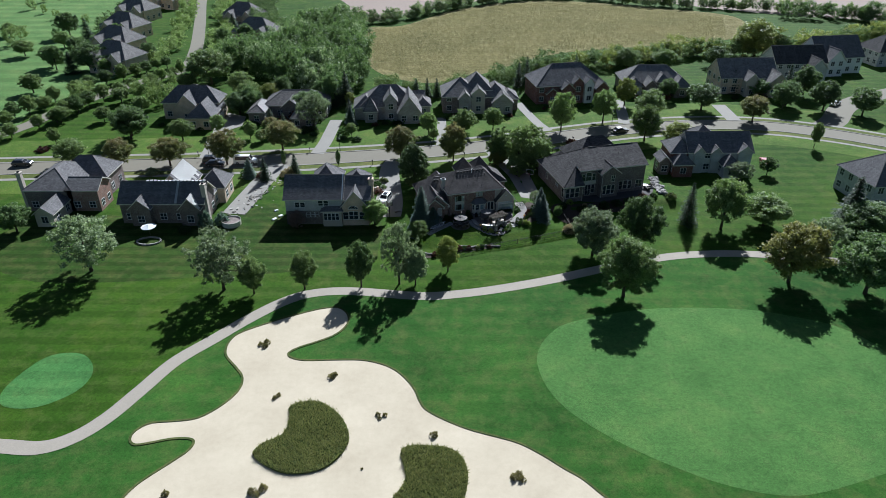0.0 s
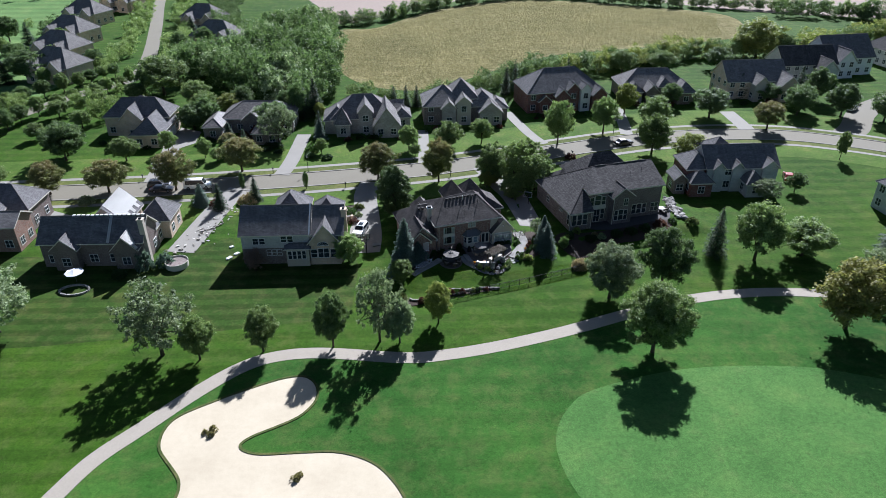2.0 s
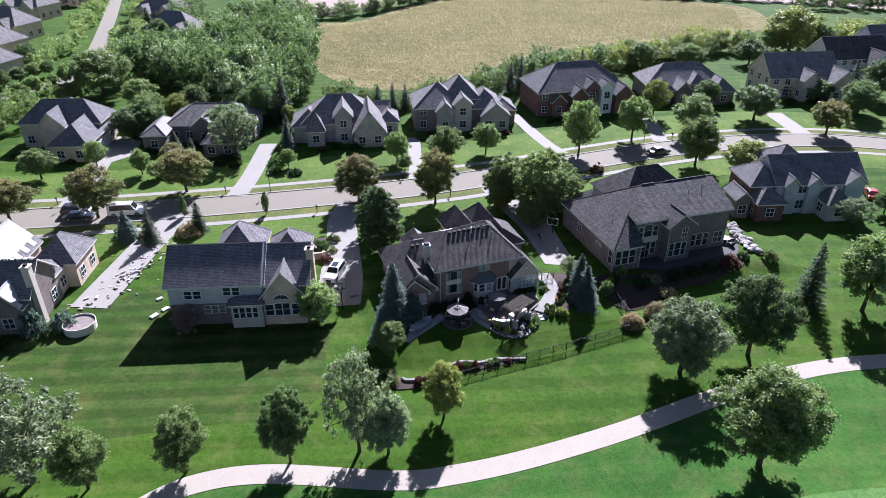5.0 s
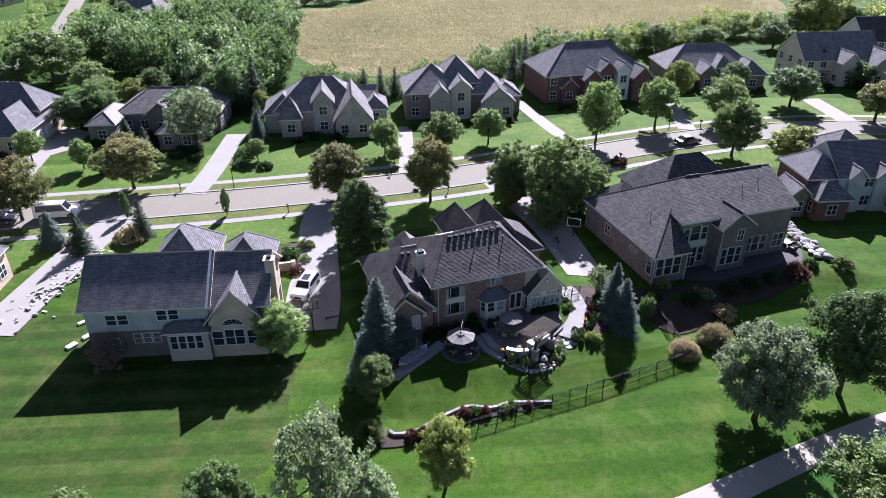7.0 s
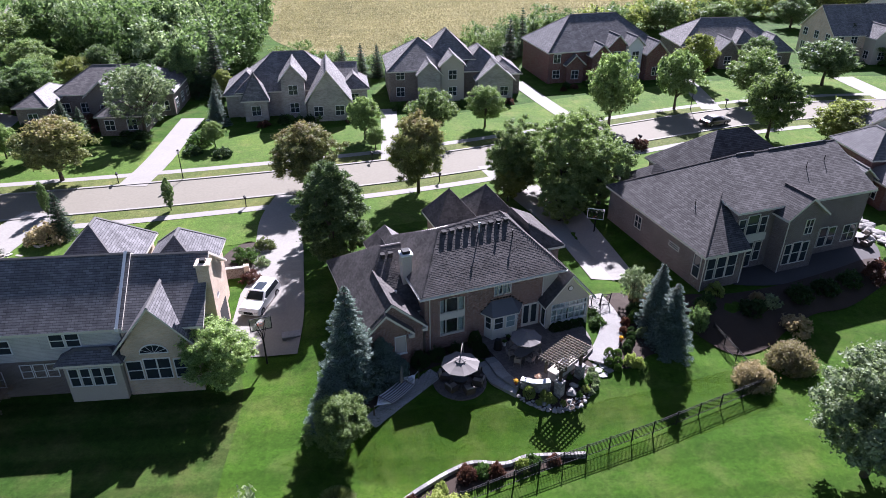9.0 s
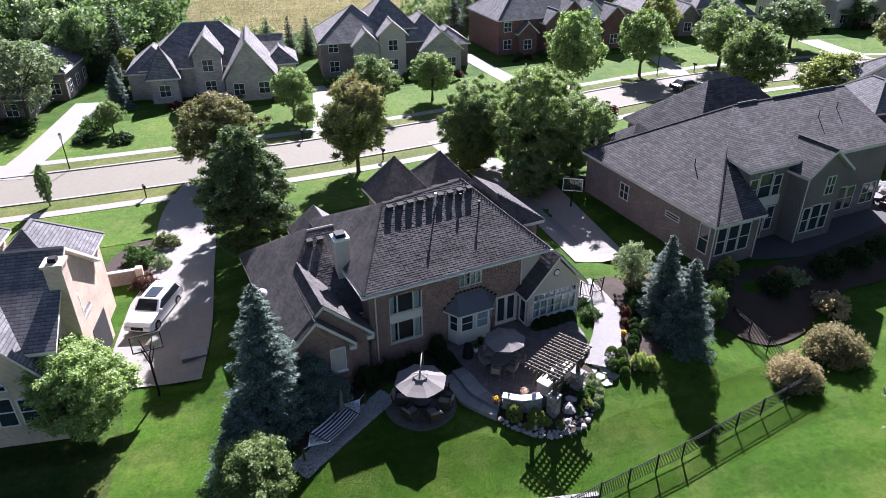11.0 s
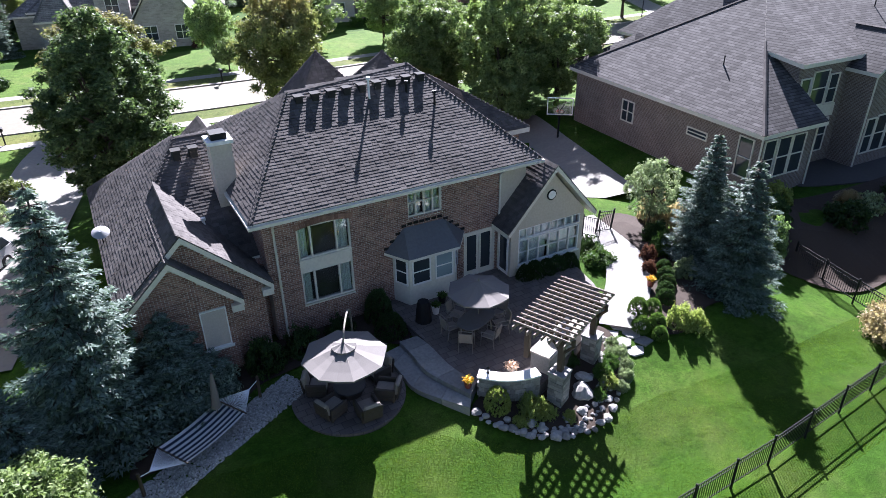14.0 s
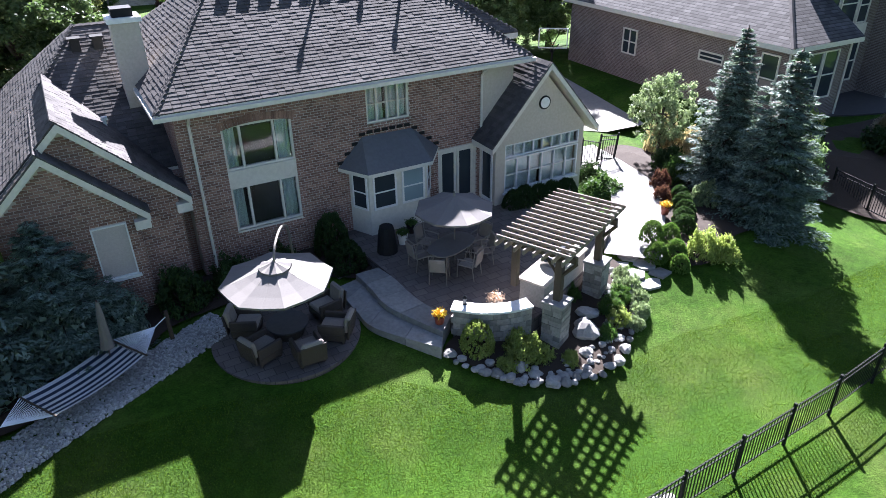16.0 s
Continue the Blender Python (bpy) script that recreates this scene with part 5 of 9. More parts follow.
wall_block("wall", main_house, -4.5, 0.6, -0.01, 10.9, 0.3, LZ0 - 0.1, BRICK)
q = [(-1.6, 8.0, 5.0), (2.0, 8.0, 5.0), (2.0, 12.0, 5.0), (-1.6, 12.0, 5.0), (0.2, 9.0, 6.9), (0.2, 11.0, 6.9)]
ob = roof_solid("roof", main_house, q, [[0, 1, 4], [1, 2, 5, 4], [2, 3, 5], [3, 0, 4, 5]])
shingle_plane(ob, q[3], q[0], q[4], q[5], 0, 33)


def rear_gable(uc, v, back, za, right, left, pitch, seed, wv):
    """A brick gable facing the garden under a steep roof; right and left: half widths of the eaves."""
    zr, zl = za - right * pitch, za - left * pitch
    q = [(uc, v, za), (uc + right, v, zr), (uc - left, v, zl), (uc, back, za), (uc + right, back, zr), (uc - left, back, zl)]
    ob = roof_solid("roof", main_house, q, [[0, 1, 4, 3], [0, 3, 5, 2]], SHINGLE, 0.22)
    if seed != 42:
        shingle_plane(ob, q[5], q[2], q[0], q[3], 0, seed)
    shingle_plane(ob, q[1], q[4], q[3], q[0], 0, seed + 1)
    bm = bmesh.new()
    r, l = right - 0.32, left - 0.35
    f = [bm.verts.new(p) for p in ((uc - l, wv, 0.4), (uc + r, wv, 0.4), (uc + r, wv, za - r * pitch - 0.2), (uc, wv, za - 0.22), (uc - l, wv, za - l * pitch - 0.2))]
    b = [bm.verts.new((p.co.x, wv + 1.6, p.co.z)) for p in f]
    bm.faces.new(f)
    for i in range(5):
        bm.faces.new((f[(i + 1) % 5], f[i], b[i], b[(i + 1) % 5]))
    bmesh.ops.recalc_face_normals(bm, faces=bm.faces)
    wall = part("wall", bm, MORTAR, main_house)
    brick_wall(wall, (uc - l, wv), (uc + r, wv), 0.5, za - 0.25, [(-2.75 - uc + l, -1.85 - uc + l, 2.2, 3.8)] if seed == 44 else [], 0, seed, lambda s: za - 0.26 - abs(s - l) * pitch)
    # cornice return at the foot of the rake
    bm = bmesh.new()
    box(bm, uc + right - 0.42, v + 0.02, zr - 0.42, uc + right - 0.02, v + 0.5, zr - 0.16)
    part("cornice", bm, TRIM, main_house)


rear_gable(-2.8, -0.75, LG, 6.64, 2.75, -2.8 - LU, LP, 42, -0.5)
rear_gable(-3.38, -1.15, 2.5, 6.02, 2.15, 1.75, LP, 44, -0.9)
glazing(main_house, -2.75, -1.85, 2.2, 3.78, -0.93, [], 1, WHITE, 0.04, curtains=[(-2.72, -1.88)])

# chimney
bm = bmesh.new()
box(bm, -0.78, 2.9, 3.0, 0.0, 3.7, 8.2)
chim = part("chimney", bm, STUCCO, main_house, "tall cream stucco chimney")
bm = bmesh.new()
box(bm, -0.86, 2.82, 8.2, 0.08, 3.78, 8.34)
part("cap", bm, WHITE, chim)
bm = bmesh.new()
box(bm, -0.68, 3.0, 8.34, -0.1, 3.6, 8.58)
part("flue", bm, BLACK, chim)
# roof vents along the ridge, and pipes
bm = bmesh.new()
box(bm, -0.14, -0.16, -0.1, 0.14, 0.16, 0.30)
box(bm, -0.19, -0.21, 0.30, 0.19, 0.21, 0.36)
ventmesh = mesh_of("roof_vent", bm, mottled("vent_metal", (0.022, 0.021, 0.02), (0.038, 0.036, 0.034), 0.95, 2.0, 10, 0.1))
for i in range(9):
    f = i / 8
    u = 3.05 + 5.45 * f
    v = 4.0 + 0.12 * f
    z = EZ + (v + 0.47) * (2.77 + 0.33 * f) / (4.92 + 0.5 * f)
    share("roof_vent", ventmesh, main_house, pose(u, v, z))
for u, v in ((-1.75, 5.1), (-1.1, 5.1)):
    share("roof_vent", ventmesh, main_house, pose(u, v, 7.19))
for u, v, h, mat in ((5.9, 3.6, 0.9, WHITE), (7.6, 3.6, 0.5, BLACK), (8.5, 2.8, 0.6, BLACK), (-1.6, 2.2, 0.5, WHITE)):
    z = EZ + (v + 0.47) * 0.565 if u > 0 else 5.2
    bm = bmesh.new()
    tube(bm, [(u, v, z - 0.1), (u, v, z + h)], 0.05, 0.05, 8)
    pp = part("vent_pipe", bm, mat, main_house)
    bm = bmesh.new()
    tube(bm, [(u, v, z + h), (u, v, z + h + 0.1)], 0.1, 0.09, 8)
    part("cap", bm, mat, pp)
# satellite dish on the left eave
dish = thing("satellite_dish", HM @ pose(-5.05, 4.6, 4.25), "grey satellite dish on a bent mast at the eave", "satellite dish")
bm = bmesh.new()
tube(bm, [(0.1, 0, -0.3), (0, 0, 0.1), (0, 0, 0.75)], 0.025, 0.025, 6)
part("mast", bm, BLACK, dish)
bm = bmesh.new()
bmesh.ops.create_cone(bm, segments=20, radius1=0.33, radius2=0.06, depth=0.09, cap_ends=True, matrix=pose(0, 0, 0.8, 25, 0, 0))
part("reflector", bm, mottled("dish_grey", (0.3, 0.3, 0.3), (0.38, 0.38, 0.38), 0.5), dish)


h4 = thing("house", pose(26.1, 131.9, 0, 0, 0, 14), "large brown brick house with wide grey shingle roof", "house")
for u0, v0, u1, v1, zt in ((0, 0, 4.4, 15.4, 5.0), (4.4, 1.9, 19.8, 9.0, 7.55), (4.4, 9.0, 19.8, 15.4, 5.0)):
    part("wall", box(bmesh.new(), u0, v0, -0.4, u1, v1, zt), BRICK_GREY, h4)
roof_solid("roof", h4, [(-0.4, -0.4, 5.0), (4.5, -0.4, 5.0), (4.5, 4.5, 8.18), (7.7, 7.7, 10.3), (-0.4, 15.8, 5.0), (20.2, 7.7, 10.4), (20.2, 15.8, 5.0)], [[0, 1, 2], [0, 2, 3, 4], [4, 3, 5, 6]], SHINGLE_GREY)
roof_solid("roof", h4, [(4.05, 1.5, 7.6), (20.2, 1.5, 7.6), (20.2, 7.7, 10.42), (7.7, 7.7, 10.32), (4.05, 4.1, 7.9)], [[0, 1, 2, 3], [0, 3, 4]], SHINGLE_GREY)
bm = bmesh.new()
bm.faces.new([bm.verts.new(p) for p in ((19.82, 1.9, 7.4), (19.82, 15.4, 5.0), (19.82, 7.7, 10.2))])
bmesh.ops.solidify(bm, geom=bm.faces[:], thickness=0.1)
part("gable_wall", bm, BRICK_GREY, h4)
for blk in ((8.7, 0.3, 12.7, 6, 6.9, 0.78, "gv"), (6.6, 9.5, 19.4, 18.5, 6.2, 0.85, "hip"), (2.8, 13.4, 8.2, 18.4, 4.4, 0.75, "hip")):
    part("wall", wall_mesh(*blk[:4], -0.4, *blk[4:]), BRICK_GREY, h4)
    part("roof", roof_mesh(*blk), [SHINGLE_GREY, TRIM], h4)
for u, v, z, w, hh, face, cols in ((0, 10.0, 2.75, 1.0, 1.25, "w", 2), (0, 4.2, 3.5, 1.4, 0.35, "w", 1), (0, 0.85, 2.35, 0.85, 2.1, "w", 1), (0.75, 0, 2.35, 0.8, 2.1, "s", 1), (1.85, 0, 2.35, 0.9, 2.1, "s", 1), (2.95, 0, 2.35, 0.9, 2.1, "s", 1), (5.1, 1.9, 5.0, 0.7, 1.6, "s", 1), (6.3, 1.9, 5.0, 1.2, 1.9, "s", 1), (7.5, 1.9, 5.0, 0.7, 1.6, "s", 1), (5.1, 1.9, 2.1, 0.7, 1.9, "s", 1), (6.3, 1.9, 1.55, 1.2, 2.5, "s", 2), (7.5, 1.9, 2.1, 0.7, 1.9, "s", 1), (9.5, 0.3, 2.1, 0.7, 2.0, "s", 1), (10.5, 0.3, 2.1, 0.9, 2.1, "s", 1), (11.5, 0.3, 2.1, 0.7, 2.0, "s", 1), (11.3, 0.3, 5.0, 0.8, 1.4, "s", 2), (14.2, 1.9, 2.1, 0.8, 1.9, "s", 1), (15.3, 1.9, 2.1, 0.9, 2.0, "s", 1), (16.4, 1.9, 2.1, 0.8, 1.9, "s", 1), (18.6, 1.9, 2.2, 1.5, 1.7, "s", 2), (19.8, 6, 2.2, 1.2, 1.5, "e", 2)):
    window_at(h4, u, v, z, w, hh, face, TRIM, cols, 2)
for u, v, z in ((2.6, 5.5, 6.6), (14.4, 5.0, 8.9), (17.0, 5.5, 9.1)):
    part("vent_pipe", tube(bmesh.new(), [(u, v, z), (u, v, z + 0.9)], 0.04, 0.04, 6), BLACK, h4)
part("trim_band", box(bmesh.new(), 4.5, 1.84, 4.15, 8.1, 1.9, 4.9), TRIM, h4)
for u in (0.02, 4.2, 8.8):
    part("downspout", tube(bmesh.new(), [(u, -0.05 if u < 8 else 0.25, 0.0), (u, -0.05 if u < 8 else 0.25, 4.9 if u < 8 else 6.7)], 0.05, 0.05, 6), TRIM, h4)
for a, b in (((7.7, 7.7, 10.32), (20.2, 7.7, 10.42)), ((-0.4, 15.8, 5.0), (7.7, 7.7, 10.3)), ((-0.4, -0.4, 5.0), (4.5, 4.5, 8.18)), ((10.7, -0.1, 8.8), (10.7, 3.6, 8.8))):
    ridge_cap(h4, a, b, 0.10)
part("ridge_vent", tube(bmesh.new(), [(8.2, 7.7, 10.38), (10.2, 7.7, 10.40)], 0.09, 0.09, 6), SHINGLE_CAP, h4)
part("ridge_vent", tube(bmesh.new(), [(12.0, 7.7, 10.40), (19.0, 7.7, 10.46)], 0.09, 0.09, 6), SHINGLE_CAP, h4)


# ---- trees ----
def leaf_triangles(name, p, along, nrm, s, wide, mat):
    """One triangle a leaf: at p, lying along a direction, facing nrm, of half length s."""
    n = len(p)
    a = along - nrm * np.sum(along * nrm, 1)[:, None]
    a /= np.linalg.norm(a, axis=1)[:, None] + 1e-9
    b = np.cross(nrm, a)
    v = np.stack([p - a * s - b * s * wide, p - a * s * 0.7 + b * s * wide, p + a * s * 1.25], 1).reshape(-1, 3)
    me = bpy.data.meshes.new(name)
    me.vertices.add(3 * n)
    me.vertices.foreach_set("co", v.ravel())
    me.loops.add(3 * n)
    me.loops.foreach_set("vertex_index", np.arange(3 * n))
    me.polygons.add(n)
    me.polygons.foreach_set("loop_start", np.arange(0, 3 * n, 3))
    me.update(calc_edges=True)
    me.validate()
    me.materials.append(mat)
    return me


def unit(v):
    return v / (np.linalg.norm(v, axis=1)[:, None] + 1e-9)


def leaf_mesh(name, centres, radii, per, size, rng, mat, up=0.3, loose=0.85, flat=0.9):
    """A crown: leaves lying on the outside of many clumps."""
    n = len(centres) * per
    c = np.repeat(np.asarray(centres), per, 0)
    r = np.repeat(np.asarray(radii), per)[:, None]
    d = unit(rng.normal(size=(n, 3)))
    ragged = 1 + 0.25 * np.sin(7 * d[:, :1] + 5 * c[:, 1:2] * 40) * np.cos(6 * d[:, 1:2] + 9 * d[:, 2:3])
    reach = np.where(rng.random((n, 1)) < 0.55, rng.uniform(0.4, 1.15, (n, 1)), np.clip(np.abs(rng.normal(0, 0.75, (n, 1))), 0, 1.45))
    p = c + d * r * ragged * reach * np.array([1, 1, flat])
    nn = unit(d * 0.9 + rng.normal(size=(n, 3)) * loose + np.array([0, 0, up]))
    return leaf_triangles(name, p, rng.normal(size=(n, 3)), nn, size * rng.uniform(0.6, 1.3, (n, 1)), 0.75, mat)


def round_tree(seed, clumps, per, size, spread=0.36, low=0.22, uneven=0.22, big=1.0, taper=0.18, mat=None):
    """A unit broadleaf tree (height 1): tapered trunk, limbs, and clumps with gaps between."""
    rng = np.random.default_rng(seed)
    ph = rng.uniform(0, 6.28, 6)
    centres, radii = [], []
    gap = 0.74 / math.sqrt(clumps) * big
    rz = (1 - low) / 2
    tries = 0
    while len(centres) < clumps:
        tries += 1
        d = rng.normal(size=3)
        d /= np.linalg.norm(d)
        az = math.atan2(d[1], d[0])
        env = 1 + uneven * (math.sin(2 * az + ph[0]) * 0.5 + math.sin(3 * az + 4 * d[2] + ph[1]) * 0.6 + math.sin(5 * az - 3 * d[2] + ph[2]) * 0.5)
        inner = rng.random() < 0.25
        k = rng.uniform(0.2, 0.6) if inner else rng.uniform(0.66, 0.96)
        tp = 1.0 - 0.12 * max(0.0, -d[2]) if d[2] < 0 else 1 - taper * d[2]
        q = np.array((d[0] * spread * env * k * tp, d[1] * spread * env * k * tp, low + rz + d[2] * rz * k * (0.8 + 0.2 * env) * 0.95))
        if tries < clumps * 12 and any(np.linalg.norm((q - w) * (0.36 / spread, 0.36 / spread, 1.0)) < gap for w in centres):
            continue
        centres.append(q)
        radii.append(gap * rng.uniform(0.72, 1.15) * (spread / 0.36) ** 0.5)
    crown = leaf_mesh("crown", centres, radii, per, size, rng, mat or LEAF, up=0.35)
    bm = bmesh.new()
    tube(bm, [(0, 0, -0.02), (0.004, 0.002, 0.12), (0.0, 0.006, 0.3), (0.006, 0, 0.62)], 0.024, 0.008, 8)
    for i in range(12):
        q = centres[int(rng.integers(len(centres)))]
        z0 = rng.uniform(0.16, 0.5)
        tube(bm, [(0, 0, z0), (q[0] * 0.5, q[1] * 0.5, (z0 + q[2]) / 2 + 0.02), q], 0.009, 0.002, 5, False)
    trunk = mesh_of("trunk", bm, BARK, True)
    return trunk, crown


def spruce_tree(seed, whorls, sprays, size, mat, width=0.2):
    """A unit spruce: whorls of boughs, each a flat fan of needle sprays with upturned tips."""
    rng = np.random.default_rng(seed)
    P, A, N = [], [], []
    bm = bmesh.new()
    tube(bm, [(0, 0, -0.02), (0, 0, 0.5), (0, 0, 0.98)], 0.018, 0.002, 7)
    for i in range(whorls):
        f = (i + rng.uniform(0, 0.6)) / whorls
        z = 0.04 + 0.93 * f
        reach = width * (1 - f) ** 0.8 * rng.uniform(0.88, 1.08) + 0.012
        n = max(5, int(9 * (1 - f) + 5))
        for k in range(n):
            az = 6.2832 * (k + rng.uniform(-0.35, 0.35)) / n + i * 1.3
            rr = reach * rng.uniform(0.62, 1.18)
            out = np.array((math.cos(az), math.sin(az), 0.0))
            side = np.array((-out[1], out[0], 0.0))
            droop = rng.uniform(0.12, 0.34) * (1 - 0.6 * f) - 0.25 * f
            tube(bm, [(0, 0, z + 0.015), tuple(out * rr * 0.9 + (0, 0, z - rr * droop))], 0.0032, 0.001, 3, False)
            m = max(6, int(sprays * (0.25 + rr / width)))
            t = rng.uniform(0.18, 1.0, m) ** 0.8
            lat = rng.uniform(-1, 1, m)
            half = rr * (0.10 + 0.36 * t * (1.12 - t))
            zz = z - rr * droop * t + rr * 0.16 * np.clip(t - 0.65, 0, 1) + rng.normal(0, 0.003, m) - 0.05 * np.abs(lat) * half
            P.append(out * (rr * t)[:, None] + side * (lat * half)[:, None] + np.stack([np.zeros(m), np.zeros(m), zz], 1))
            A.append(out * (1.0 - 0.35 * np.abs(lat))[:, None] + side * (0.9 * lat)[:, None] + np.stack([np.zeros(m), np.zeros(m), 0.15 + rng.normal(0, 0.35, m)], 1))
            N.append(np.array((0, 0, 1.0)) + out * 0.35 + rng.normal(0, 0.5, (m, 3)))
    P, A, N = np.concatenate(P), np.concatenate(A), unit(np.concatenate(N))
    s = size * rng.uniform(0.6, 1.35, (len(P), 1))
    crown = leaf_triangles("crown", P, A, N, s, 0.42, mat)
    return mesh_of("trunk", bm, BARK, True), crown


PROTO = {
    "round": [round_tree(s, 150, 130, 0.0135, low=0.17, uneven=0.22) for s in (1, 2, 3, 4, 5)],
    "fine": [round_tree(s, 210, 230, 0.0098, low=0.12, uneven=0.2) for s in (11, 12, 13)],
    "slim": [round_tree(s, 300, 240, 0.0066, 0.25, 0.05, 0.12, 0.9, 0.4) for s in (21, 22)],
    "ovoid": [round_tree(s, 430, 230, 0.0064, 0.25, 0.01, 0.10, 0.9, 0.42) for s in (24,)],
    "bushy": [round_tree(s, 330, 230, 0.0074, 0.36, 0.02, 0.2, 0.86) for s in (15, 16)],
    "loose": [round_tree(s, 190, 62, 0.0125, 0.38, 0.12, 0.26, 0.85) for s in (31, 32)],
    "spruce": [spruce_tree(s, 26, 34, 0.013, NEEDLE, 0.2) for s in (41, 42)],
    "spruce_fine": [spruce_tree(s, 36, 180, 0.0084, NEEDLE_BLUE, 0.24) for s in (51, 52, 53)],
}
tree_count = [0]


def tree(x, y, h, r, kind="round", mat=LEAF, label="green broadleaf tree on the lawn", group="street trees", z=None):
    """A tree of height h and crown radius r."""
    tree_count[0] += 1
    k = tree_count[0]
    trunk, crown = PROTO[kind][k % len(PROTO[kind])]
    base_r = {"round": 0.36, "fine": 0.36, "slim": 0.25, "ovoid": 0.25, "bushy": 0.36, "loose": 0.42, "spruce": 0.21, "spruce_fine": 0.25}[kind]
    sx = r / base_r
    zz = ground_z(x, y) if z is None else z
    ob = thing("tree", Matrix.LocRotScale((x, y, zz), Euler((0, 0, k * 2.4)), (sx, sx, h)), label, "tree", group)
    share("trunk", trunk, ob, Matrix.Identity(4))
    c = share("crown", crown, ob, Matrix.Identity(4))
    c.material_slots[0].link = "OBJECT"
    c.material_slots[0].material = mat
    return ob


KINDS = {"o": ("round", LEAF, "green broadleaf tree standing on grass"), "d": ("round", LEAF_DARK, "dark green broadleaf tree standing on grass"), "y": ("round", LEAF_YELLOW, "yellow-green broadleaf tree standing on grass"), "s": ("loose", LEAF_SILVER, "pale silver-green loose-crowned tree"), "r": ("round", LEAF_AUTUMN, "street tree with reddish autumn top"), "c": ("spruce", NEEDLE, "dark green conifer standing on grass"), "O": ("fine", LEAF, "dense green broadleaf tree beside the street"), "Y": ("fine", LEAF_YELLOW, "dense yellow-green tree beside the driveway"), "S": ("fine", LEAF_SILVER, "dense silver-green broadleaf tree by the cart path"), "D": ("fine", LEAF_DARK, "dense dark green broadleaf tree by the cart path"), "g": ("round", LEAF_GOLD, "golden-brown broadleaf tree turning with autumn"), "R": ("fine", LEAF_AUTUMN, "dense street tree with reddish autumn top")}


def plant(rows, group):
    for k, x, y, h, r in rows:
        kind, mat, label = KINDS[k]
        tree(x, y, h, r, kind, mat, label, group)


plant([("s", -64.8, 105.9, 11.7, 6.5), ("s", -38.6, 99.6, 12.4, 5.8), ("o", -33, 98.4, 7.5, 2.6), ("o", -24.4, 99.9, 7.7, 2.6), ("D", -14.5, 100.6, 9.5, 2.5), ("s", -7.8, 101.6, 13.2, 3.7), ("S", -4.9, 101.2, 7.6, 2.5), ("Y", 0.9, 105.9, 7.5, 2.3), ("O", 31.3, 97.6, 11.8, 4.8), ("S", 28.6, 111.7, 9.9, 4.4)], "golf course trees")
plant([("D", 37.9, 114.3, 11.6, 4.3), ("o", 57.1, 122.4, 11.4, 4.7), ("o", 66.3, 123.7, 7.1, 4.9), ("g", 62, 102.1, 12, 5.6), ("s", 73.5, 112.1, 7.9, 4.4), ("d", 73.7, 98.4, 11.3, 5.8), ("d", 84.7, 118.8, 7.6, 5.4), ("c", 50.8, 124.6, 9.6, 2.3)], "golf course trees")
plant([("o", -70.2, 172.8, 6, 3.4), ("r", -67.5, 155.4, 7.5, 4.3), ("r", -53.6, 155.9, 9.2, 4.1), ("r", -41.7, 165.6, 8.2, 4.5), ("d", -84.4, 173.5, 9.3, 4.9), ("d", -60.3, 194.1, 6.9, 4.4), ("s", -36.2, 182.1, 10.4, 5), ("R", -10.7, 160.1, 8.6, 4.2), ("o", -4, 177.2, 6.5, 2.5), ("R", 2.6, 158.1, 10, 3.6), ("r", 6.1, 180, 4, 2.2), ("Y", 12.9, 154.6, 4.0, 1.9), ("o", 32.8, 179.7, 11.4, 3.6), ("o", 46, 186.9, 9.8, 3.8)], "street trees")
plant([("o", 54.3, 172.7, 10.2, 4.2), ("o", 60, 189.2, 9.2, 4.7), ("d", 78, 198, 8.6, 5.1), ("y", 60.8, 165.6, 7.7, 4.2), ("r", 89.4, 187.8, 7.9, 4.2), ("d", 105.5, 202.4, 8.1, 4.3), ("d", 114.5, 197.5, 9.4, 4.7), ("c", 93.9, 215.9, 7.5, 3.1), ("y", 55.6, 201.8, 9, 3.4), ("d", 70.7, 208.7, 6.8, 3.2), ("d", 100.7, 212.1, 5.4, 3.9), ("c", 35.9, 208.1, 5.3, 2.3), ("o", -10, 189.7, 4.8, 2.7), ("c", -27.2, 190.5, 6.2, 1.7), ("d", -34.1, 200.7, 10.6, 2.6)], "street trees")
plant([("d", -125.7, 242.4, 10, 7), ("o", -132.8, 215.3, 6.4, 3.8), ("o", -160.8, 262.5, 6.4, 3.9), ("o", -152.1, 276, 6.6, 3.4), ("d", -159.4, 295.9, 10.4, 5), ("d", -85.3, 176.5, 8.8, 4.3), ("r", -79.5, 154.8, 7.4, 3.9), ("o", -77.9, 224.9, 12.2, 7.7), ("d", -38.7, 190.5, 8.4, 5.1), ("o", -64.2, 212.3, 8.2, 4.4), ("o", -184.8, 295.9, 5.8, 3.7), ("d", -109.8, 254.1, 7.3, 3.6), ("o", -92.2, 156.6, 6.7, 4), ("o", -103.1, 170.1, 4.7, 1.8), ("c", -41.9, 146.4, 6, 1.7), ("d", 115.3, 212.3, 9.9, 4.2)], "neighbourhood trees")
plant([("c", 111.2, 215.3, 10, 2.1), ("o", 97.5, 167.3, 7.3, 1.5), ("d", 124, 193, 8.5, 4.5), ("c", 83.8, 123.7, 11.4, 4.1), ("d", -86.9, 121.2, 6.2, 3.4)], "neighbourhood trees")

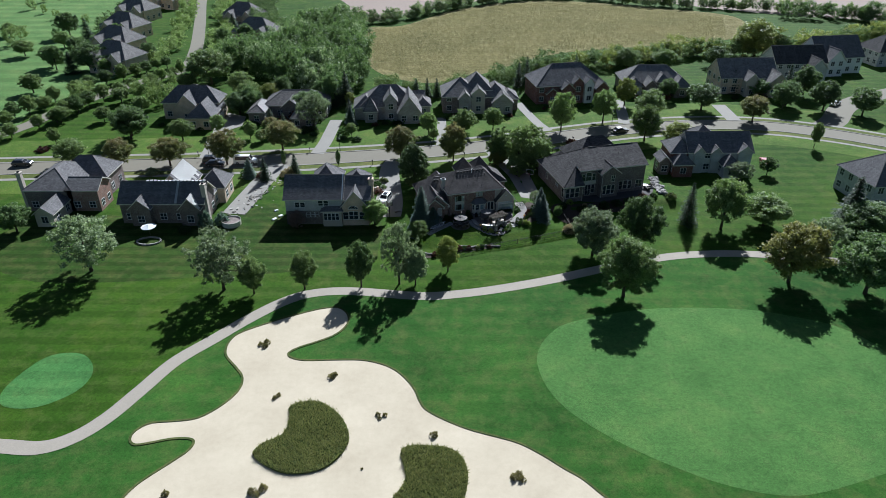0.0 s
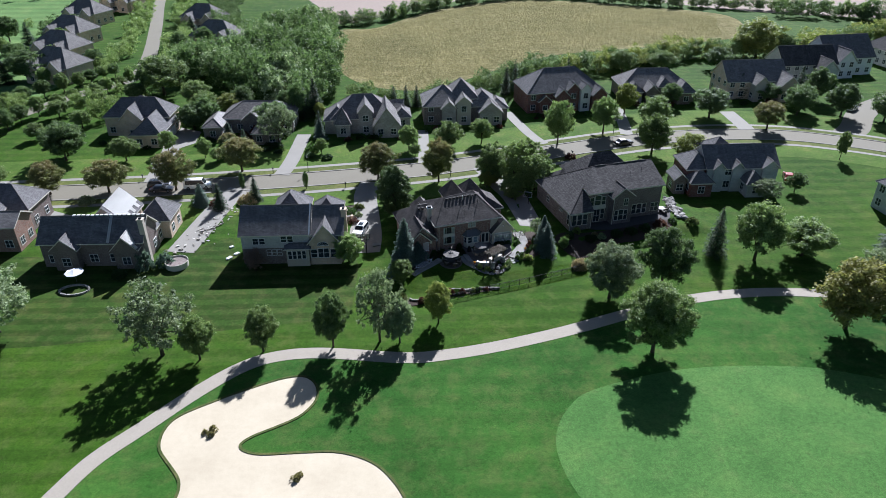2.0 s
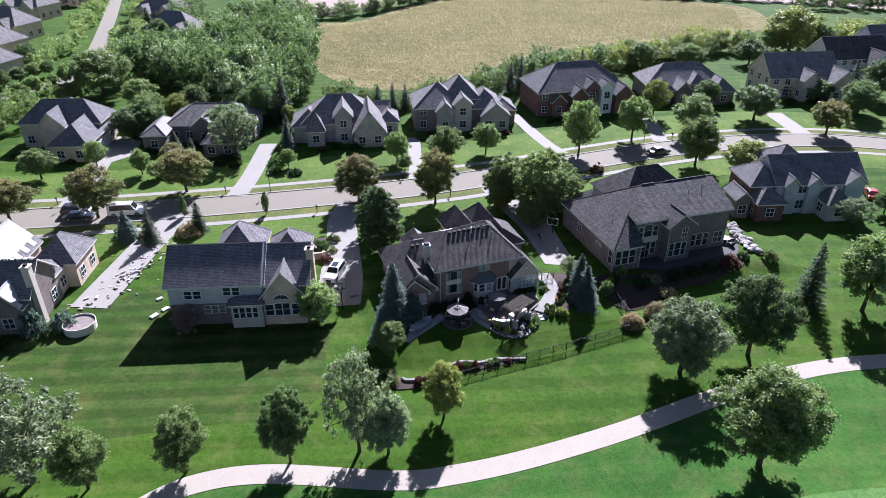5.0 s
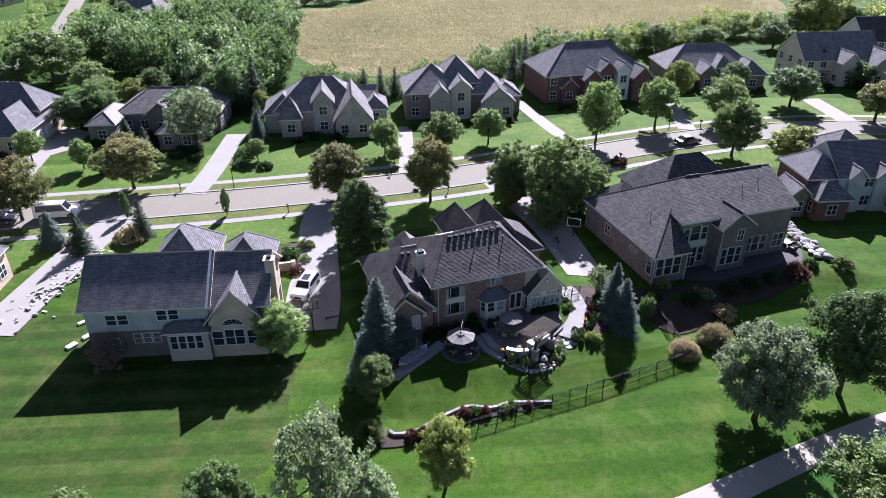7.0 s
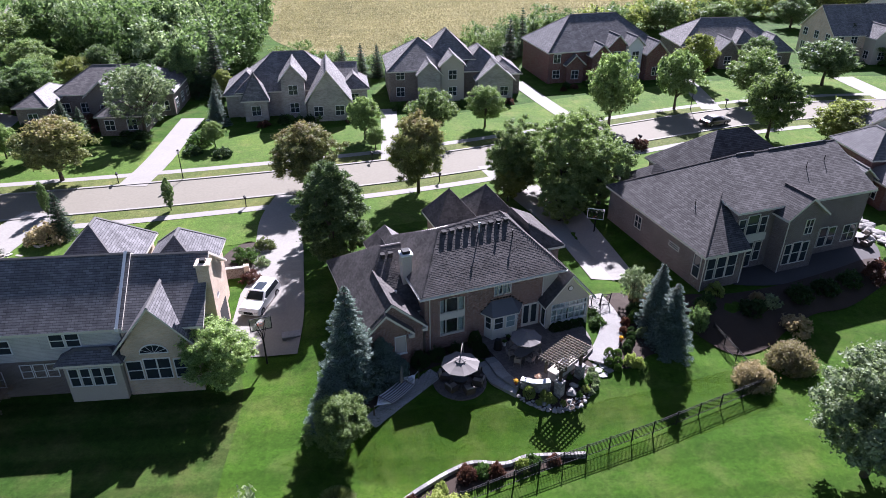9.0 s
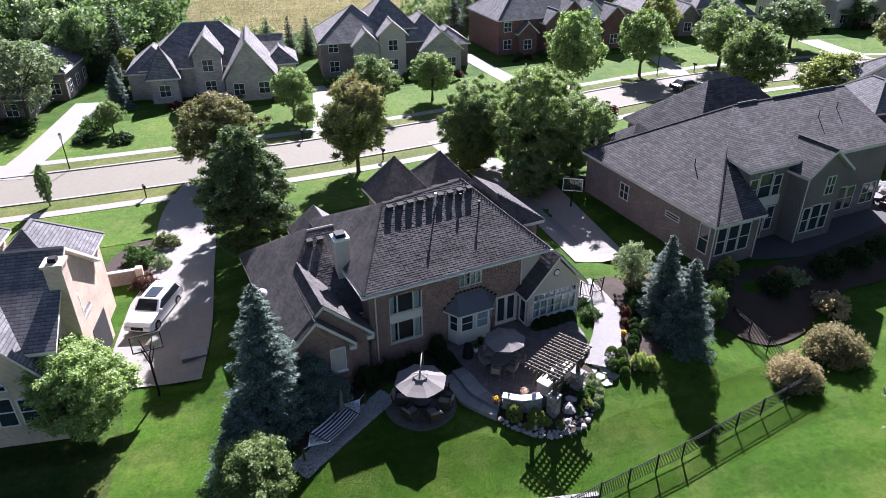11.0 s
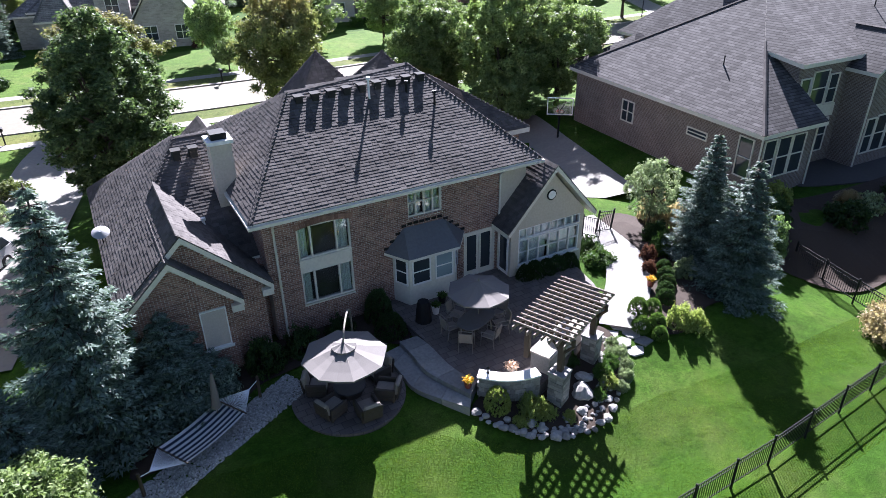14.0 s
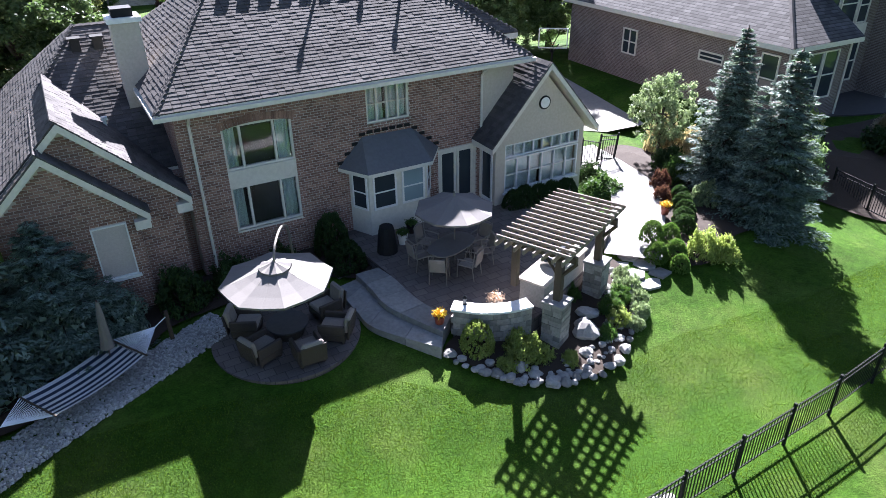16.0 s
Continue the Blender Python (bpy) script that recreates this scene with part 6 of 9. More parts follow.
# ---- patio and garden behind the main house ----
PAVER = brick_mat("dark_stamped_pavers", (0.105, 0.088, 0.080), (0.15, 0.128, 0.115), (0.06, 0.052, 0.048), 0.42, 0.30, 0.012, 0.75)
WHITE_WALK = mottled("bright_concrete", (0.42, 0.40, 0.375), (0.52, 0.50, 0.47), 0.9, 0.6, 6.0, 0.2)
SLAB = random_tint("grey_stone_slab", (0.19, 0.185, 0.175), (0.28, 0.272, 0.255), 0.85, 0.35, 0.4, 9.0)
PEBBLE = random_tint("river_gravel", (0.20, 0.195, 0.19), (0.46, 0.45, 0.43), 0.8, 0.35, 0.3, 20.0)
CANVAS = mottled("beige_canvas", (0.15, 0.136, 0.125), (0.19, 0.174, 0.16), 0.85, 1.5, 30.0, 0.1)
WOOD = mottled("stained_cedar", (0.055, 0.040, 0.028), (0.095, 0.070, 0.048), 0.75, 1.0, 25.0, 0.4)
# paler cedar for slats and rafters; sunlight on them is put into the colour
LIT_CEDAR = mottled("lit_cedar", (0.17, 0.14, 0.108), (0.27, 0.23, 0.18), 0.8, 1.0, 25.0, 0.4)
CUSHION = mottled("taupe_cushion", (0.22, 0.19, 0.165), (0.30, 0.265, 0.23), 0.9, 2.0, 30.0, 0.2)
WICKER = mottled("dark_wicker", (0.045, 0.035, 0.028), (0.085, 0.068, 0.055), 0.7, 3.0, 60.0, 0.6)
TABLEGREY = mottled("grey_table_top", (0.13, 0.122, 0.118), (0.18, 0.17, 0.165), 0.5, 1.0, 12.0, 0.05)
ALU = mottled("bronze_aluminium", (0.20, 0.18, 0.15), (0.28, 0.25, 0.21), 0.45, 2.0, 20.0, 0.05, 0.3)
ORANGE = random_tint("yellow_orange_petals", (0.75, 0.38, 0.02), (0.85, 0.62, 0.04), 0.6)
PINK = random_tint("peach_petals", (0.62, 0.42, 0.28), (0.75, 0.58, 0.42), 0.6)
TERRACOTTA = mottled("red_glazed_pot", (0.22, 0.05, 0.03), (0.30, 0.08, 0.05), 0.4, 2, 12, 0.1)
SHRUB_DARK = leaf_mat("clipped_boxwood", (0.018, 0.040, 0.013), (0.058, 0.100, 0.030))
SHRUB_LIME = leaf_mat("lime_shrub", (0.135, 0.178, 0.045), (0.35, 0.39, 0.115))
BALL_GREEN = leaf_mat("clipped_bright_shrub", (0.060, 0.115, 0.022), (0.165, 0.265, 0.055))
SHRUB_GREEN = leaf_mat("green_shrub", (0.036, 0.082, 0.018), (0.105, 0.170, 0.040))
GRASS_TAN = leaf_mat("tan_ornamental_grass", (0.25, 0.19, 0.105), (0.44, 0.36, 0.23))
GRASS_OLIVE = leaf_mat("olive_grass_mound", (0.17, 0.145, 0.075), (0.37, 0.31, 0.185))
GRASS_GREEN = leaf_mat("green_ornamental_grass", (0.09, 0.12, 0.035), (0.20, 0.22, 0.09))
RED_SHRUB = leaf_mat("red_brown_shrub", (0.06, 0.025, 0.020), (0.13, 0.06, 0.045))


def L(u, v, z=0.0, rz=0.0):
    return HM @ pose(u, v, z, 0, 0, rz)


def solid(outline, z0, z1, bm=None):
    """A flat-topped solid over an outline."""
    bm = bm or bmesh.new()
    a = [bm.verts.new((p[0], p[1], z1)) for p in outline]
    b = [bm.verts.new((p[0], p[1], z0)) for p in outline]
    f = bm.faces.new(a)
    n = len(a)
    for i in range(n):
        bm.faces.new((a[i], b[i], b[(i + 1) % n], a[(i + 1) % n]))
    bm.faces.new(b[::-1])
    bmesh.ops.recalc_face_normals(bm, faces=bm.faces)
    return bm


def loopxy(pts, per=5):
    return [(p.x, p.y) for p in spline(pts, per, True)]


# patio deck (dark pavers) and the lower round terrace
edge = [(p.x, p.y) for p in spline([(4.55, -0.02), (4.55, -1.4), (4.72, -3.2), (4.80, -4.9), (5.15, -6.2)], 6)]
deck = edge + [(6.0, -6.9), (7.0, -7.4), (7.6, -7.2), (9.6, -6.3), (11.0, -5.4), (12.3, -4.6), (12.9, -3.2), (13.2, -1.4), (13.2, -0.97), (10.07, -0.97), (10.07, -0.02)]
ob = part("patio", solid(deck, 0.3, PATIO_Z), PAVER)
ob.matrix_world = HM
tagged(ob, "dark paved upper patio behind the house", "patio", kind="structure")
circ = [(1.2 + 1.98 * math.cos(a), -4.15 + 2.02 * math.sin(a)) for a in np.linspace(0, 2 * math.pi, 48, endpoint=False)]
ob = part("terrace", solid(circ, 0.3, LAWN_Z + 0.05), PAVER)
ob.matrix_world = HM
tagged(ob, "round dark paved terrace under the large umbrella", "patio", kind="structure")
# the steps: curved slabs of stone
steps = thing("garden_steps", L(0, 0), "curved grey stone steps down to the round terrace", "steps")
inner = spline([(4.60, -2.75), (4.75, -3.6), (4.82, -4.9), (5.15, -6.2)], 9)
mid = spline([(3.84, -2.75), (3.90, -3.67), (3.95, -4.90), (4.66, -6.65)], 9)
outer = spline([(3.15, -2.9), (3.17, -4.30), (3.30, -5.37), (4.40, -7.02)], 9)
for (pa, pb, z0, z1, nsl) in ((inner, mid, 0.6, PATIO_Z + 0.012, 4), (mid, outer, 0.6, 1.13, 5)):
    n = len(pa) - 1
    for k in range(nsl):
        i0, i1 = round(n * k / nsl), round(n * (k + 1) / nsl)
        o = [pa[i] for i in range(i0, i1 + 1)] + [pb[i] for i in range(i1, i0 - 1, -1)]
        c = sum(o, Vector()) / len(o)
        o = [(p - c) * 0.985 + c for p in o]
        sl = part("slab", solid(o, z0, z1), SLAB, steps)
        bv = sl.data
# paving path on the east side: concrete walk and flagstones
walk_line = [(16.3, 2.2), (16.0, -0.5), (15.6, -2.2), (14.4, -3.7), (13.0, -5.0), (12.0, -6.0)]
c = spline(walk_line, 8)
bm = bmesh.new()
rows = []
for i, p in enumerate(c):
    d = (c[min(i + 1, len(c) - 1)] - c[max(i - 1, 0)]).normalized()
    nrm = Vector((-d.y, d.x, 0))
    w = 1.0 - 0.1 * i / len(c)
    rows.append([bm.verts.new((q.x, q.y, PATIO_Z - 0.06 - 0.15 * i / len(c))) for q in (p + nrm * w, p - nrm * w)])
for ra, rb in zip(rows, rows[1:]):
    bm.faces.new((ra[0], rb[0], rb[1], ra[1]))
bmesh.ops.solidify(bm, geom=bm.faces[:], thickness=0.25)
bmesh.ops.recalc_face_normals(bm, faces=bm.faces)
ob = part("garden_walk", bm, WHITE_WALK)
ob.matrix_world = HM
tagged(ob, "bright pale concrete garden walk", "path", kind="structure")
flag = thing("flagstone_path", L(0, 0), "irregular grey flagstones stepping down to the lawn", "path", kind="structure")
rng = random.Random(4)
for i in range(3):
    for j in range(2):
        cu, cv = 11.45 + 0.66 * j + 0.12 * i, -5.95 - 0.56 * i + 0.26 * j
        n = rng.randint(5, 7)
        angs = [6.2832 * (k + rng.uniform(-0.28, 0.28)) / n + 1.7 * i + j for k in range(n)]
        o = [(cu + rng.uniform(0.33, 0.46) * math.cos(q), cv + rng.uniform(0.27, 0.38) * math.sin(q)) for q in angs]
        gw = HM @ Vector((cu, cv, 0))
        gz = ground_z(gw.x, gw.y)
        part("flagstone", solid(o, gz - 0.3, gz + 0.022 + 0.012 * rng.random()), SLAB, flag)

# mulch beds and gravel strip
for nm, pts, z, mt, lb in (("mulch_bed", [(4.5, -7.0), (5.1, -7.8), (5.6, -8.4), (6.3, -8.85), (7.1, -9.2), (8.1, -9.2), (9.2, -8.85), (10.3, -8.1), (11.2, -6.9), (11.4, -5.6), (10.4, -5.2), (8, -6.6), (6.4, -7.2), (5.3, -6.5)], 1.02, MULCH, "dark mulch bed with boulders and shrubs"),
                            ("mulch_bed", [(13.3, -5.1), (14.6, -3.9), (15.9, -2.6), (16.9, -1.0), (17.3, 1.5), (19.5, 2.0), (21, -1), (20.5, -5), (18.8, -6.6), (16.2, -6.5), (14.4, -7.2), (13.2, -6.8)], 1.0, MULCH, "dark mulch bed under the spruces"),
                            ("mulch_bed", [(-0.2, -2.0), (0.8, -1.9), (3.0, -2.0), (4.3, -2.6), (4.6, -0.1), (-4.5, -0.4), (-5.0, -2.5), (-6.0, -4.5), (-4.6, -4.4), (-2.5, -3.2), (-1.5, -2.3)], 0.99, MULCH, "dark mulch bed along the house wall"),
                            ("mulch_bed", [(-9.5, -11.4), (-8.0, -11.6), (-6.0, -12.3), (-4.0, -11.6), (-0.7, -11.2), (1.5, -12.0), (3.0, -12.0), (6.4, -13.0), (3.5, -13.1), (0, -12.9), (-4, -13.2), (-7.0, -13.6), (-9.5, -13.0)], 0.0, MULCH, "raised mulch planting bed"),
                            # outer edge follows the house's shadow line; the mulch colour deepens that shade
                            ("mulch_bed", [(23.0, -0.7), (22.0, -4.0), (22.6, -6.8), (24.1, -8.3), (27.0, -8.2), (29.3, -7.3), (33.2, -6.5), (36.8, -6.7), (41.2, -5.9), (45.1, -4.7), (45.0, -2.0), (39.6, -2.3), (33.2, -2.6), (27.7, -2.1)], 0.0, MULCH, "dark mulch bed below the terrace next door")):
    lp = spline(pts, 5, True)
    bm = bmesh.new()
    es = []
    vs = [bm.verts.new((p.x, p.y, 0)) for p in lp]
    es = [bm.edges.new((vs[i], vs[(i + 1) % len(vs)])) for i in range(len(vs))]
    bmesh.ops.triangle_fill(bm, use_beauty=True, edges=es)
    bmesh.ops.subdivide_edges(bm, edges=[e for e in bm.edges if e.calc_length() > 0.8], cuts=1)
    for v in bm.verts:
        w = HM @ v.co
        v.co.z = ground_z(w.x, w.y) + 0.10
    bmesh.ops.recalc_face_normals(bm, faces=bm.faces)
    for f in bm.faces:
        if f.normal.z < 0:
            f.normal_flip()
    ob = part(nm, bm, mt)
    ob.matrix_world = HM
    tagged(ob, lb, "planting bed", kind="structure")


def pebbles(name, a, b, width, n, size, label, seed):
    """Many small stones scattered along a strip from a to b."""
    rs = np.random.default_rng(seed)
    boxes = []
    d = Vector((b[0] - a[0], b[1] - a[1], 0))
    e = d.normalized()
    nn = Vector((-e.y, e.x, 0))
    for i in range(n):
        p = Vector((*a, 0)) + d * rs.random() + nn * (rs.random() - 0.5) * width
        w = HM @ p
        s = size * rs.uniform(0.6, 1.4)
        m = pose(p.x, p.y, ground_z(w.x, w.y) + 0.03 + s * 0.2, rs.uniform(-30, 30), rs.uniform(-30, 30), rs.uniform(0, 180))
        q = [(-s * .7, -s * .5, -s * .35), (s * .7, -s * .6, -s * .35), (-s * .6, s * .6, -s * .35), (s * .6, s * .5, -s * .35), (-s * .4, -s * .35, s * .35), (s * .45, -s * .3, s * .35), (-s * .4, s * .3, s * .35), (s * .35, s * .35, s * .35)]
        boxes.append([tuple(m @ Vector(c)) for c in q])
    ob = join_boxes(name, boxes, PEBBLE, None, "stuff", label)
    ob.matrix_world = HM
    ob["category"] = "gravel"


pebbles("gravel_strip", (-6.2, -5.9), (-0.1, -2.6), 1.25, 5200, 0.055, "grey river gravel strip beside the lawn", 3)
pebbles("gravel_patch", (3.2, -1.6), (4.55, -0.9), 1.4, 900, 0.05, "pale gravel around the clipped shrub", 5)


def stone_block(w, d, h, seed, r=0.25):
    """A rounded boulder."""
    bm = bmesh.new()
    bmesh.ops.create_icosphere(bm, subdivisions=2, radius=1.0)
    rs = random.Random(seed)
    ph = [rs.uniform(0, 6.28) for _ in range(6)]
    for v in bm.verts:
        c = v.co.copy()
        k = 1 + r * (0.5 * math.sin(2.1 * c.x + ph[0]) + 0.5 * math.sin(2.6 * c.y + ph[1]) + 0.4 * math.sin(3.3 * c.z + ph[2]))
        k *= 1 + 0.06 * math.sin(9 * c.x + ph[3]) * math.sin(8 * c.y + ph[4])
        v.co = Vector((c.x * w * k, c.y * d * k, max(-0.5, c.z) * h * k))
    return bm


rs = random.Random(8)
rock_meshes = [mesh_of("boulder", stone_block(0.21, 0.17, 0.125, s, 0.4), STONE) for s in range(6)]


def boulder(u, v, s=1.0, z=None):
    w = HM @ Vector((u, v, 0))
    zz = (ground_z(w.x, w.y) + 0.09 + 0.05 * s) if z is None else z
    ob = new("boulder", rock_meshes[rs.randrange(6)])
    ob.matrix_basis = HM @ pose(u, v, zz, 0, 0, rs.uniform(0, 360)) @ Matrix.Diagonal((s, s * rs.uniform(0.8, 1.1), s * rs.uniform(0.8, 1.1), 1))
    tagged(ob, "rounded pale boulder edging the planting bed", "boulder", "boulders round the bed")


edge_line = spline([(4.55, -7.25), (5.1, -7.95), (5.7, -8.5), (6.4, -8.95), (7.2, -9.25), (8.1, -9.25), (9.2, -8.85), (10.2, -8.1), (10.9, -7.2), (11.2, -6.3)], 6)
for i in range(2, len(edge_line)):
    p = edge_line[i]
    if i < 22 or i % 2:
        boulder(p.x + rs.uniform(-.08, .08), p.y + rs.uniform(-.08, .08), rs.uniform(0.45, 1.0))
    if i > 22:
        boulder(p.x - 0.28 + rs.uniform(-.08, .08), p.y + 0.28 + rs.uniform(-.1, .1), rs.uniform(0.3, 0.65))
        if i % 4 == 0:
            boulder(p.x - 0.5 + rs.uniform(-.1, .1), p.y + 0.55 + rs.uniform(-.1, .1), rs.uniform(0.3, 0.6))
for u, v, s in ((4.6, -7.05, 0.9), (4.85, -7.35, 0.8), (5.4, -7.75, 0.8), (6.1, -8.2, 1.0), (6.3, -8.55, 0.9), (8.0, -8.55, 0.9), (8.55, -7.7, 1.3), (9.5, -7.9, 0.8), (9.7, -6.9, 0.7), (10.4, -6.2, 0.7)):
    boulder(u, v, s)

for u, v, q in ((8.5, -8.0, 1.9), (9.0, -7.45, 1.5)):
    boulder(u, v, q)
for k in range(46):
    p = edge_line[rs.randrange(20, len(edge_line))]
    q = rs.uniform(0.15, 1.25)
    boulder(p.x - 0.62 * q + rs.uniform(-.1, .1), p.y + 0.62 * q + rs.uniform(-.1, .1), rs.uniform(0.3, 0.75))
# stone seat wall: curved, with a smooth coping
seat = thing("seat_wall", L(0, 0), "curved pale stone seat wall with smooth coping", "garden wall")
arc = spline([(5.15, -6.3), (5.75, -6.85), (6.4, -7.15), (7.0, -7.25)], 8)
n = len(arc) - 1
def offset_arc(k):
    out = []
    for i, p in enumerate(arc):
        d = (arc[min(i + 1, n)] - arc[max(i - 1, 0)]).normalized()
        out.append(p + Vector((-d.y, d.x, 0)) * k)
    return out
for r in range(-3, 4):
    a_, b_ = offset_arc(0.17), offset_arc(-0.17)
    i = r % 2
    while i < n:
        j = min(n, i + 2)
        o = [a_[k] for k in range(i, j + 1)] + [b_[k] for k in range(j, i - 1, -1)]
        c = sum(o, Vector()) / len(o)
        o = [(p - c) * 0.97 + c for p in o]
        part("block", solid(o, 0.95 + 0.195 * r, 0.95 + 0.195 * r + 0.185), STONE, seat)
        i = j
a_, b_ = offset_arc(0.22), offset_arc(-0.22)
part("coping", solid(a_ + b_[::-1], 1.735, 1.80), WHITE, seat, "smooth pale stone coping")
# grill island
isl = thing("grill_island", L(7.25, -6.45, 0, 24), "pale stone outdoor grill island with counter", "outdoor kitchen")
part("body", box(bmesh.new(), 0, -0.75, 0.5, 2.5, 0, 2.02), STONE, isl)
part("counter", box(bmesh.new(), -0.06, -0.82, 2.02, 2.56, 0.06, 2.08, bevel=0.01), STUCCO, isl, "pale stone counter top")
bm = bmesh.new()
box(bm, 0.9, -0.65, 2.08, 1.7, -0.1, 2.22)
for i in range(8):
    a0, a1 = math.pi * i / 8, math.pi * (i + 1) / 8
    y0, z0, y1, z1 = -0.375 + 0.27 * math.cos(a0), 2.22 + 0.2 * math.sin(a0), -0.375 + 0.27 * math.cos(a1), 2.22 + 0.2 * math.sin(a1)
    bm.faces.new([bm.verts.new(p) for p in ((0.9, y0, z0), (1.7, y0, z0), (1.7, y1, z1), (0.9, y1, z1))])
part("grill", bm, mottled("steel", (0.35, 0.35, 0.36), (0.5, 0.5, 0.5), 0.3, 1, 9, 0.02, 0.9), isl, "steel grill with a rounded hood")

# pergola
PG = L(6.45, -6.55, 0, 25)     # x along its length, -y across
perg = thing("pergola", PG, "dark stained wooden pergola with open slats on stone piers", "pergola")
PLEN, PWID, PZ = 3.45, 1.9, 3.42
slat = mesh_of("slat", box(bmesh.new(), -0.022, -PWID - 0.12, 0, 0.022, 0.12, 0.075, bevel=0.005), LIT_CEDAR)
for i in range(14):
    share("slat", slat, perg, pose(0.02 + PLEN * i / 13, 0, PZ + 0.16))
raft = mesh_of("rafter", box(bmesh.new(), -0.22, -0.024, 0, PLEN + 0.22, 0.024, 0.15, bevel=0.006), LIT_CEDAR)
for i in range(8):
    share("rafter", raft, perg, pose(0, -PWID * i / 7, PZ))
beam = mesh_of("beam", box(bmesh.new(), -0.06, -PWID - 0.1, -0.2, 0.06, 0.1, 0, bevel=0.01), WOOD)
for x in (0.45, PLEN - 0.45):
    share("beam", beam, perg, pose(x, 0, PZ))
for x, y in ((0.45, -PWID + 0.35), (PLEN - 0.45, -PWID + 0.35)):
    part("post", box(bmesh.new(), x - 0.1, y - 0.1, 2.0, x + 0.1, y + 0.1, PZ - 0.2, bevel=0.01), WOOD, perg)
    for dx in (-0.45, 0.45):
        bm = bmesh.new()
        tube(bm, [(x, y, PZ - 0.75), (x, y - dx, PZ - 0.2)], 0.05, 0.05, 4)
        part("brace", bm, WOOD, perg)
    pier = new("pier")
    pier.parent = perg
    part("core", box(bmesh.new(), x - 0.24, y - 0.24, 0.2, x + 0.24, y + 0.24, 1.92), MORTAR, pier)
    part("cap", box(bmesh.new(), x - 0.32, y - 0.32, 1.92, x + 0.32, y + 0.32, 2.0, bevel=0.012), STONE, pier, "pale stone cap")
    for r in range(-4, 7):
        for side in range(4):
            m = pose(x, y, 0.86 + 0.152 * r, 0, 0, 90 * side)
            sp = 0.05 * ((r * 3 + side) % 4 - 1.5)
            for a0, a1 in ((-0.275, sp - 0.006), (sp + 0.006, 0.275)):
                part("block", box(bmesh.new(), a0, -0.275 - 0.012 * ((r + side) % 2), 0, a1, -0.235, 0.142, m), STONE, pier)
for x, y in ((0.45, -0.25), (PLEN - 0.45, -0.25)):
    part("post", box(bmesh.new(), x - 0.09, y - 0.09, 2.0 if x < 1 else PATIO_Z, x + 0.09, y + 0.09, PZ - 0.2, bevel=0.01), WOOD, perg)


# umbrellas
def canopy_mesh(r, rise, sides=8, valance=0.0, r_in=0.0):
    bm = bmesh.new()
    ring = [(r * math.cos(6.2832 * (i + 0.5) / sides), r * math.sin(6.2832 * (i + 0.5) / sides)) for i in range(sides)]
    lv = []
    for f in (1.0, 0.75, 0.5, 0.25, r_in / r if r_in else 0.02):
        z = rise * (1 - f) - 0.05 * math.sin(math.pi * f) * r * 0.6
        row = []
        for i, (x, y) in enumerate(ring):
            row.append(bm.verts.new((x * f, y * f, z)))
            x2, y2 = ring[(i + 1) % sides]
            row.append(bm.verts.new(((x + x2) / 2 * f, (y + y2) / 2 * f, z - 0.035 * f)))
        lv.append(row)
    m = len(lv[0])
    for a_, b_ in zip(lv, lv[1:]):
        for i in range(m):
            bm.faces.new((a_[i], a_[(i + 1) % m], b_[(i + 1) % m], b_[i]))
    bm.faces.new(lv[-1])
    low = [bm.verts.new(v.co - Vector((0, 0, 0.06))) for v in lv[0]]
    for i in range(m):
        bm.faces.new((lv[0][(i + 1) % m], lv[0][i], low[i], low[(i + 1) % m]))
    return bm


big = thing("cantilever_umbrella", L(1.05, -4.58, LAWN_Z + 0.05, 12), "large beige cantilever umbrella over lounge chairs", "umbrella")
bm = canopy_mesh(1.43, 0.46, 8)
bmesh.ops.translate(bm, verts=bm.verts, vec=(0, 0, 2.03))
can = part("canopy", bm, CANVAS, big)
bm = canopy_mesh(0.42, 0.13, 8)
bmesh.ops.translate(bm, verts=bm.verts, vec=(0, 0, 2.40))
part("vent", bm, CANVAS, can)
for i in range(8):
    a_ = 6.2832 * (i + 0.5) / 8
    bm = bmesh.new()
    tube(bm, [(1.34 * math.cos(a_), 1.34 * math.sin(a_), 1.99), (0.05 * math.cos(a_), 0.05 * math.sin(a_), 2.44)], 0.012, 0.012, 5)
    part("rib", bm, ALU, big)
bm = bmesh.new()
tube(bm, [(p.x, p.y, p.z) for p in spline([(0, 0, 2.38), (0.05, 0.06, 2.66), (0.3, 0.35, 2.86), (0.8, 0.95, 2.84), (1.25, 1.5, 2.4), (1.4, 1.7, 1.2), (1.4, 1.7, 0.0)], 5)], 0.03, 0.04, 8)
part("arm", bm, ALU, big)
part("base_plate", box(bmesh.new(), 1.0, 1.3, -0.05, 1.8, 2.1, 0.1, bevel=0.02), BLACK, big)

small_u = thing("patio_umbrella", L(6.85, -3.55, PATIO_Z, 10), "beige octagonal umbrella over the dining table", "umbrella")
bm = canopy_mesh(1.22, 0.42, 8)
bmesh.ops.translate(bm, verts=bm.verts, vec=(0, 0, 1.80))
part("canopy", bm, CANVAS, small_u)
part("pole", tube(bmesh.new(), [(0, 0, 0), (0, 0, 2.25)], 0.025, 0.025, 8), ALU, small_u)
part("finial", tube(bmesh.new(), [(0, 0, 2.21), (0, 0, 2.27), (0, 0, 2.35)], 0.05, 0.01, 8), ALU, small_u)

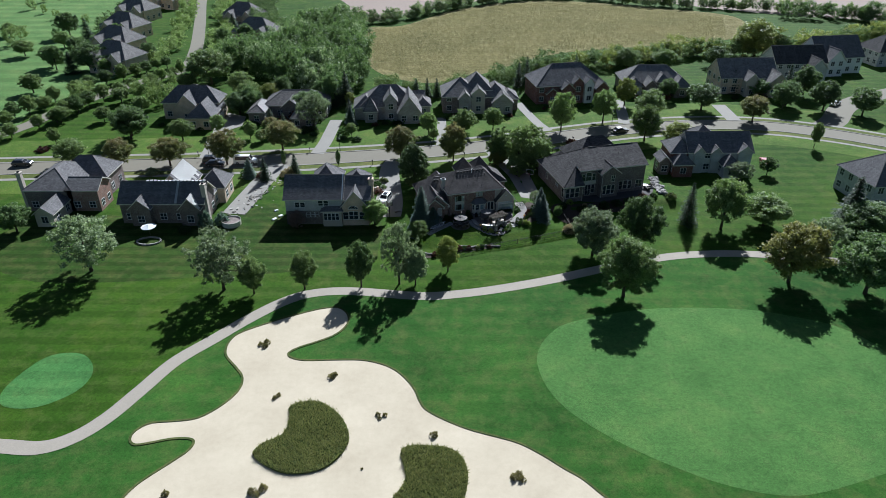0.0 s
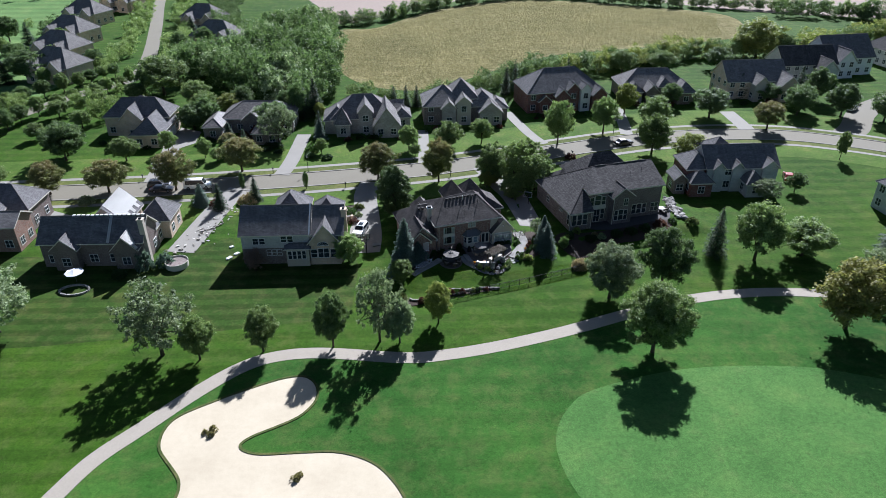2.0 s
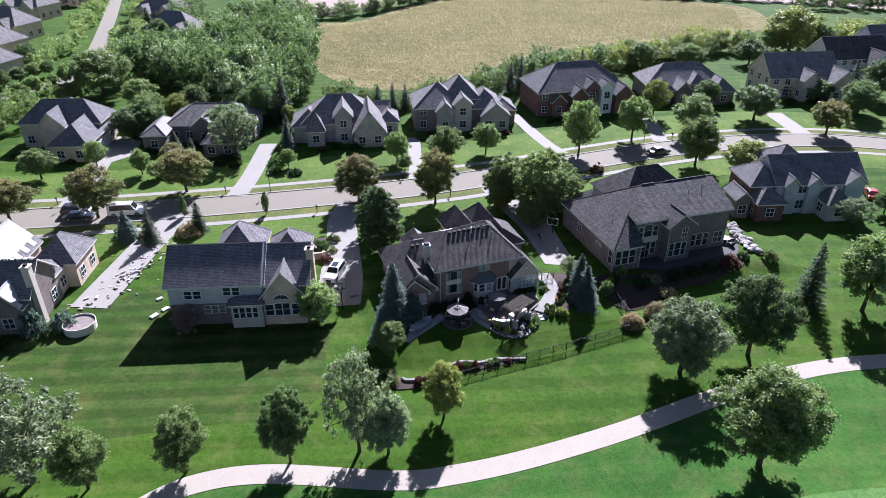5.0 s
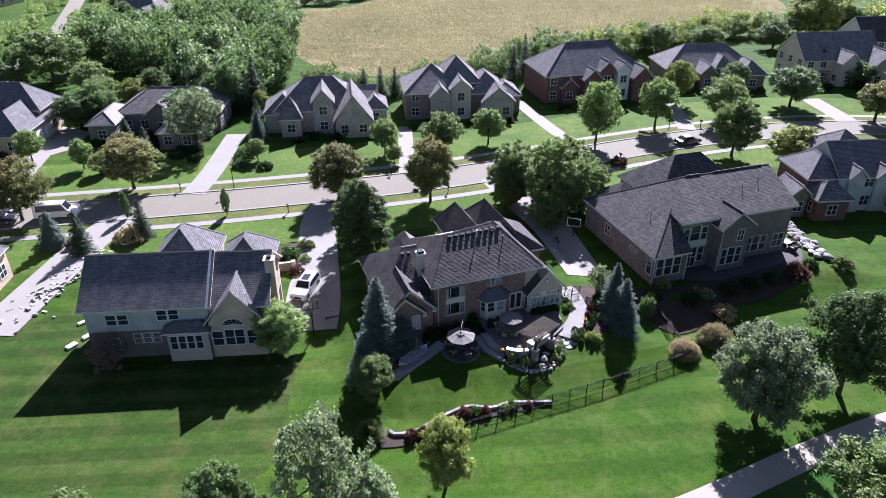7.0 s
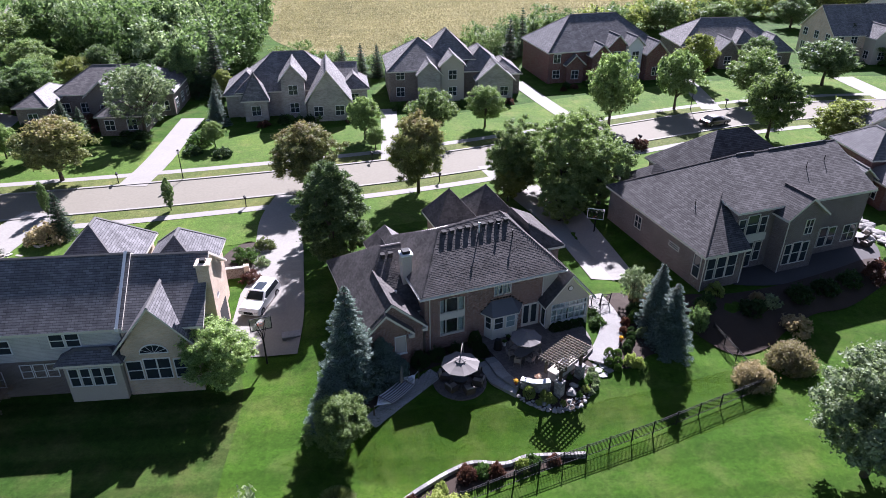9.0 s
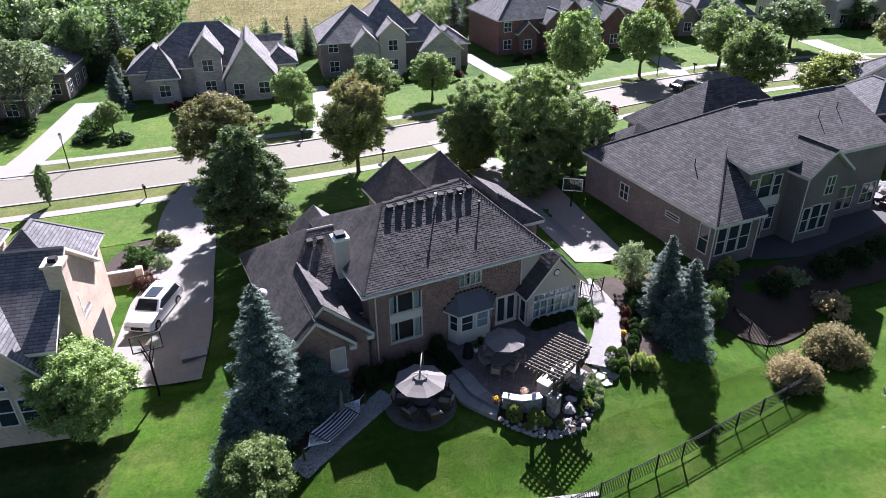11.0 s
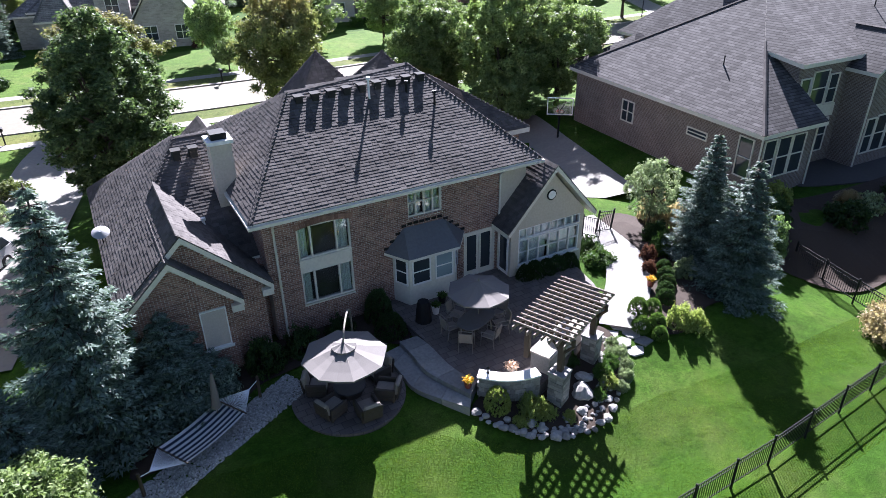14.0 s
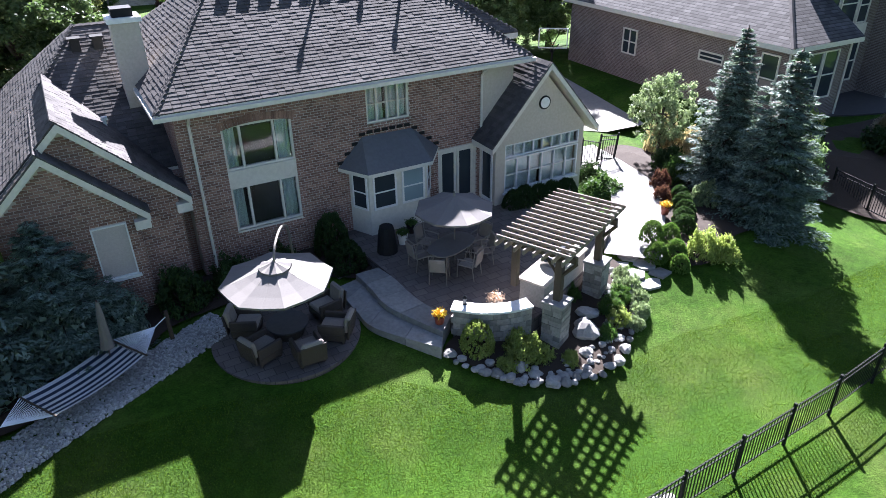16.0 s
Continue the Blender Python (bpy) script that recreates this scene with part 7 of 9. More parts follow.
# dining table and chairs
tb = thing("dining_table", L(6.62, -3.75, PATIO_Z, 22), "oval grey patio dining table", "table")
o = [((0.85 if abs(math.cos(a_)) > 0 else 0) * math.copysign(abs(math.cos(a_)) ** 0.7, math.cos(a_)) , 0.5 * math.copysign(abs(math.sin(a_)) ** 0.7, math.sin(a_))) for a_ in np.linspace(0, 2 * math.pi, 36, endpoint=False)]
part("tabletop", solid(o, 0.70, 0.74), TABLEGREY, tb)
for x, y in ((0.55, 0.25), (-0.55, 0.25), (0.55, -0.25), (-0.55, -0.25)):
    part("leg", tube(bmesh.new(), [(x, y, 0.7), (x * 1.1, y * 1.1, 0)], 0.025, 0.025, 6), ALU, tb)


def chair_at(m):
    ch = thing("patio_chair", m, "dark bronze metal patio armchair with sling seat", "chair", "chairs round the dining table")
    seat_ = part("seat", box(bmesh.new(), -0.24, -0.24, 0.40, 0.24, 0.24, 0.44, bevel=0.01), CUSHION, ch)
    bm = bmesh.new()
    box(bm, -0.23, 0.23, 0.50, 0.23, 0.26, 0.95, pose(0, 0, 0, -8, 0, 0), bevel=0.008)
    part("backrest", bm, CUSHION, ch)
    for x in (-0.26, 0.26):
        part("leg", tube(bmesh.new(), [(x, -0.26, 0), (x, -0.24, 0.42), (x, -0.22, 0.62)], 0.014, 0.014, 6), ALU, ch)
        part("leg", tube(bmesh.new(), [(x, 0.30, 0), (x, 0.24, 0.42), (x, 0.33, 0.98)], 0.014, 0.014, 6), ALU, ch)
        part("armrest", tube(bmesh.new(), [(x, -0.26, 0.62), (x, 0.0, 0.65), (x, 0.27, 0.64)], 0.018, 0.018, 6), ALU, ch)
    part("top_rail", tube(bmesh.new(), [(-0.26, 0.33, 0.98), (0, 0.35, 1.0), (0.26, 0.33, 0.98)], 0.014, 0.014, 6), ALU, ch)
    return ch


first = chair_at(L(5.85, -4.35, PATIO_Z, 22 + 120))
for u, v, r in ((6.75, -4.55, 22 + 190), (7.5, -4.1, 22 + 235), (7.75, -3.55, 22 + 270), (5.75, -3.35, 22 + 70), (6.35, -2.75, 22 + 10)):
    copy_thing(first, L(u, v, PATIO_Z, r))


def lounge_at(m):
    ch = thing("lounge_chair", m, "taupe cushioned wicker lounge chair", "chair", "lounge chairs round the terrace")
    part("frame", box(bmesh.new(), -0.36, -0.36, 0.06, 0.36, 0.36, 0.28, bevel=0.03), WICKER, ch)
    part("seat_cushion", box(bmesh.new(), -0.29, -0.36, 0.28, 0.29, 0.26, 0.42, bevel=0.04), CUSHION, ch)
    bm = bmesh.new()
    box(bm, -0.29, 0.20, 0.36, 0.29, 0.36, 0.86, pose(0, 0.02, 0, -10, 0, 0), bevel=0.05)
    part("back_cushion", bm, CUSHION, ch)
    bm = bmesh.new()
    box(bm, -0.34, 0.36, 0.2, 0.34, 0.40, 0.78, pose(0, 0.03, 0, -8, 0, 0), bevel=0.01)
    part("backrest", bm, WICKER, ch)
    for x in (-0.33, 0.33):
        part("armrest", box(bmesh.new(), x - 0.05, -0.36, 0.28, x + 0.05, 0.36, 0.56, bevel=0.02), WICKER, ch)
    for x in (-0.3, 0.3):
        for y in (-0.3, 0.3):
            part("leg", box(bmesh.new(), x - 0.03, y - 0.03, 0, x + 0.03, y + 0.03, 0.07), WICKER, ch)
    return ch


TZ = LAWN_Z + 0.05
first = lounge_at(L(0.30, -3.55, TZ, 62))
for u, v, r in ((0.35, -4.85, 112), (1.35, -5.5, 180), (2.3, -4.95, 232), (2.45, -3.85, 280)):
    copy_thing(first, L(u, v, TZ, r))
ft = thing("fire_table", L(1.25, -4.15, TZ), "low dark round fire table", "table")
part("body", tube(bmesh.new(), [(0, 0, 0), (0, 0, 0.3)], 0.42, 0.46, 20), WICKER, ft)
part("tabletop", tube(bmesh.new(), [(0, 0, 0.3), (0, 0, 0.35)], 0.56, 0.56, 24), mottled("dark_slate", (0.05, 0.05, 0.052), (0.08, 0.08, 0.082), 0.5), ft)

# striped hammock hung between two posts
HAMA, HAMB = Vector((-5.7, -5.35, 1.75)), Vector((-1.55, -2.8, 1.75))
ham = thing("hammock", L(0, 0), "blue and white striped fabric hammock hung over gravel", "hammock")
ax = (HAMB - HAMA).normalized()
sd_ = Vector((-ax.y, ax.x, 0))
hl = (HAMB - HAMA).length
BLUE = mottled("navy_fabric", (0.035, 0.05, 0.09), (0.06, 0.08, 0.13), 0.9, 2, 25, 0.2)
LINEN = mottled("white_fabric", (0.75, 0.76, 0.78), (0.82, 0.83, 0.85), 0.9, 2, 25, 0.2)


def sag(t):
    return -0.38 * math.sin(math.pi * t) ** 0.9


for k in range(13):
    bm = bmesh.new()
    s0, s1 = -0.62 + 1.24 * k / 13, -0.62 + 1.24 * (k + 1) / 13
    prev = None
    for i in range(15):
        t = 0.24 + 0.50 * i / 14
        p = HAMA + ax * hl * t
        row = [bm.verts.new(p + sd_ * s + Vector((0, 0, sag(t) + 0.10 * (s / 0.62) ** 2))) for s in (s0, s1)]
        if prev:
            bm.faces.new((prev[0], prev[1], row[1], row[0]))
        prev = row
    bmesh.ops.solidify(bm, geom=bm.faces[:], thickness=0.012)
    part("stripe", bm, BLUE if k % 2 else LINEN, ham)
for t, end in ((0.24, HAMA), (0.74, HAMB)):
    p = HAMA + ax * hl * t + Vector((0, 0, sag(t)))
    part("spreader_bar", tube(bmesh.new(), [p - sd_ * 0.68 + Vector((0, 0, 0.1)), p + sd_ * 0.68 + Vector((0, 0, 0.1))], 0.025, 0.025, 8), WOOD, ham)
    q = HAMA + ax * hl * (0.07 if t < 0.5 else 0.92)
    bm = bmesh.new()
    for i in range(22):
        s = -0.62 + 1.24 * i / 21
        tube(bm, [p + sd_ * s + Vector((0, 0, 0.1 * (s / 0.62) ** 2)), q + Vector((0, 0, -0.1))], 0.010, 0.006, 4)
    part("cord", bm, LINEN, ham)["kind"] = "stuff"
    part("rope", tube(bmesh.new(), [q + Vector((0, 0, -0.1)), end], 0.014, 0.014, 5), LINEN, ham)
for p in (HAMA, HAMB):
    post = thing("hammock_post", HM @ Matrix.Translation((p.x, p.y, LAWN_Z)), "weathered wooden post holding the hammock rope", "post")
    part("shaft", tube(bmesh.new(), [(0, 0, -0.1), (0, 0, 0.95)], 0.06, 0.05, 8), WOOD, post)

# closed cream umbrella leaning in the bed
cu = thing("closed_umbrella", L(-3.1, -3.4, LAWN_Z, 0), "closed cream garden umbrella beside the hammock", "umbrella")
part("pole", tube(bmesh.new(), [(0, 0, 0), (0.1, 0.05, 2.1)], 0.02, 0.02, 6), WOOD, cu)
bm = bmesh.new()
tube(bm, [(0.03, 0.01, 0.75), (0.05, 0.02, 1.1), (0.08, 0.04, 1.7), (0.1, 0.05, 2.05)], 0.17, 0.04, 9)
part("canopy", bm, CANVAS, cu)


# shrubs
SHRUBS = {}


def shrub_mesh(key, seed, clumps, per, size, mat, lump=0.12, spiky=False):
    if key in SHRUBS:
        return SHRUBS[key]
    rs_ = np.random.default_rng(seed)
    cs, rr = [], []
    for _ in range(clumps):
        d = rs_.normal(size=3)
        d /= np.linalg.norm(d)
        d[2] = abs(d[2])
        tight = lump < 0.05
        k = (rs_.uniform(0.86, 0.93) if tight else rs_.uniform(0.6, 0.95)) * (1 + lump * math.sin(3 * math.atan2(d[1], d[0]) + 2 * d[2] + seed))
        cs.append((d[0] * k, d[1] * k, 0.06 + d[2] * k * 0.95))
        rr.append(rs_.uniform(0.05, 0.08) if tight else rs_.uniform(0.13, 0.22))
    SHRUBS[key] = leaf_mesh("foliage", cs, rr, per, size, rs_, mat)
    return SHRUBS[key]


def shrub(u, v, r, h, mat, label, kind="loose", z=None, world=False, category="shrub", group=""):
    """A shrub of radius r and height h; u, v in the house's frame."""
    p = Vector((u, v, 0)) if world else HM @ Vector((u, v, 0))
    zz = ground_z(p.x, p.y) + 0.02 if z is None else z
    key = ("far" if world else kind) + mat.name
    me = shrub_mesh(key, 7 + len(SHRUBS), *((80, 30, 0.066) if world else (130, 34, 0.055) if kind == "loose" else (300, 40, 0.038) if kind == "mound" else (520, 26, 0.034)), mat, {"loose": 0.14, "mound": 0.07}.get(kind, 0.02))
    ob = thing("shrub", Matrix.LocRotScale((p.x, p.y, zz), Euler((0, 0, u * 7.1 + v * 3.3)), (r, r, h)), label, category, group)
    share("foliage", me, ob, Matrix.Identity(4))
    bm = bmesh.new()
    for i in range(5):
        a_ = i * 1.25
        tube(bm, [(0.05 * math.cos(a_), 0.05 * math.sin(a_), -0.02), (0.4 * math.cos(a_), 0.4 * math.sin(a_), 0.5)], 0.04, 0.015, 4)
    part("stem", bm, BARK, ob)
    return ob


for u, v, r, h in ((3.95, -1.75, 0.68, 1.0), (3.95, -0.6, 0.62, 1.5), (11.1, -1.35, 0.5, 1.1), (10.6, -1.3, 0.45, 1.0), (11.75, -1.35, 0.5, 1.0), (12.4, -1.3, 0.5, 0.95), (13.05, -1.3, 0.5, 0.9)):
    shrub(u, v, r, h, SHRUB_DARK, "dark clipped round boxwood by the patio", "clipped")
shrub(5.4, -7.15, 0.5, 0.95, SHRUB_LIME, "clipped round lime-green shrub in the bed", "clipped")
for u, v, r, h in ((6.4, -7.85, 0.55, 0.75), (6.75, -8.1, 0.4, 0.5), (5.75, -8.05, 0.3, 0.4), (9.6, -8.0, 0.4, 0.5), (7.4, -8.6, 0.25, 0.4)):
    shrub(u, v, r, h, SHRUB_LIME, "loose lime-green shrub among boulders")
for u, v, r, h in ((9.7, -7.6, 0.4, 0.6), (10.3, -7.3, 0.35, 0.5), (8.9, -8.3, 0.3, 0.45), (9.0, -6.6, 0.3, 0.5)):
    shrub(u, v, r, h, SHRUB_GREEN, "small green shrub among boulders")
for u, v, r, h in ((10.75, -7.6, 0.3, 0.5), (10.95, -7.1, 0.3, 0.55), (11.0, -6.6, 0.28, 0.5), (10.4, -8.0, 0.3, 0.45), (9.9, -8.35, 0.28, 0.4), (10.55, -7.0, 0.25, 0.55)):
    shrub(u, v, r, h, LEAF_SILVER, "pale silver-green perennial along the rock edge")
# cloud-pruned shrub: several clipped balls
for u, v, r, z in ((12.65, -6.35, 0.40, 1.2), (13.35, -6.5, 0.40, 1.15), (13.0, -5.75, 0.42, 1.55), (13.7, -5.85, 0.40, 1.35), (13.05, -7.0, 0.34, 1.05)):
    shrub(u, v, r, r * 1.7, BALL_GREEN, "clipped green ball of a cloud-pruned shrub", "clipped", z - 0.25)
for u, v, r, h in ((14.3, -6.8, 0.6, 0.95), (14.8, -7.2, 0.5, 0.8)):
    shrub(u, v, r, h, SHRUB_LIME, "loose yellow-green shrub at the bed edge")
for u, v in ((14.9, -5.4), (15.3, -5.0), (15.8, -4.6), (16.2, -4.1), (16.6, -3.6)):
    shrub(u, v, 0.42, 0.65, SHRUB_DARK, "dark clipped mound along the walk", "clipped")
shrub(14.6, -1.5, 0.85, 0.7, SHRUB_GREEN, "low spreading green juniper by the sunroom")
shrub(14.9, -0.4, 0.5, 0.8, SHRUB_DARK, "dark green shrub by the gate")
shrub(16.6, -2.6, 0.4, 0.9, RED_SHRUB, "red-brown shrub in the mulch bed")
shrub(15.9, -3.4, 0.35, 0.7, RED_SHRUB, "red-brown shrub in the mulch bed")
for u, v, r, h in ((-5.8, -2.4, 1.4, 1.7), (-4.3, -2.0, 1.3, 1.9), (-2.8, -1.9, 0.9, 1.3), (-0.9, -1.3, 0.8, 1.3), (0.6, -1.1, 0.7, 1.1), (2.2, -0.9, 0.6, 0.9)):
    shrub(u, v, r, h, NEEDLE_BLUE if u < -2 else SHRUB_DARK, "dusky spreading juniper against the brick wall" if u < -2 else "dark foundation shrub against the brick wall")
for u, v, r, h in ((20.3, 0.9, 0.8, 2.1), (20.7, -0.2, 0.7, 1.7)):
    shrub(u, v, r, h, GRASS_TAN, "tall tan ornamental grass plume")
shrub(17.1, -4.4, 0.55, 0.95, LEAF_SILVER, "blue-grey perennial clump under the spruces")
shrub(17.9, -2.2, 0.7, 1.0, SHRUB_GREEN, "low green shrub in the mulch bed")
shrub(18.6, -1.1, 0.7, 1.1, SHRUB_DARK, "dark green shrub in the mulch bed")
shrub(22.6, -4.4, 0.9, 1.9, LEAF_DARK, "dark green bush by the fence")
shrub(23.9, -3.2, 0.6, 1.0, SHRUB_LIME, "pale green bush beside the terrace")


def grass_clump(u, v, r, h, mat, label, world=False):
    """A fountain of narrow blades."""
    key = "blades" + mat.name
    if key not in SHRUBS:
        rs_ = np.random.default_rng(77)
        n = 2600
        az, lean = rs_.uniform(0, 6.283, n), rs_.uniform(0.02, 1.0, n) ** 0.5
        ln = rs_.uniform(0.75, 1.1, n)
        base = np.stack([np.cos(az) * 0.12 * lean, np.sin(az) * 0.12 * lean, np.zeros(n)], 1)
        midp = np.stack([np.cos(az) * 0.55 * lean * ln, np.sin(az) * 0.55 * lean * ln, 0.58 * ln * np.sqrt(1 - 0.8 * lean ** 2)], 1)
        tip = np.stack([np.cos(az) * 1.0 * lean * ln, np.sin(az) * 1.0 * lean * ln, ln * np.sqrt(1.02 - 0.98 * lean ** 2)], 1)
        sdv = np.stack([-np.sin(az), np.cos(az), np.zeros(n)], 1) * 0.016
        vv = np.stack([base - sdv, base + sdv, midp + sdv, midp - sdv, tip + sdv * 0.5, tip - sdv * 0.5], 1).reshape(-1, 3)
        faces = []
        for i in range(n):
            k = 6 * i
            faces += [(k, k + 1, k + 2, k + 3), (k + 3, k + 2, k + 4, k + 5)]
        me = bpy.data.meshes.new("blades")
        me.from_pydata([tuple(x) for x in vv], [], faces)
        me.materials.append(mat)
        SHRUBS[key] = me
    p = Vector((u, v, 0)) if world else HM @ Vector((u, v, 0))
    ob = thing("ornamental_grass", Matrix.LocRotScale((p.x, p.y, ground_z(p.x, p.y)), Euler((0, 0, u)), (r, r, h)), label, "grass clump")
    share("blades", SHRUBS[key], ob, Matrix.Identity(4))


shrub(22.4, -11.1, 1.6, 1.6, GRASS_TAN, "tan ornamental grass clump beside the fence", "mound", category="grass clump")
shrub(26.6, -10.6, 1.9, 2.0, GRASS_OLIVE, "large reddish-olive rounded grass mound", "mound", category="grass clump")
grass_clump(29.0, -4.0, 0.75, 1.0, GRASS_TAN, "reddish-tan ornamental grass clump")
grass_clump(-9.8, -11.6, 1.4, 1.5, GRASS_GREEN, "grey-green ornamental grass clump at the bed end")


# flower pots
def flower_pot(u, v, z, r, h, pot_mat, flower, label):
    ob = thing("flower_pot", L(u, v, z), label, "flower pot")
    bm = bmesh.new()
    tube(bm, [(0, 0, 0), (0, 0, h * 0.6), (0, 0, h)], r * 0.7, r, 14)
    part("pot", bm, pot_mat, ob)
    me = leaf_mesh("blossom", [(r * 0.8 * math.cos(k), r * 0.8 * math.sin(k), h + r * 0.4) for k in range(6)] + [(0, 0, h + r * 0.7)], [r * 0.5] * 7, 45, 0.035, np.random.default_rng(3), flower)
    share("blossom", me, ob, Matrix.Identity(4))["kind"] = "stuff"


flower_pot(4.78, -6.25, PATIO_Z + 0.012, 0.16, 0.25, TERRACOTTA, ORANGE, "red pot of yellow-orange mums on the step")
flower_pot(6.5, -6.35, PATIO_Z, 0.22, 0.22, STUCCO, PINK, "pale bowl planter with peach flowers")
flower_pot(5.95, -1.75, PATIO_Z, 0.18, 0.35, WHITE, SHRUB_GREEN, "white urn planter by the bay window")
flower_pot(6.55, -1.2, PATIO_Z, 0.18, 0.3, BLACK, SHRUB_GREEN, "dark planter with green plant by the bay window")
flower_pot(15.0, -4.4, PATIO_Z - 0.15, 0.17, 0.32, TERRACOTTA, ORANGE, "brown pot of yellow flowers on the walk")
lan = thing("path_lantern", L(5.45, -6.45, 1.8), "small dark lantern standing on the seat wall", "lantern")
part("base", tube(bmesh.new(), [(0, 0, 0), (0, 0, 0.04)], 0.06, 0.06, 8), BLACK, lan)
part("cage", tube(bmesh.new(), [(0, 0, 0.04), (0, 0, 0.2)], 0.045, 0.045, 6), GLASS, lan)
part("cap", tube(bmesh.new(), [(0, 0, 0.2), (0, 0, 0.28)], 0.075, 0.01, 8), BLACK, lan)
bbq = thing("covered_grill", L(5.3, -1.95, PATIO_Z), "black covered kettle grill by the bay window", "grill")
part("cover", tube(bmesh.new(), [(0, 0, 0), (0, 0, 0.45), (0, 0, 0.75), (0, 0, 0.9)], 0.34, 0.22, 12), BLACK, bbq)


# black metal fence
def fence_run(a_, b_, base_a, base_b, h, label, picket=0.11):
    a_, b_ = Vector((*a_, base_a)), Vector((*b_, base_b))
    ln = (b_ - a_).length
    m = HM @ Matrix.Translation(a_) @ (Vector((1, 0, 0)).rotation_difference((b_ - a_).normalized()).to_matrix().to_4x4())
    f = thing("fence", m, label, "fence")
    n = max(1, round(ln / 1.9))
    pm = mesh_of("post", box(bmesh.new(), -0.032, -0.032, -0.3, 0.032, 0.032, h + 0.08, bevel=0.006), BLACK)
    km = mesh_of("picket", box(bmesh.new(), -0.009, -0.009, 0.06, 0.009, 0.009, h), BLACK)
    for i in range(n + 1):
        share("post", pm, f, pose(ln * i / n, 0, 0))
    for z in (0.12, h - 0.2, h - 0.04):
        part("rail", box(bmesh.new(), 0, -0.014, z - 0.016, ln, 0.014, z + 0.016), BLACK, f)
    k = int(ln / picket)
    for i in range(k):
        share("picket", km, f, pose((i + 0.5) * ln / k, 0, 0))


fence_run((3.0, -13.35), (12.0, -13.0), 0.08, 0.12, 1.1, "black metal picket fence across the lawn")
fence_run((12.0, -13.0), (22.4, -12.1), 0.12, 0.1, 1.1, "black metal picket fence across the lawn")
fence_run((22.4, -12.1), (23.6, -5.2), 0.1, 0.2, 1.1, "black metal picket fence running to the house next door")
fence_run((-4.5, -13.9), (3.0, -13.35), 0.0, 0.08, 1.1, "black metal picket fence behind the planting bed")
fence_run((13.97, 0.6), (15.3, 0.55), 1.2, 1.2, 1.15, "black metal fence beside the sunroom")
fence_run((16.1, 0.5), (17.0, 0.45), 1.2, 1.1, 1.15, "black metal fence beside the walk")
gate = thing("garden_gate", L(15.3, 0.55, 1.24, -55), "open black metal garden gate on the walk", "gate")
part("gate_frame", box(box(bmesh.new(), 0, -0.015, 0.05, 0.04, 0.015, 1.15), 0.8, -0.015, 0.05, 0.84, 0.015, 1.15), BLACK, gate)
for z in (0.12, 1.05):
    part("rail", box(bmesh.new(), 0.04, -0.012, z, 0.8, 0.012, z + 0.03), BLACK, gate)
for i in range(7):
    part("picket", box(bmesh.new(), 0.12 + 0.1 * i, -0.008, 0.12, 0.136 + 0.1 * i, 0.008, 1.1), BLACK, gate)

# curved low wall of the planting bed on the lawn
lowwall = thing("retaining_wall", L(0, 0), "low curved pale stone wall with planted bed", "garden wall")
lw = spline([(-8.2, -11.6), (-7.85, -12.2), (-6.2, -12.5), (-4.7, -12.0), (-2.6, -11.4), (-0.7, -11.2), (1.2, -12.0), (2.9, -11.95), (4.7, -12.5), (6.6, -13.1)], 7)
for i in range(len(lw) - 1):
    p, q = lw[i], lw[i + 1]
    w = HM @ p
    z0 = ground_z(w.x, w.y)
    ang = math.degrees(math.atan2(q.y - p.y, q.x - p.x))
    part("block", box(bmesh.new(), 0.005, -0.14, -0.2, (q - p).length - 0.005, 0.14, 0.38, pose(p.x, p.y, z0, 0, 0, ang), bevel=0.015), STONE, lowwall)
for u, v, r, h, mt in ((-6.6, -13.0, 0.7, 1.0, RED_SHRUB), (-5.6, -12.9, 0.6, 0.9, RED_SHRUB), (-1.5, -12.0, 0.7, 1.0, RED_SHRUB), (-0.4, -12.1, 0.6, 0.9, SHRUB_GREEN), (0.4, -12.4, 0.6, 0.9, RED_SHRUB), (3.0, -12.5, 0.6, 0.8, SHRUB_GREEN), (4.4, -12.8, 0.5, 0.6, RED_SHRUB), (-3.4, -12.4, 0.5, 0.7, SHRUB_LIME), (2.2, -12.6, 0.5, 0.8, SHRUB_LIME)):
    shrub(u, v, r, h, mt, "reddish shrub in the raised bed" if mt is RED_SHRUB else "green shrub in the raised bed")

# spruces and trees close to the house
tree(*(HM @ Vector((-6.4, -1.9, 0))).xy, 9.2, 2.6, "spruce_fine", NEEDLE_BLUE, "large blue spruce beside the brick house", "blue spruces", 0.8)
tree(*(HM @ Vector((-8.3, -4.4, 0))).xy, 5.2, 1.95, "spruce_fine", NEEDLE_BLUE, "smaller blue spruce beside the lawn", "blue spruces", 0.3)
tree(*(HM @ Vector((18.9, -3.4, 0))).xy, 6.6, 1.95, "spruce_fine", NEEDLE_BLUE, "tall blue spruce in the mulch bed", "blue spruces", 0.6)
tree(*(HM @ Vector((18.3, -6.0, 0))).xy, 6.5, 2.1, "spruce_fine", NEEDLE_BLUE, "broad blue spruce in the mulch bed", "blue spruces", 0.5)
tree(*(HM @ Vector((-4.0, -1.7, 0))).xy, 3.9, 2.0, "spruce_fine", NEEDLE_BLUE, "low blue spruce under the wing window", "blue spruces", 0.9)
tree(*(HM @ Vector((19.3, 0.2, 0))).xy, 3.9, 1.5, "loose", LEAF_SILVER, "small light green tree beside the walk", "garden trees", 0.9)
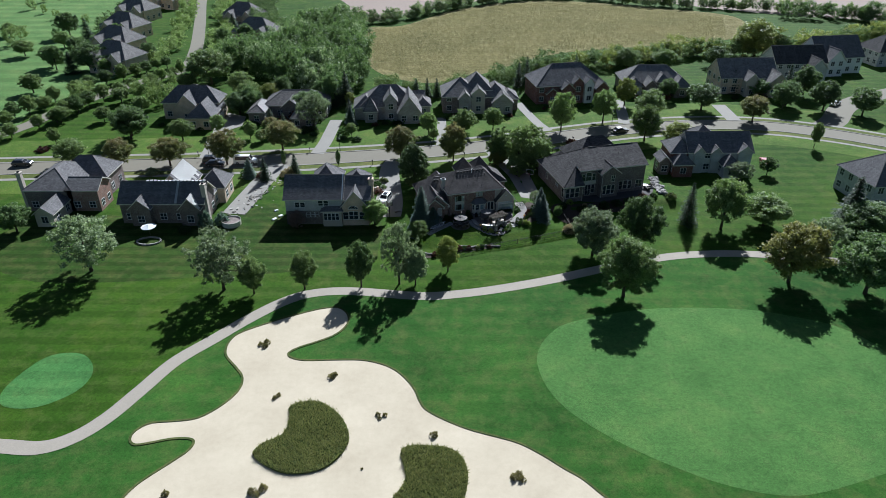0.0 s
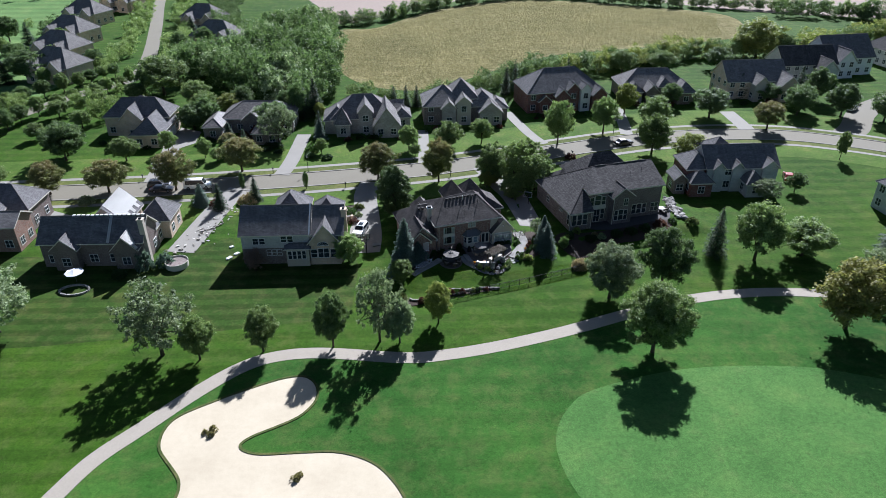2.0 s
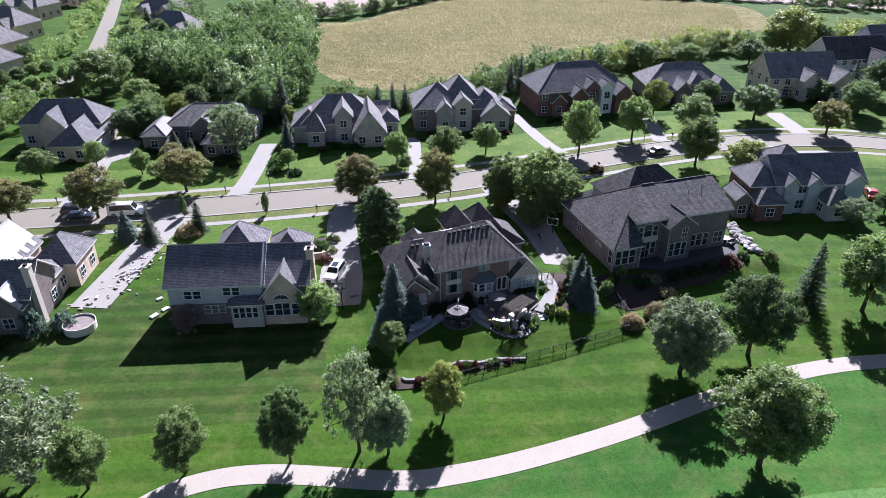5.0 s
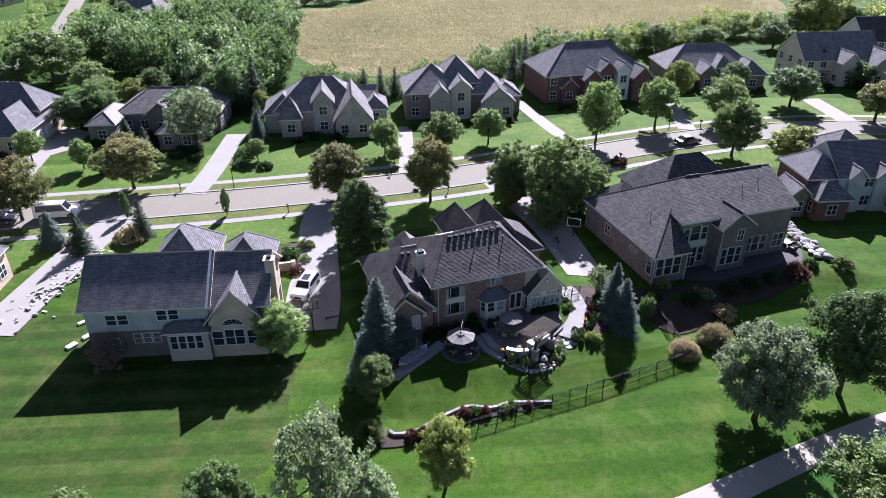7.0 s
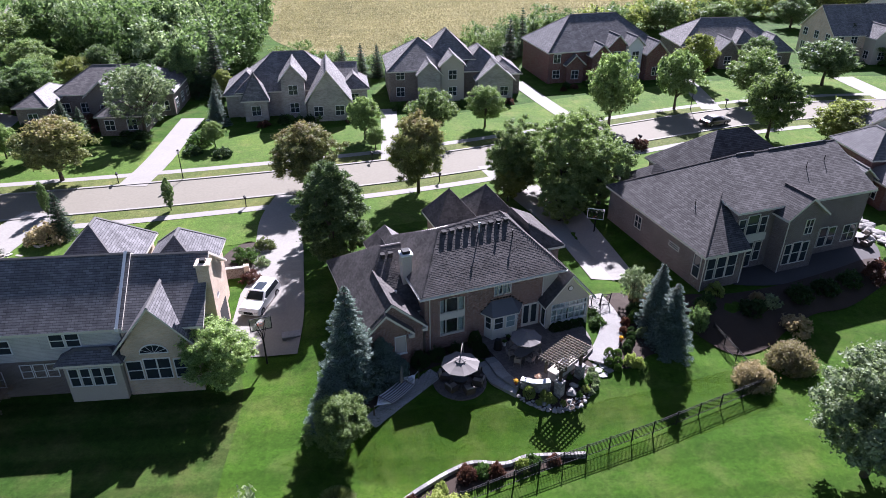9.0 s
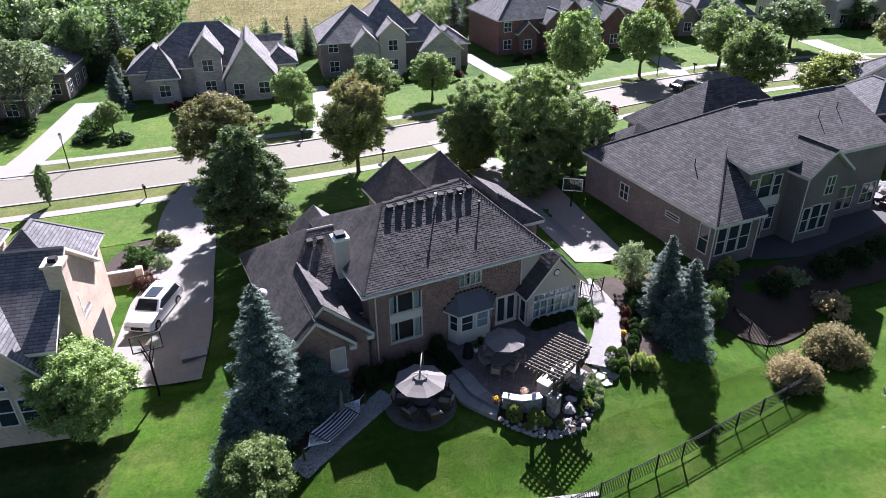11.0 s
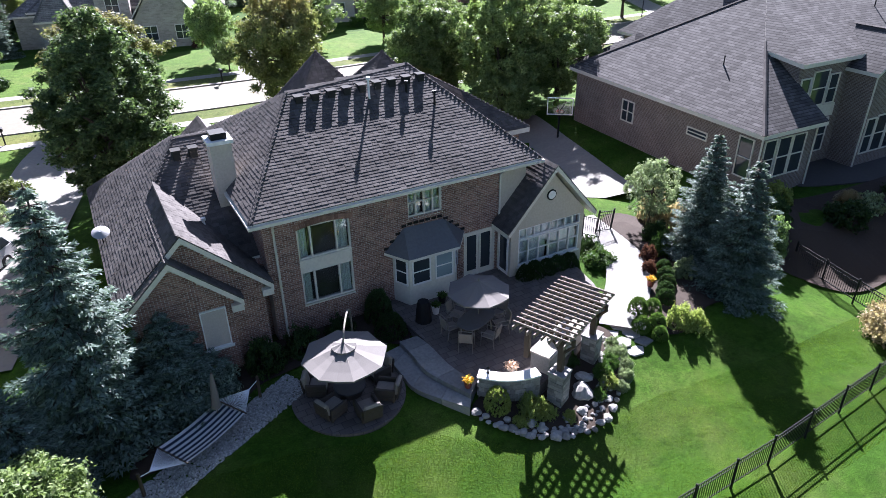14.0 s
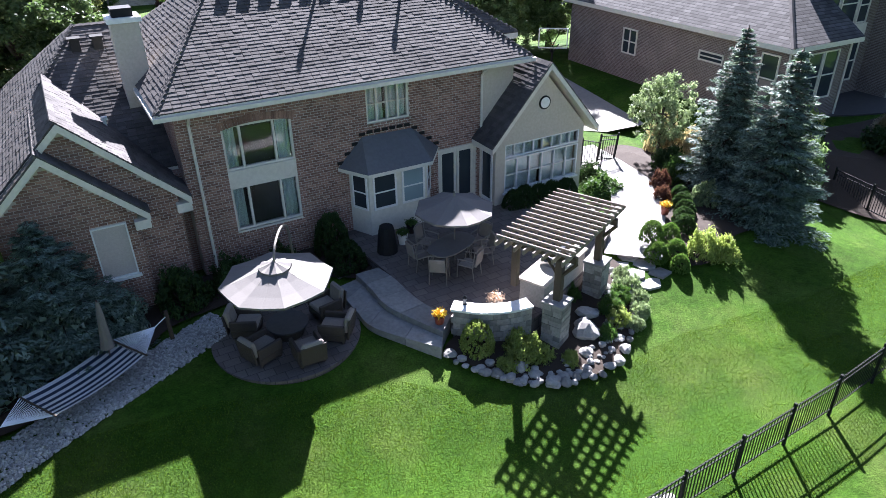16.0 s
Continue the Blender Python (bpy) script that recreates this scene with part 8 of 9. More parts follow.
tree(*(HM @ Vector((-8.5, -7.3, 0))).xy, 4.8, 2.1, "fine", LEAF, "round light green tree at the lawn edge", "garden trees")

# ---- woods, hedgerows and planting further off ----
def far_crown(seed, clumps=40, per=44, size=0.026):
    rng_ = np.random.default_rng(seed)
    cs, rr = [], []
    for _ in range(clumps):
        d = rng_.normal(size=3)
        d /= np.linalg.norm(d)
        k = rng_.uniform(0.6, 0.95) * (1 + 0.25 * math.sin(3 * math.atan2(d[1], d[0]) + seed))
        cs.append((d[0] * 0.38 * k, d[1] * 0.38 * k, 0.5 + d[2] * 0.44 * k))
        rr.append(rng_.uniform(0.08, 0.14))
    me = leaf_mesh("far", cs, rr, per, size, rng_, LEAF)
    co = np.empty(len(me.vertices) * 3)
    me.vertices.foreach_get("co", co)
    bpy.data.meshes.remove(me)
    return co.reshape(-1, 3)


FAR = [far_crown(s) for s in (60, 61, 62, 63, 64)]


def woodland(name, spots, mat, label, category="trees"):
    """Many far trees in one mesh. spots: (x, y, height, radius)."""
    rows = []
    for i, (x, y, h, r) in enumerate(spots):
        c = FAR[i % 5]
        a_ = i * 2.1
        rot = np.array([[math.cos(a_), -math.sin(a_), 0], [math.sin(a_), math.cos(a_), 0], [0, 0, 1]])
        rows.append((c @ rot.T) * np.array([r / 0.42, r / 0.42, h]) + np.array([x, y, 0]))
    v = np.concatenate(rows)
    n = len(v) // 3
    me = bpy.data.meshes.new(name)
    me.vertices.add(3 * n)
    me.vertices.foreach_set("co", v.ravel())
    me.loops.add(3 * n)
    me.loops.foreach_set("vertex_index", np.arange(3 * n))
    me.polygons.add(n)
    me.polygons.foreach_set("loop_start", np.arange(0, 3 * n, 3))
    me.update(calc_edges=True)
    me.materials.append(mat)
    ob = new(name, me)
    tagged(ob, label, category, kind="stuff")


def scatter(poly, n, h0, h1, seed, ratio=0.42):
    """Random spots inside an outline, each with a height and a crown radius."""
    rng_ = random.Random(seed)
    xs, ys = [p[0] for p in poly], [p[1] for p in poly]
    out = []
    while len(out) < n:
        x, y = rng_.uniform(min(xs), max(xs)), rng_.uniform(min(ys), max(ys))
        inside = False
        for (x0, y0), (x1, y1) in zip(poly, poly[1:] + poly[:1]):
            if (y0 > y) != (y1 > y) and x < (x1 - x0) * (y - y0) / (y1 - y0) + x0:
                inside = not inside
        if inside:
            h = rng_.uniform(h0, h1)
            out.append((x, y, h, h * ratio * rng_.uniform(0.8, 1.15)))
    return out


def along(line, step, h0, h1, spread, seed, ratio=0.5):
    rng_ = random.Random(seed)
    pts = spline(line, 10)
    out, acc = [], 0
    for p, q in zip(pts, pts[1:]):
        acc += (q - p).length
        while acc > step:
            acc -= step
            h = rng_.uniform(h0, h1)
            out.append((p.x + rng_.uniform(-spread, spread), p.y + rng_.uniform(-spread, spread), h, h * ratio * rng_.uniform(0.8, 1.2)))
    return out


W1 = [(-76, 238), (-68, 262), (-62, 300), (-56, 335), (-44, 318), (-36, 300), (-31, 268), (-28, 242), (-27, 222), (-33, 207), (-46, 216), (-58, 226)]
woodland("woods", scatter(W1, 50, 8, 13, 1), LEAF_DARK, "dense green broadleaf wood beside the field")
woodland("woods", scatter(W1, 60, 8, 13, 2), LEAF_DEEP, "dark green trees mixed into the wood")
woodland("woods", scatter(W1, 12, 8, 12, 3), LEAF_SILVER, "paler green trees mixed into the wood")
HEDGE = [(-42, 318), (-17, 331), (2, 355), (20, 370), (50, 385), (80, 382), (105, 366), (132, 358), (160, 352), (189, 338), (203, 320), (240, 300)]
woodland("hedgerow", along(HEDGE, 3.2, 4, 7, 2.0, 5), LEAF_DARK, "dark hedgerow along the field edge", "hedge")
woodland("hedgerow", along(HEDGE, 6, 3.5, 8, 2.5, 6), LEAF, "green hedgerow along the field edge", "hedge")
BACK = [(-26, 222), (-12, 218), (0, 214), (14, 222), (27, 234), (45, 244), (66, 250), (92, 262), (110, 262), (131, 264), (153, 276), (180, 287), (220, 300)]
woodland("tree_belt", along(BACK, 3.4, 3.5, 7, 2.5, 8), LEAF, "green tree belt behind the houses", "trees")
woodland("tree_belt", along(BACK[5:], 5, 5, 9.5, 3, 9), LEAF_YELLOW, "sunlit yellow-green trees behind the houses", "trees")
woodland("tree_belt", along(BACK[3:], 8, 5, 8, 2.5, 10), LEAF_DARK, "dark trees behind the houses", "trees")
woodland("tree_belt", along([(160, 335), (200, 330), (260, 310)], 5, 6, 10, 5, 12), LEAF_DARK, "distant dark trees by the farm field", "trees")
woodland("far_trees", scatter([(-240, 225), (-150, 215), (-160, 300), (-175, 420), (-260, 420)], 42, 4.5, 8, 14) + scatter([(-125, 205), (-95, 195), (-75, 205), (-85, 235), (-105, 225)], 10, 4, 7, 15), LEAF_BRIGHT, "scattered trees on the far fairway", "trees")
woodland("street_planting", along([(-106, 250), (-110, 290), (-125, 345), (-140, 400)], 5, 4, 7, 3, 16) + along([(-86, 250), (-92, 285), (-102, 330), (-118, 390)], 5, 4, 7, 3, 17), LEAF_BRIGHT, "street trees along the far street", "trees")
woodland("street_planting", along([(-135, 250), (-145, 290), (-155, 350)], 5, 4, 8, 6, 18) + along([(-72, 270), (-80, 320), (-95, 380)], 4, 6, 10, 6, 19), LEAF_DARK, "dark trees among the far houses", "trees")
plant([("y", 119.4, 262, 14, 8.5), ("d", 128, 260, 9, 4.5), ("d", 100, 248, 7.5, 4.5), ("o", 66, 243, 8, 4.5), ("o", 80, 246, 7, 4.2), ("c", 45.5, 232, 9, 1.6), ("c", 25, 222, 8.5, 2.0), ("c", 28, 225, 10, 2.0), ("c", -2, 210.5, 6.5, 1.7), ("c", -5, 211, 6.5, 1.7), ("c", -8.5, 212, 6.0, 1.7), ("o", -60, 205, 7, 4), ("d", -50, 207, 8, 3.6), ("r", -48, 180, 4, 2.4), ("c", -44.5, 181, 5, 1.4), ("o", -62, 178, 5.5, 2.4)], "neighbourhood trees")
plant([("o", -100, 205, 5, 3), ("o", -92, 213, 5, 2.8), ("o", -84, 219, 5.5, 3), ("o", -110, 187, 5, 2.8), ("o", -98, 188, 4.5, 2.4), ("d", -116, 212, 5, 3), ("o", -118, 168, 5, 2.6), ("o", -90, 196, 5, 2.6), ("o", -25, 176, 4, 1.5), ("o", -2.5, 173, 3.4, 1.4), ("c", -35.5, 150, 5.5, 1.6), ("o", 5.5, 177, 7.5, 3.4), ("o", 14, 181, 6.5, 2.8), ("d", 103, 199, 8, 3.6), ("O", 14.4, 157.0, 7.5, 3.2)], "neighbourhood trees")
plant([("s", 70, 146, 5, 3.2), ("d", 78, 150, 4.6, 2)], "garden trees")
side_street = spline([(-150, 140), (-122, 177), (-115, 200), (-104, 226), (-94, 243)], 9)
street_rng = random.Random(44)
for i in range(3, len(side_street) - 1, 2):
    d = (side_street[i + 1] - side_street[i]).normalized()
    for q in (-1, 1):
        p = side_street[i] + Vector((-d.y, d.x, 0)) * q * street_rng.uniform(5.0, 7.5)
        kind, mat, label = KINDS[street_rng.choice("ood")]
        tree(p.x, p.y, street_rng.uniform(4.2, 6.2), street_rng.uniform(1.7, 2.6), kind, mat, label, "side street trees")
for x, y, h, r, k in ((-131, 238, 8, 3.0, "c"), (-123, 240, 7.5, 3.2, "d"), (-141, 262, 8, 3.0, "d"), (-127, 262, 7, 3.0, "d"), (-118, 236, 6, 2.4, "o"), (-134, 285, 8, 3.2, "d"), (-149, 290, 9, 3.4, "c"), (-141, 312, 8, 3.2, "d"), (-88, 276, 8, 3.2, "d"), (-80, 280, 9, 3.6, "d"), (-92, 306, 8, 3.4, "c"), (-139, 243, 9, 3.6, "d"), (-143, 248, 8, 3.4, "d")):
    kind, mat, label = KINDS[k]
    tree(x, y, h, r, kind, mat, label, "neighbourhood trees")
for x, y, h, r, mt in ((22.6, 150.8, 8.8, 3.7, LEAF), (18.7, 152.0, 11.3, 4.4, LEAF_BRIGHT), (14.8, 157.0, 9.8, 4.0, LEAF), (21.6, 156.2, 10.6, 4.4, LEAF_BRIGHT), (17.6, 148.6, 5.2, 2.6, LEAF)):
    tree(x, y, h, r, "bushy", mt, "full green broadleaf tree leafy down to the ground", "trees between the drives")
tree(-7.6, 148.2, 8.6, 2.6, "slim", LEAF_DEEP, "narrow dark green tree beside the driveway", "garden trees")
tree(-6.4, 140.2, 11.2, 3.8, "ovoid", LEAF_DEEP, "dense dark green tree beside the driveway", "garden trees")
tree(-14.2, 124.3, 5.8, 2.9, "fine", LEAF_BRIGHT, "leafy light green tree beside the driveway", "garden trees")
tree(-30.0, 122.2, 4.2, 2.2, "loose", leaf_mat("pinkish_brown_leaves", (0.17, 0.115, 0.095), (0.36, 0.27, 0.235)), "bare reddish-brown shrubby tree by the wall", "garden trees")
for x, y, r, h, mt, lb in ((-36.9, 149.2, 2.0, 2.2, GRASS_TAN, "rounded tan shrub in the front garden"), (-15.6, 143.3, 1.3, 1.3, SHRUB_GREEN, "rounded green shrub beside the drive"), (-14.1, 145.6, 1.2, 1.1, GRASS_GREEN, "rounded olive shrub beside the drive"), (-13.7, 142.2, 0.8, 0.9, LEAF_SILVER, "pale round shrub beside the drive"), (-14.4, 139.4, 1.1, 0.9, RED_SHRUB, "brown shrub beside the drive"), (-27.3, 177.2, 1.9, 1.8, SHRUB_GREEN, "round green shrub on the front lawn"), (-27.5, 173.5, 1.5, 1.2, SHRUB_DARK, "dark mound shrub on the front lawn"), (-23.2, 172.4, 1.4, 1.2, SHRUB_DARK, "dark mound shrub on the front lawn"), (-47, 149.5, 1.6, 1.6, SHRUB_GREEN, "green shrub in the front garden"), (-43.4, 148, 1.3, 1.3, RED_SHRUB, "brown shrub in the front garden"), (-70, 150, 1.8, 1.6, LEAF_SILVER, "grey-green shrub in the front garden"), (-104, 165, 1.8, 1.2, RED_SHRUB, "brown shrub bed on the lawn"), (-60, 126, 1.4, 1.8, SHRUB_DARK, "dark shrub against the house"), (-46, 124.5, 1.6, 2.4, NEEDLE_BLUE, "blue-green shrub at the house corner"), (34, 170, 1.5, 1.5, RED_SHRUB, "brown shrub by the front walk"), (68, 150, 1.6, 1.8, SHRUB_DARK, "dark shrub by the house")):
    shrub(x, y, r, h, mt, lb, world=True)
for x, y, r, h, mt, lb in ((27.4, 131.4, 0.9, 1.1, SHRUB_LIME, "pale green shrub below the terrace"), (31.5, 129.4, 0.9, 0.9, LEAF_SILVER, "white-flecked shrub in the mulch bed"), (32.6, 126.9, 1.4, 1.5, GRASS_TAN, "reddish-tan grass mound at the bed edge"), (34.5, 130.2, 1.3, 1.3, SHRUB_DARK, "dark spreading shrub in the mulch bed"), (29.4, 128.6, 1.2, 1.2, SHRUB_DARK, "dark spreading shrub in the mulch bed"), (37.5, 131.0, 1.3, 1.2, SHRUB_DARK, "dark spreading shrub in the mulch bed"), (40.3, 132.0, 1.2, 1.3, SHRUB_DARK, "dark spreading shrub in the mulch bed"), (25.6, 129.4, 1.0, 1.4, SHRUB_DARK, "dark upright shrub by the fence"), (43.3, 132.6, 1.5, 1.9, RED_SHRUB, "dusky red small maple beside the terrace"), (50.2, 134.6, 1.3, 1.2, GRASS_GREEN, "olive shrub beside the rock wall"), (46.4, 134.6, 0.9, 1.0, SHRUB_DARK, "dark shrub beside the rock wall")):
    shrub(x, y, r, h, mt, lb, world=True)
plant([("c", -49.4, 186.4, 4.6, 1.7), ("c", -32.7, 201.6, 9.5, 2.8), ("c", -30.0, 204.5, 10.5, 3.0), ("o", -52.2, 174.0, 5.2, 1.9), ("o", -48.8, 171.8, 3.4, 1.9), ("d", -46.6, 176.0, 4.0, 1.9), ("Y", -28.3, 201.3, 4.6, 1.8), ("d", -44.0, 178.0, 3.6, 1.6), ("d", -57.5, 196.5, 8.0, 3.8), ("d", -37.5, 204.0, 7.5, 3.4), ("y", -53.0, 203.5, 7.0, 3.4)], "neighbourhood trees")
tree(-26.4, 185.6, 5.8, 1.9, "spruce_fine", NEEDLE_BLUE, "blue spruce at the corner of the stone house", "blue spruces")
tree(-46.0, 148.0, 5.2, 1.9, "spruce_fine", NEEDLE_BLUE, "blue spruce in the front garden", "blue spruces")
for x, y, r, h in ((-42.8, 187.4, 2.0, 3.2), (-46.0, 186.2, 1.5, 2.2), (-40.6, 186.6, 1.4, 2.0)):
    shrub(x, y, r, h, RED_SHRUB, "dark red leafy shrub before the low house", world=True)
for x, y, r, h in ((-38.4, 178.2, 1.5, 1.0), (-36.6, 180.8, 1.6, 1.1), (-38.8, 182.6, 1.4, 1.0), (-35.6, 176.6, 1.2, 0.9)):
    shrub(x, y, r, h, SHRUB_DARK, "dark low shrub in the bed beside the drive", world=True)
rng = random.Random(21)
FRONTS = [((-82, 186), -14, 15, -1.5), ((-55, 187), -8, 13, -1.2), ((-25, 187.5), 4, 22, -2.6), ((0, 194.5), 3, 20, -3.2), ((27, 202), 10, 22, -2.8), ((58, 212.5), 0, 20, -3.2), ((89, 213), 3, 18, -3.6)]
for (ox, oy), ang, wdt, v in FRONTS:
    m = pose(ox, oy, 0, 0, 0, ang)
    for k in range(7):
        p = m @ Vector((rng.uniform(0, wdt), v + rng.uniform(-1.2, 0.6), 0))
        shrub(p.x, p.y, rng.uniform(0.6, 1.2), rng.uniform(0.7, 1.5), rng.choice([SHRUB_DARK, SHRUB_DARK, SHRUB_GREEN, RED_SHRUB]), "small shrub in front of the house", world=True, group="front garden shrubs")

# clumps of grass standing in the sand
OLIVE_TAN = leaf_mat("olive_tan_blades", (0.17, 0.15, 0.065), (0.33, 0.29, 0.135))
for x, y, s in ((-28.5, 84.0, 0.7), (-27.6, 84.5, 0.9), (-27.7, 83.6, 0.8), (-16.3, 76.4, 0.9), (-15.9, 76.9, 0.7), (-23.7, 71.9, 0.6), (-23.3, 72.5, 0.6), (-8.6, 67.9, 0.5), (-8.9, 68.6, 0.6), (-7.9, 68.5, 0.6), (-1.2, 64.8, 0.9), (8.8, 57.8, 0.9), (9.7, 57.5, 0.8), (9.4, 58.4, 0.7), (-22.9, 55.6, 0.9), (-21.7, 56.1, 0.9), (-22.3, 55.2, 0.7), (-10.1, 59.2, 0.3), (-33.2, 55.3, 0.8)):
    shrub(x, y, s * 0.62, s * 0.8, OLIVE_TAN, "dry olive grass clump growing in sand", world=True, category="grass clump", group="grass clumps in the bunker")


def tufts(name, poly, n, h, w, mat, label, seed, lift=0.0):
    """Short grass blades over an area, as one mesh."""
    rng_ = np.random.default_rng(seed)
    poly = [(p.x, p.y) if isinstance(p, Vector) else p for p in poly]
    xs, ys = np.array([p[0] for p in poly]), np.array([p[1] for p in poly])
    pts = []
    while len(pts) < n:
        x, y = rng_.uniform(xs.min(), xs.max(), 4000), rng_.uniform(ys.min(), ys.max(), 4000)
        ins = np.zeros(4000, bool)
        for i in range(len(poly)):
            x0, y0, x1, y1 = xs[i - 1], ys[i - 1], xs[i], ys[i]
            if y0 != y1:
                ins ^= ((y0 > y) != (y1 > y)) & (x < (x1 - x0) * (y - y0) / (y1 - y0) + x0)
        pts += list(zip(x[ins], y[ins]))
    pts = np.array(pts[:n])
    z = np.array([ground_z(a_, b_) for a_, b_ in pts]) + lift
    az = rng_.uniform(0, 6.283, n)
    hh = h * rng_.uniform(0.5, 1.3, n)
    c = np.stack([pts[:, 0], pts[:, 1], z - 0.01], 1)
    sd = np.stack([np.cos(az), np.sin(az), np.zeros(n)], 1) * (w * rng_.uniform(0.6, 1.4, n))[:, None]
    tip = c + np.stack([rng_.normal(0, 0.5, n) * hh, rng_.normal(0, 0.5, n) * hh, hh], 1)
    v = np.stack([c - sd, c + sd, tip], 1).reshape(-1, 3)
    me = bpy.data.meshes.new(name)
    me.vertices.add(3 * n)
    me.vertices.foreach_set("co", v.ravel())
    me.loops.add(3 * n)
    me.loops.foreach_set("vertex_index", np.arange(3 * n))
    me.polygons.add(n)
    me.polygons.foreach_set("loop_start", np.arange(0, 3 * n, 3))
    me.update(calc_edges=True)
    me.materials.append(mat)
    ob = new(name, me)
    tagged(ob, label, "grass", kind="stuff")


BLADE = leaf_mat("lawn_blades", (0.045, 0.098, 0.006), (0.165, 0.240, 0.020))
OLIVE = leaf_mat("olive_rough_blades", (0.135, 0.150, 0.056), (0.28, 0.275, 0.115))
for line in (isle_a, isle_b):
    tufts("rough_grass", line, 9000, 0.42, 0.06, OLIVE, "tall olive rough grass on the bunker island", 31, 0.2)

STRAW = leaf_mat("straw_blades", (0.13, 0.115, 0.060), (0.30, 0.260, 0.155))
tufts("field_grass", [(-24, 246), (-28, 272), (-30, 308), (-14, 318), (8, 350), (38, 372), (70, 374), (105, 358), (134, 336), (122, 298), (85, 283), (48, 272), (24, 252), (3, 232), (-12, 233)], 70000, 0.4, 0.10, STRAW, "tall dry straw-coloured grass standing in the field", 33)


# ---- vehicles ----
TYRE = mottled("tyre_rubber", (0.015, 0.015, 0.016), (0.028, 0.028, 0.03), 0.9, 3, 20, 0.1)
RIM = mottled("alloy_rim", (0.28, 0.28, 0.29), (0.4, 0.4, 0.41), 0.35, 3, 20, 0.02, 0.8)
LAMPGLASS = mottled("lamp_glass", (0.5, 0.5, 0.5), (0.62, 0.62, 0.62), 0.15, 3, 20, 0)
TAIL = mottled("tail_lamp", (0.25, 0.01, 0.01), (0.35, 0.02, 0.02), 0.25, 3, 20, 0)


def paint(name, c, rough=0.28):
    a_ = Mat(name, rough, 0, 0.6)
    w_ = a_.world()
    a_.color(a_.mix(a_.noise(w_, 2.0, 3), tuple(0.92 * q for q in c), c))
    a_.b.inputs["Coat Weight"].default_value = 0.6
    return a_.m


CARWHITE, CARBLACK, CARRED = paint("white_car_paint", (0.78, 0.78, 0.77)), paint("black_car_paint", (0.018, 0.018, 0.02)), paint("red_car_paint", (0.32, 0.025, 0.02))


def loft(profile, widths, bm):
    """A body from a side profile (x, z) whose half width depends on height."""
    n = len(profile)
    rings = []
    for s in (-1, -0.82, 0.82, 1):
        ring = []
        for x, z in profile:
            w = widths(x, z)
            zz = z if abs(s) < 0.9 else z - 0.05 * (1 if z > 0.5 else -1)
            ring.append(bm.verts.new((x, s * w, zz)))
        rings.append(ring)
    for ra, rb in zip(rings, rings[1:]):
        for i in range(n):
            j = (i + 1) % n
            bm.faces.new((ra[i], ra[j], rb[j], rb[i]))
    bm.faces.new(rings[0])
    bm.faces.new(rings[-1][::-1])
    bmesh.ops.recalc_face_normals(bm, faces=bm.faces)
    return bm


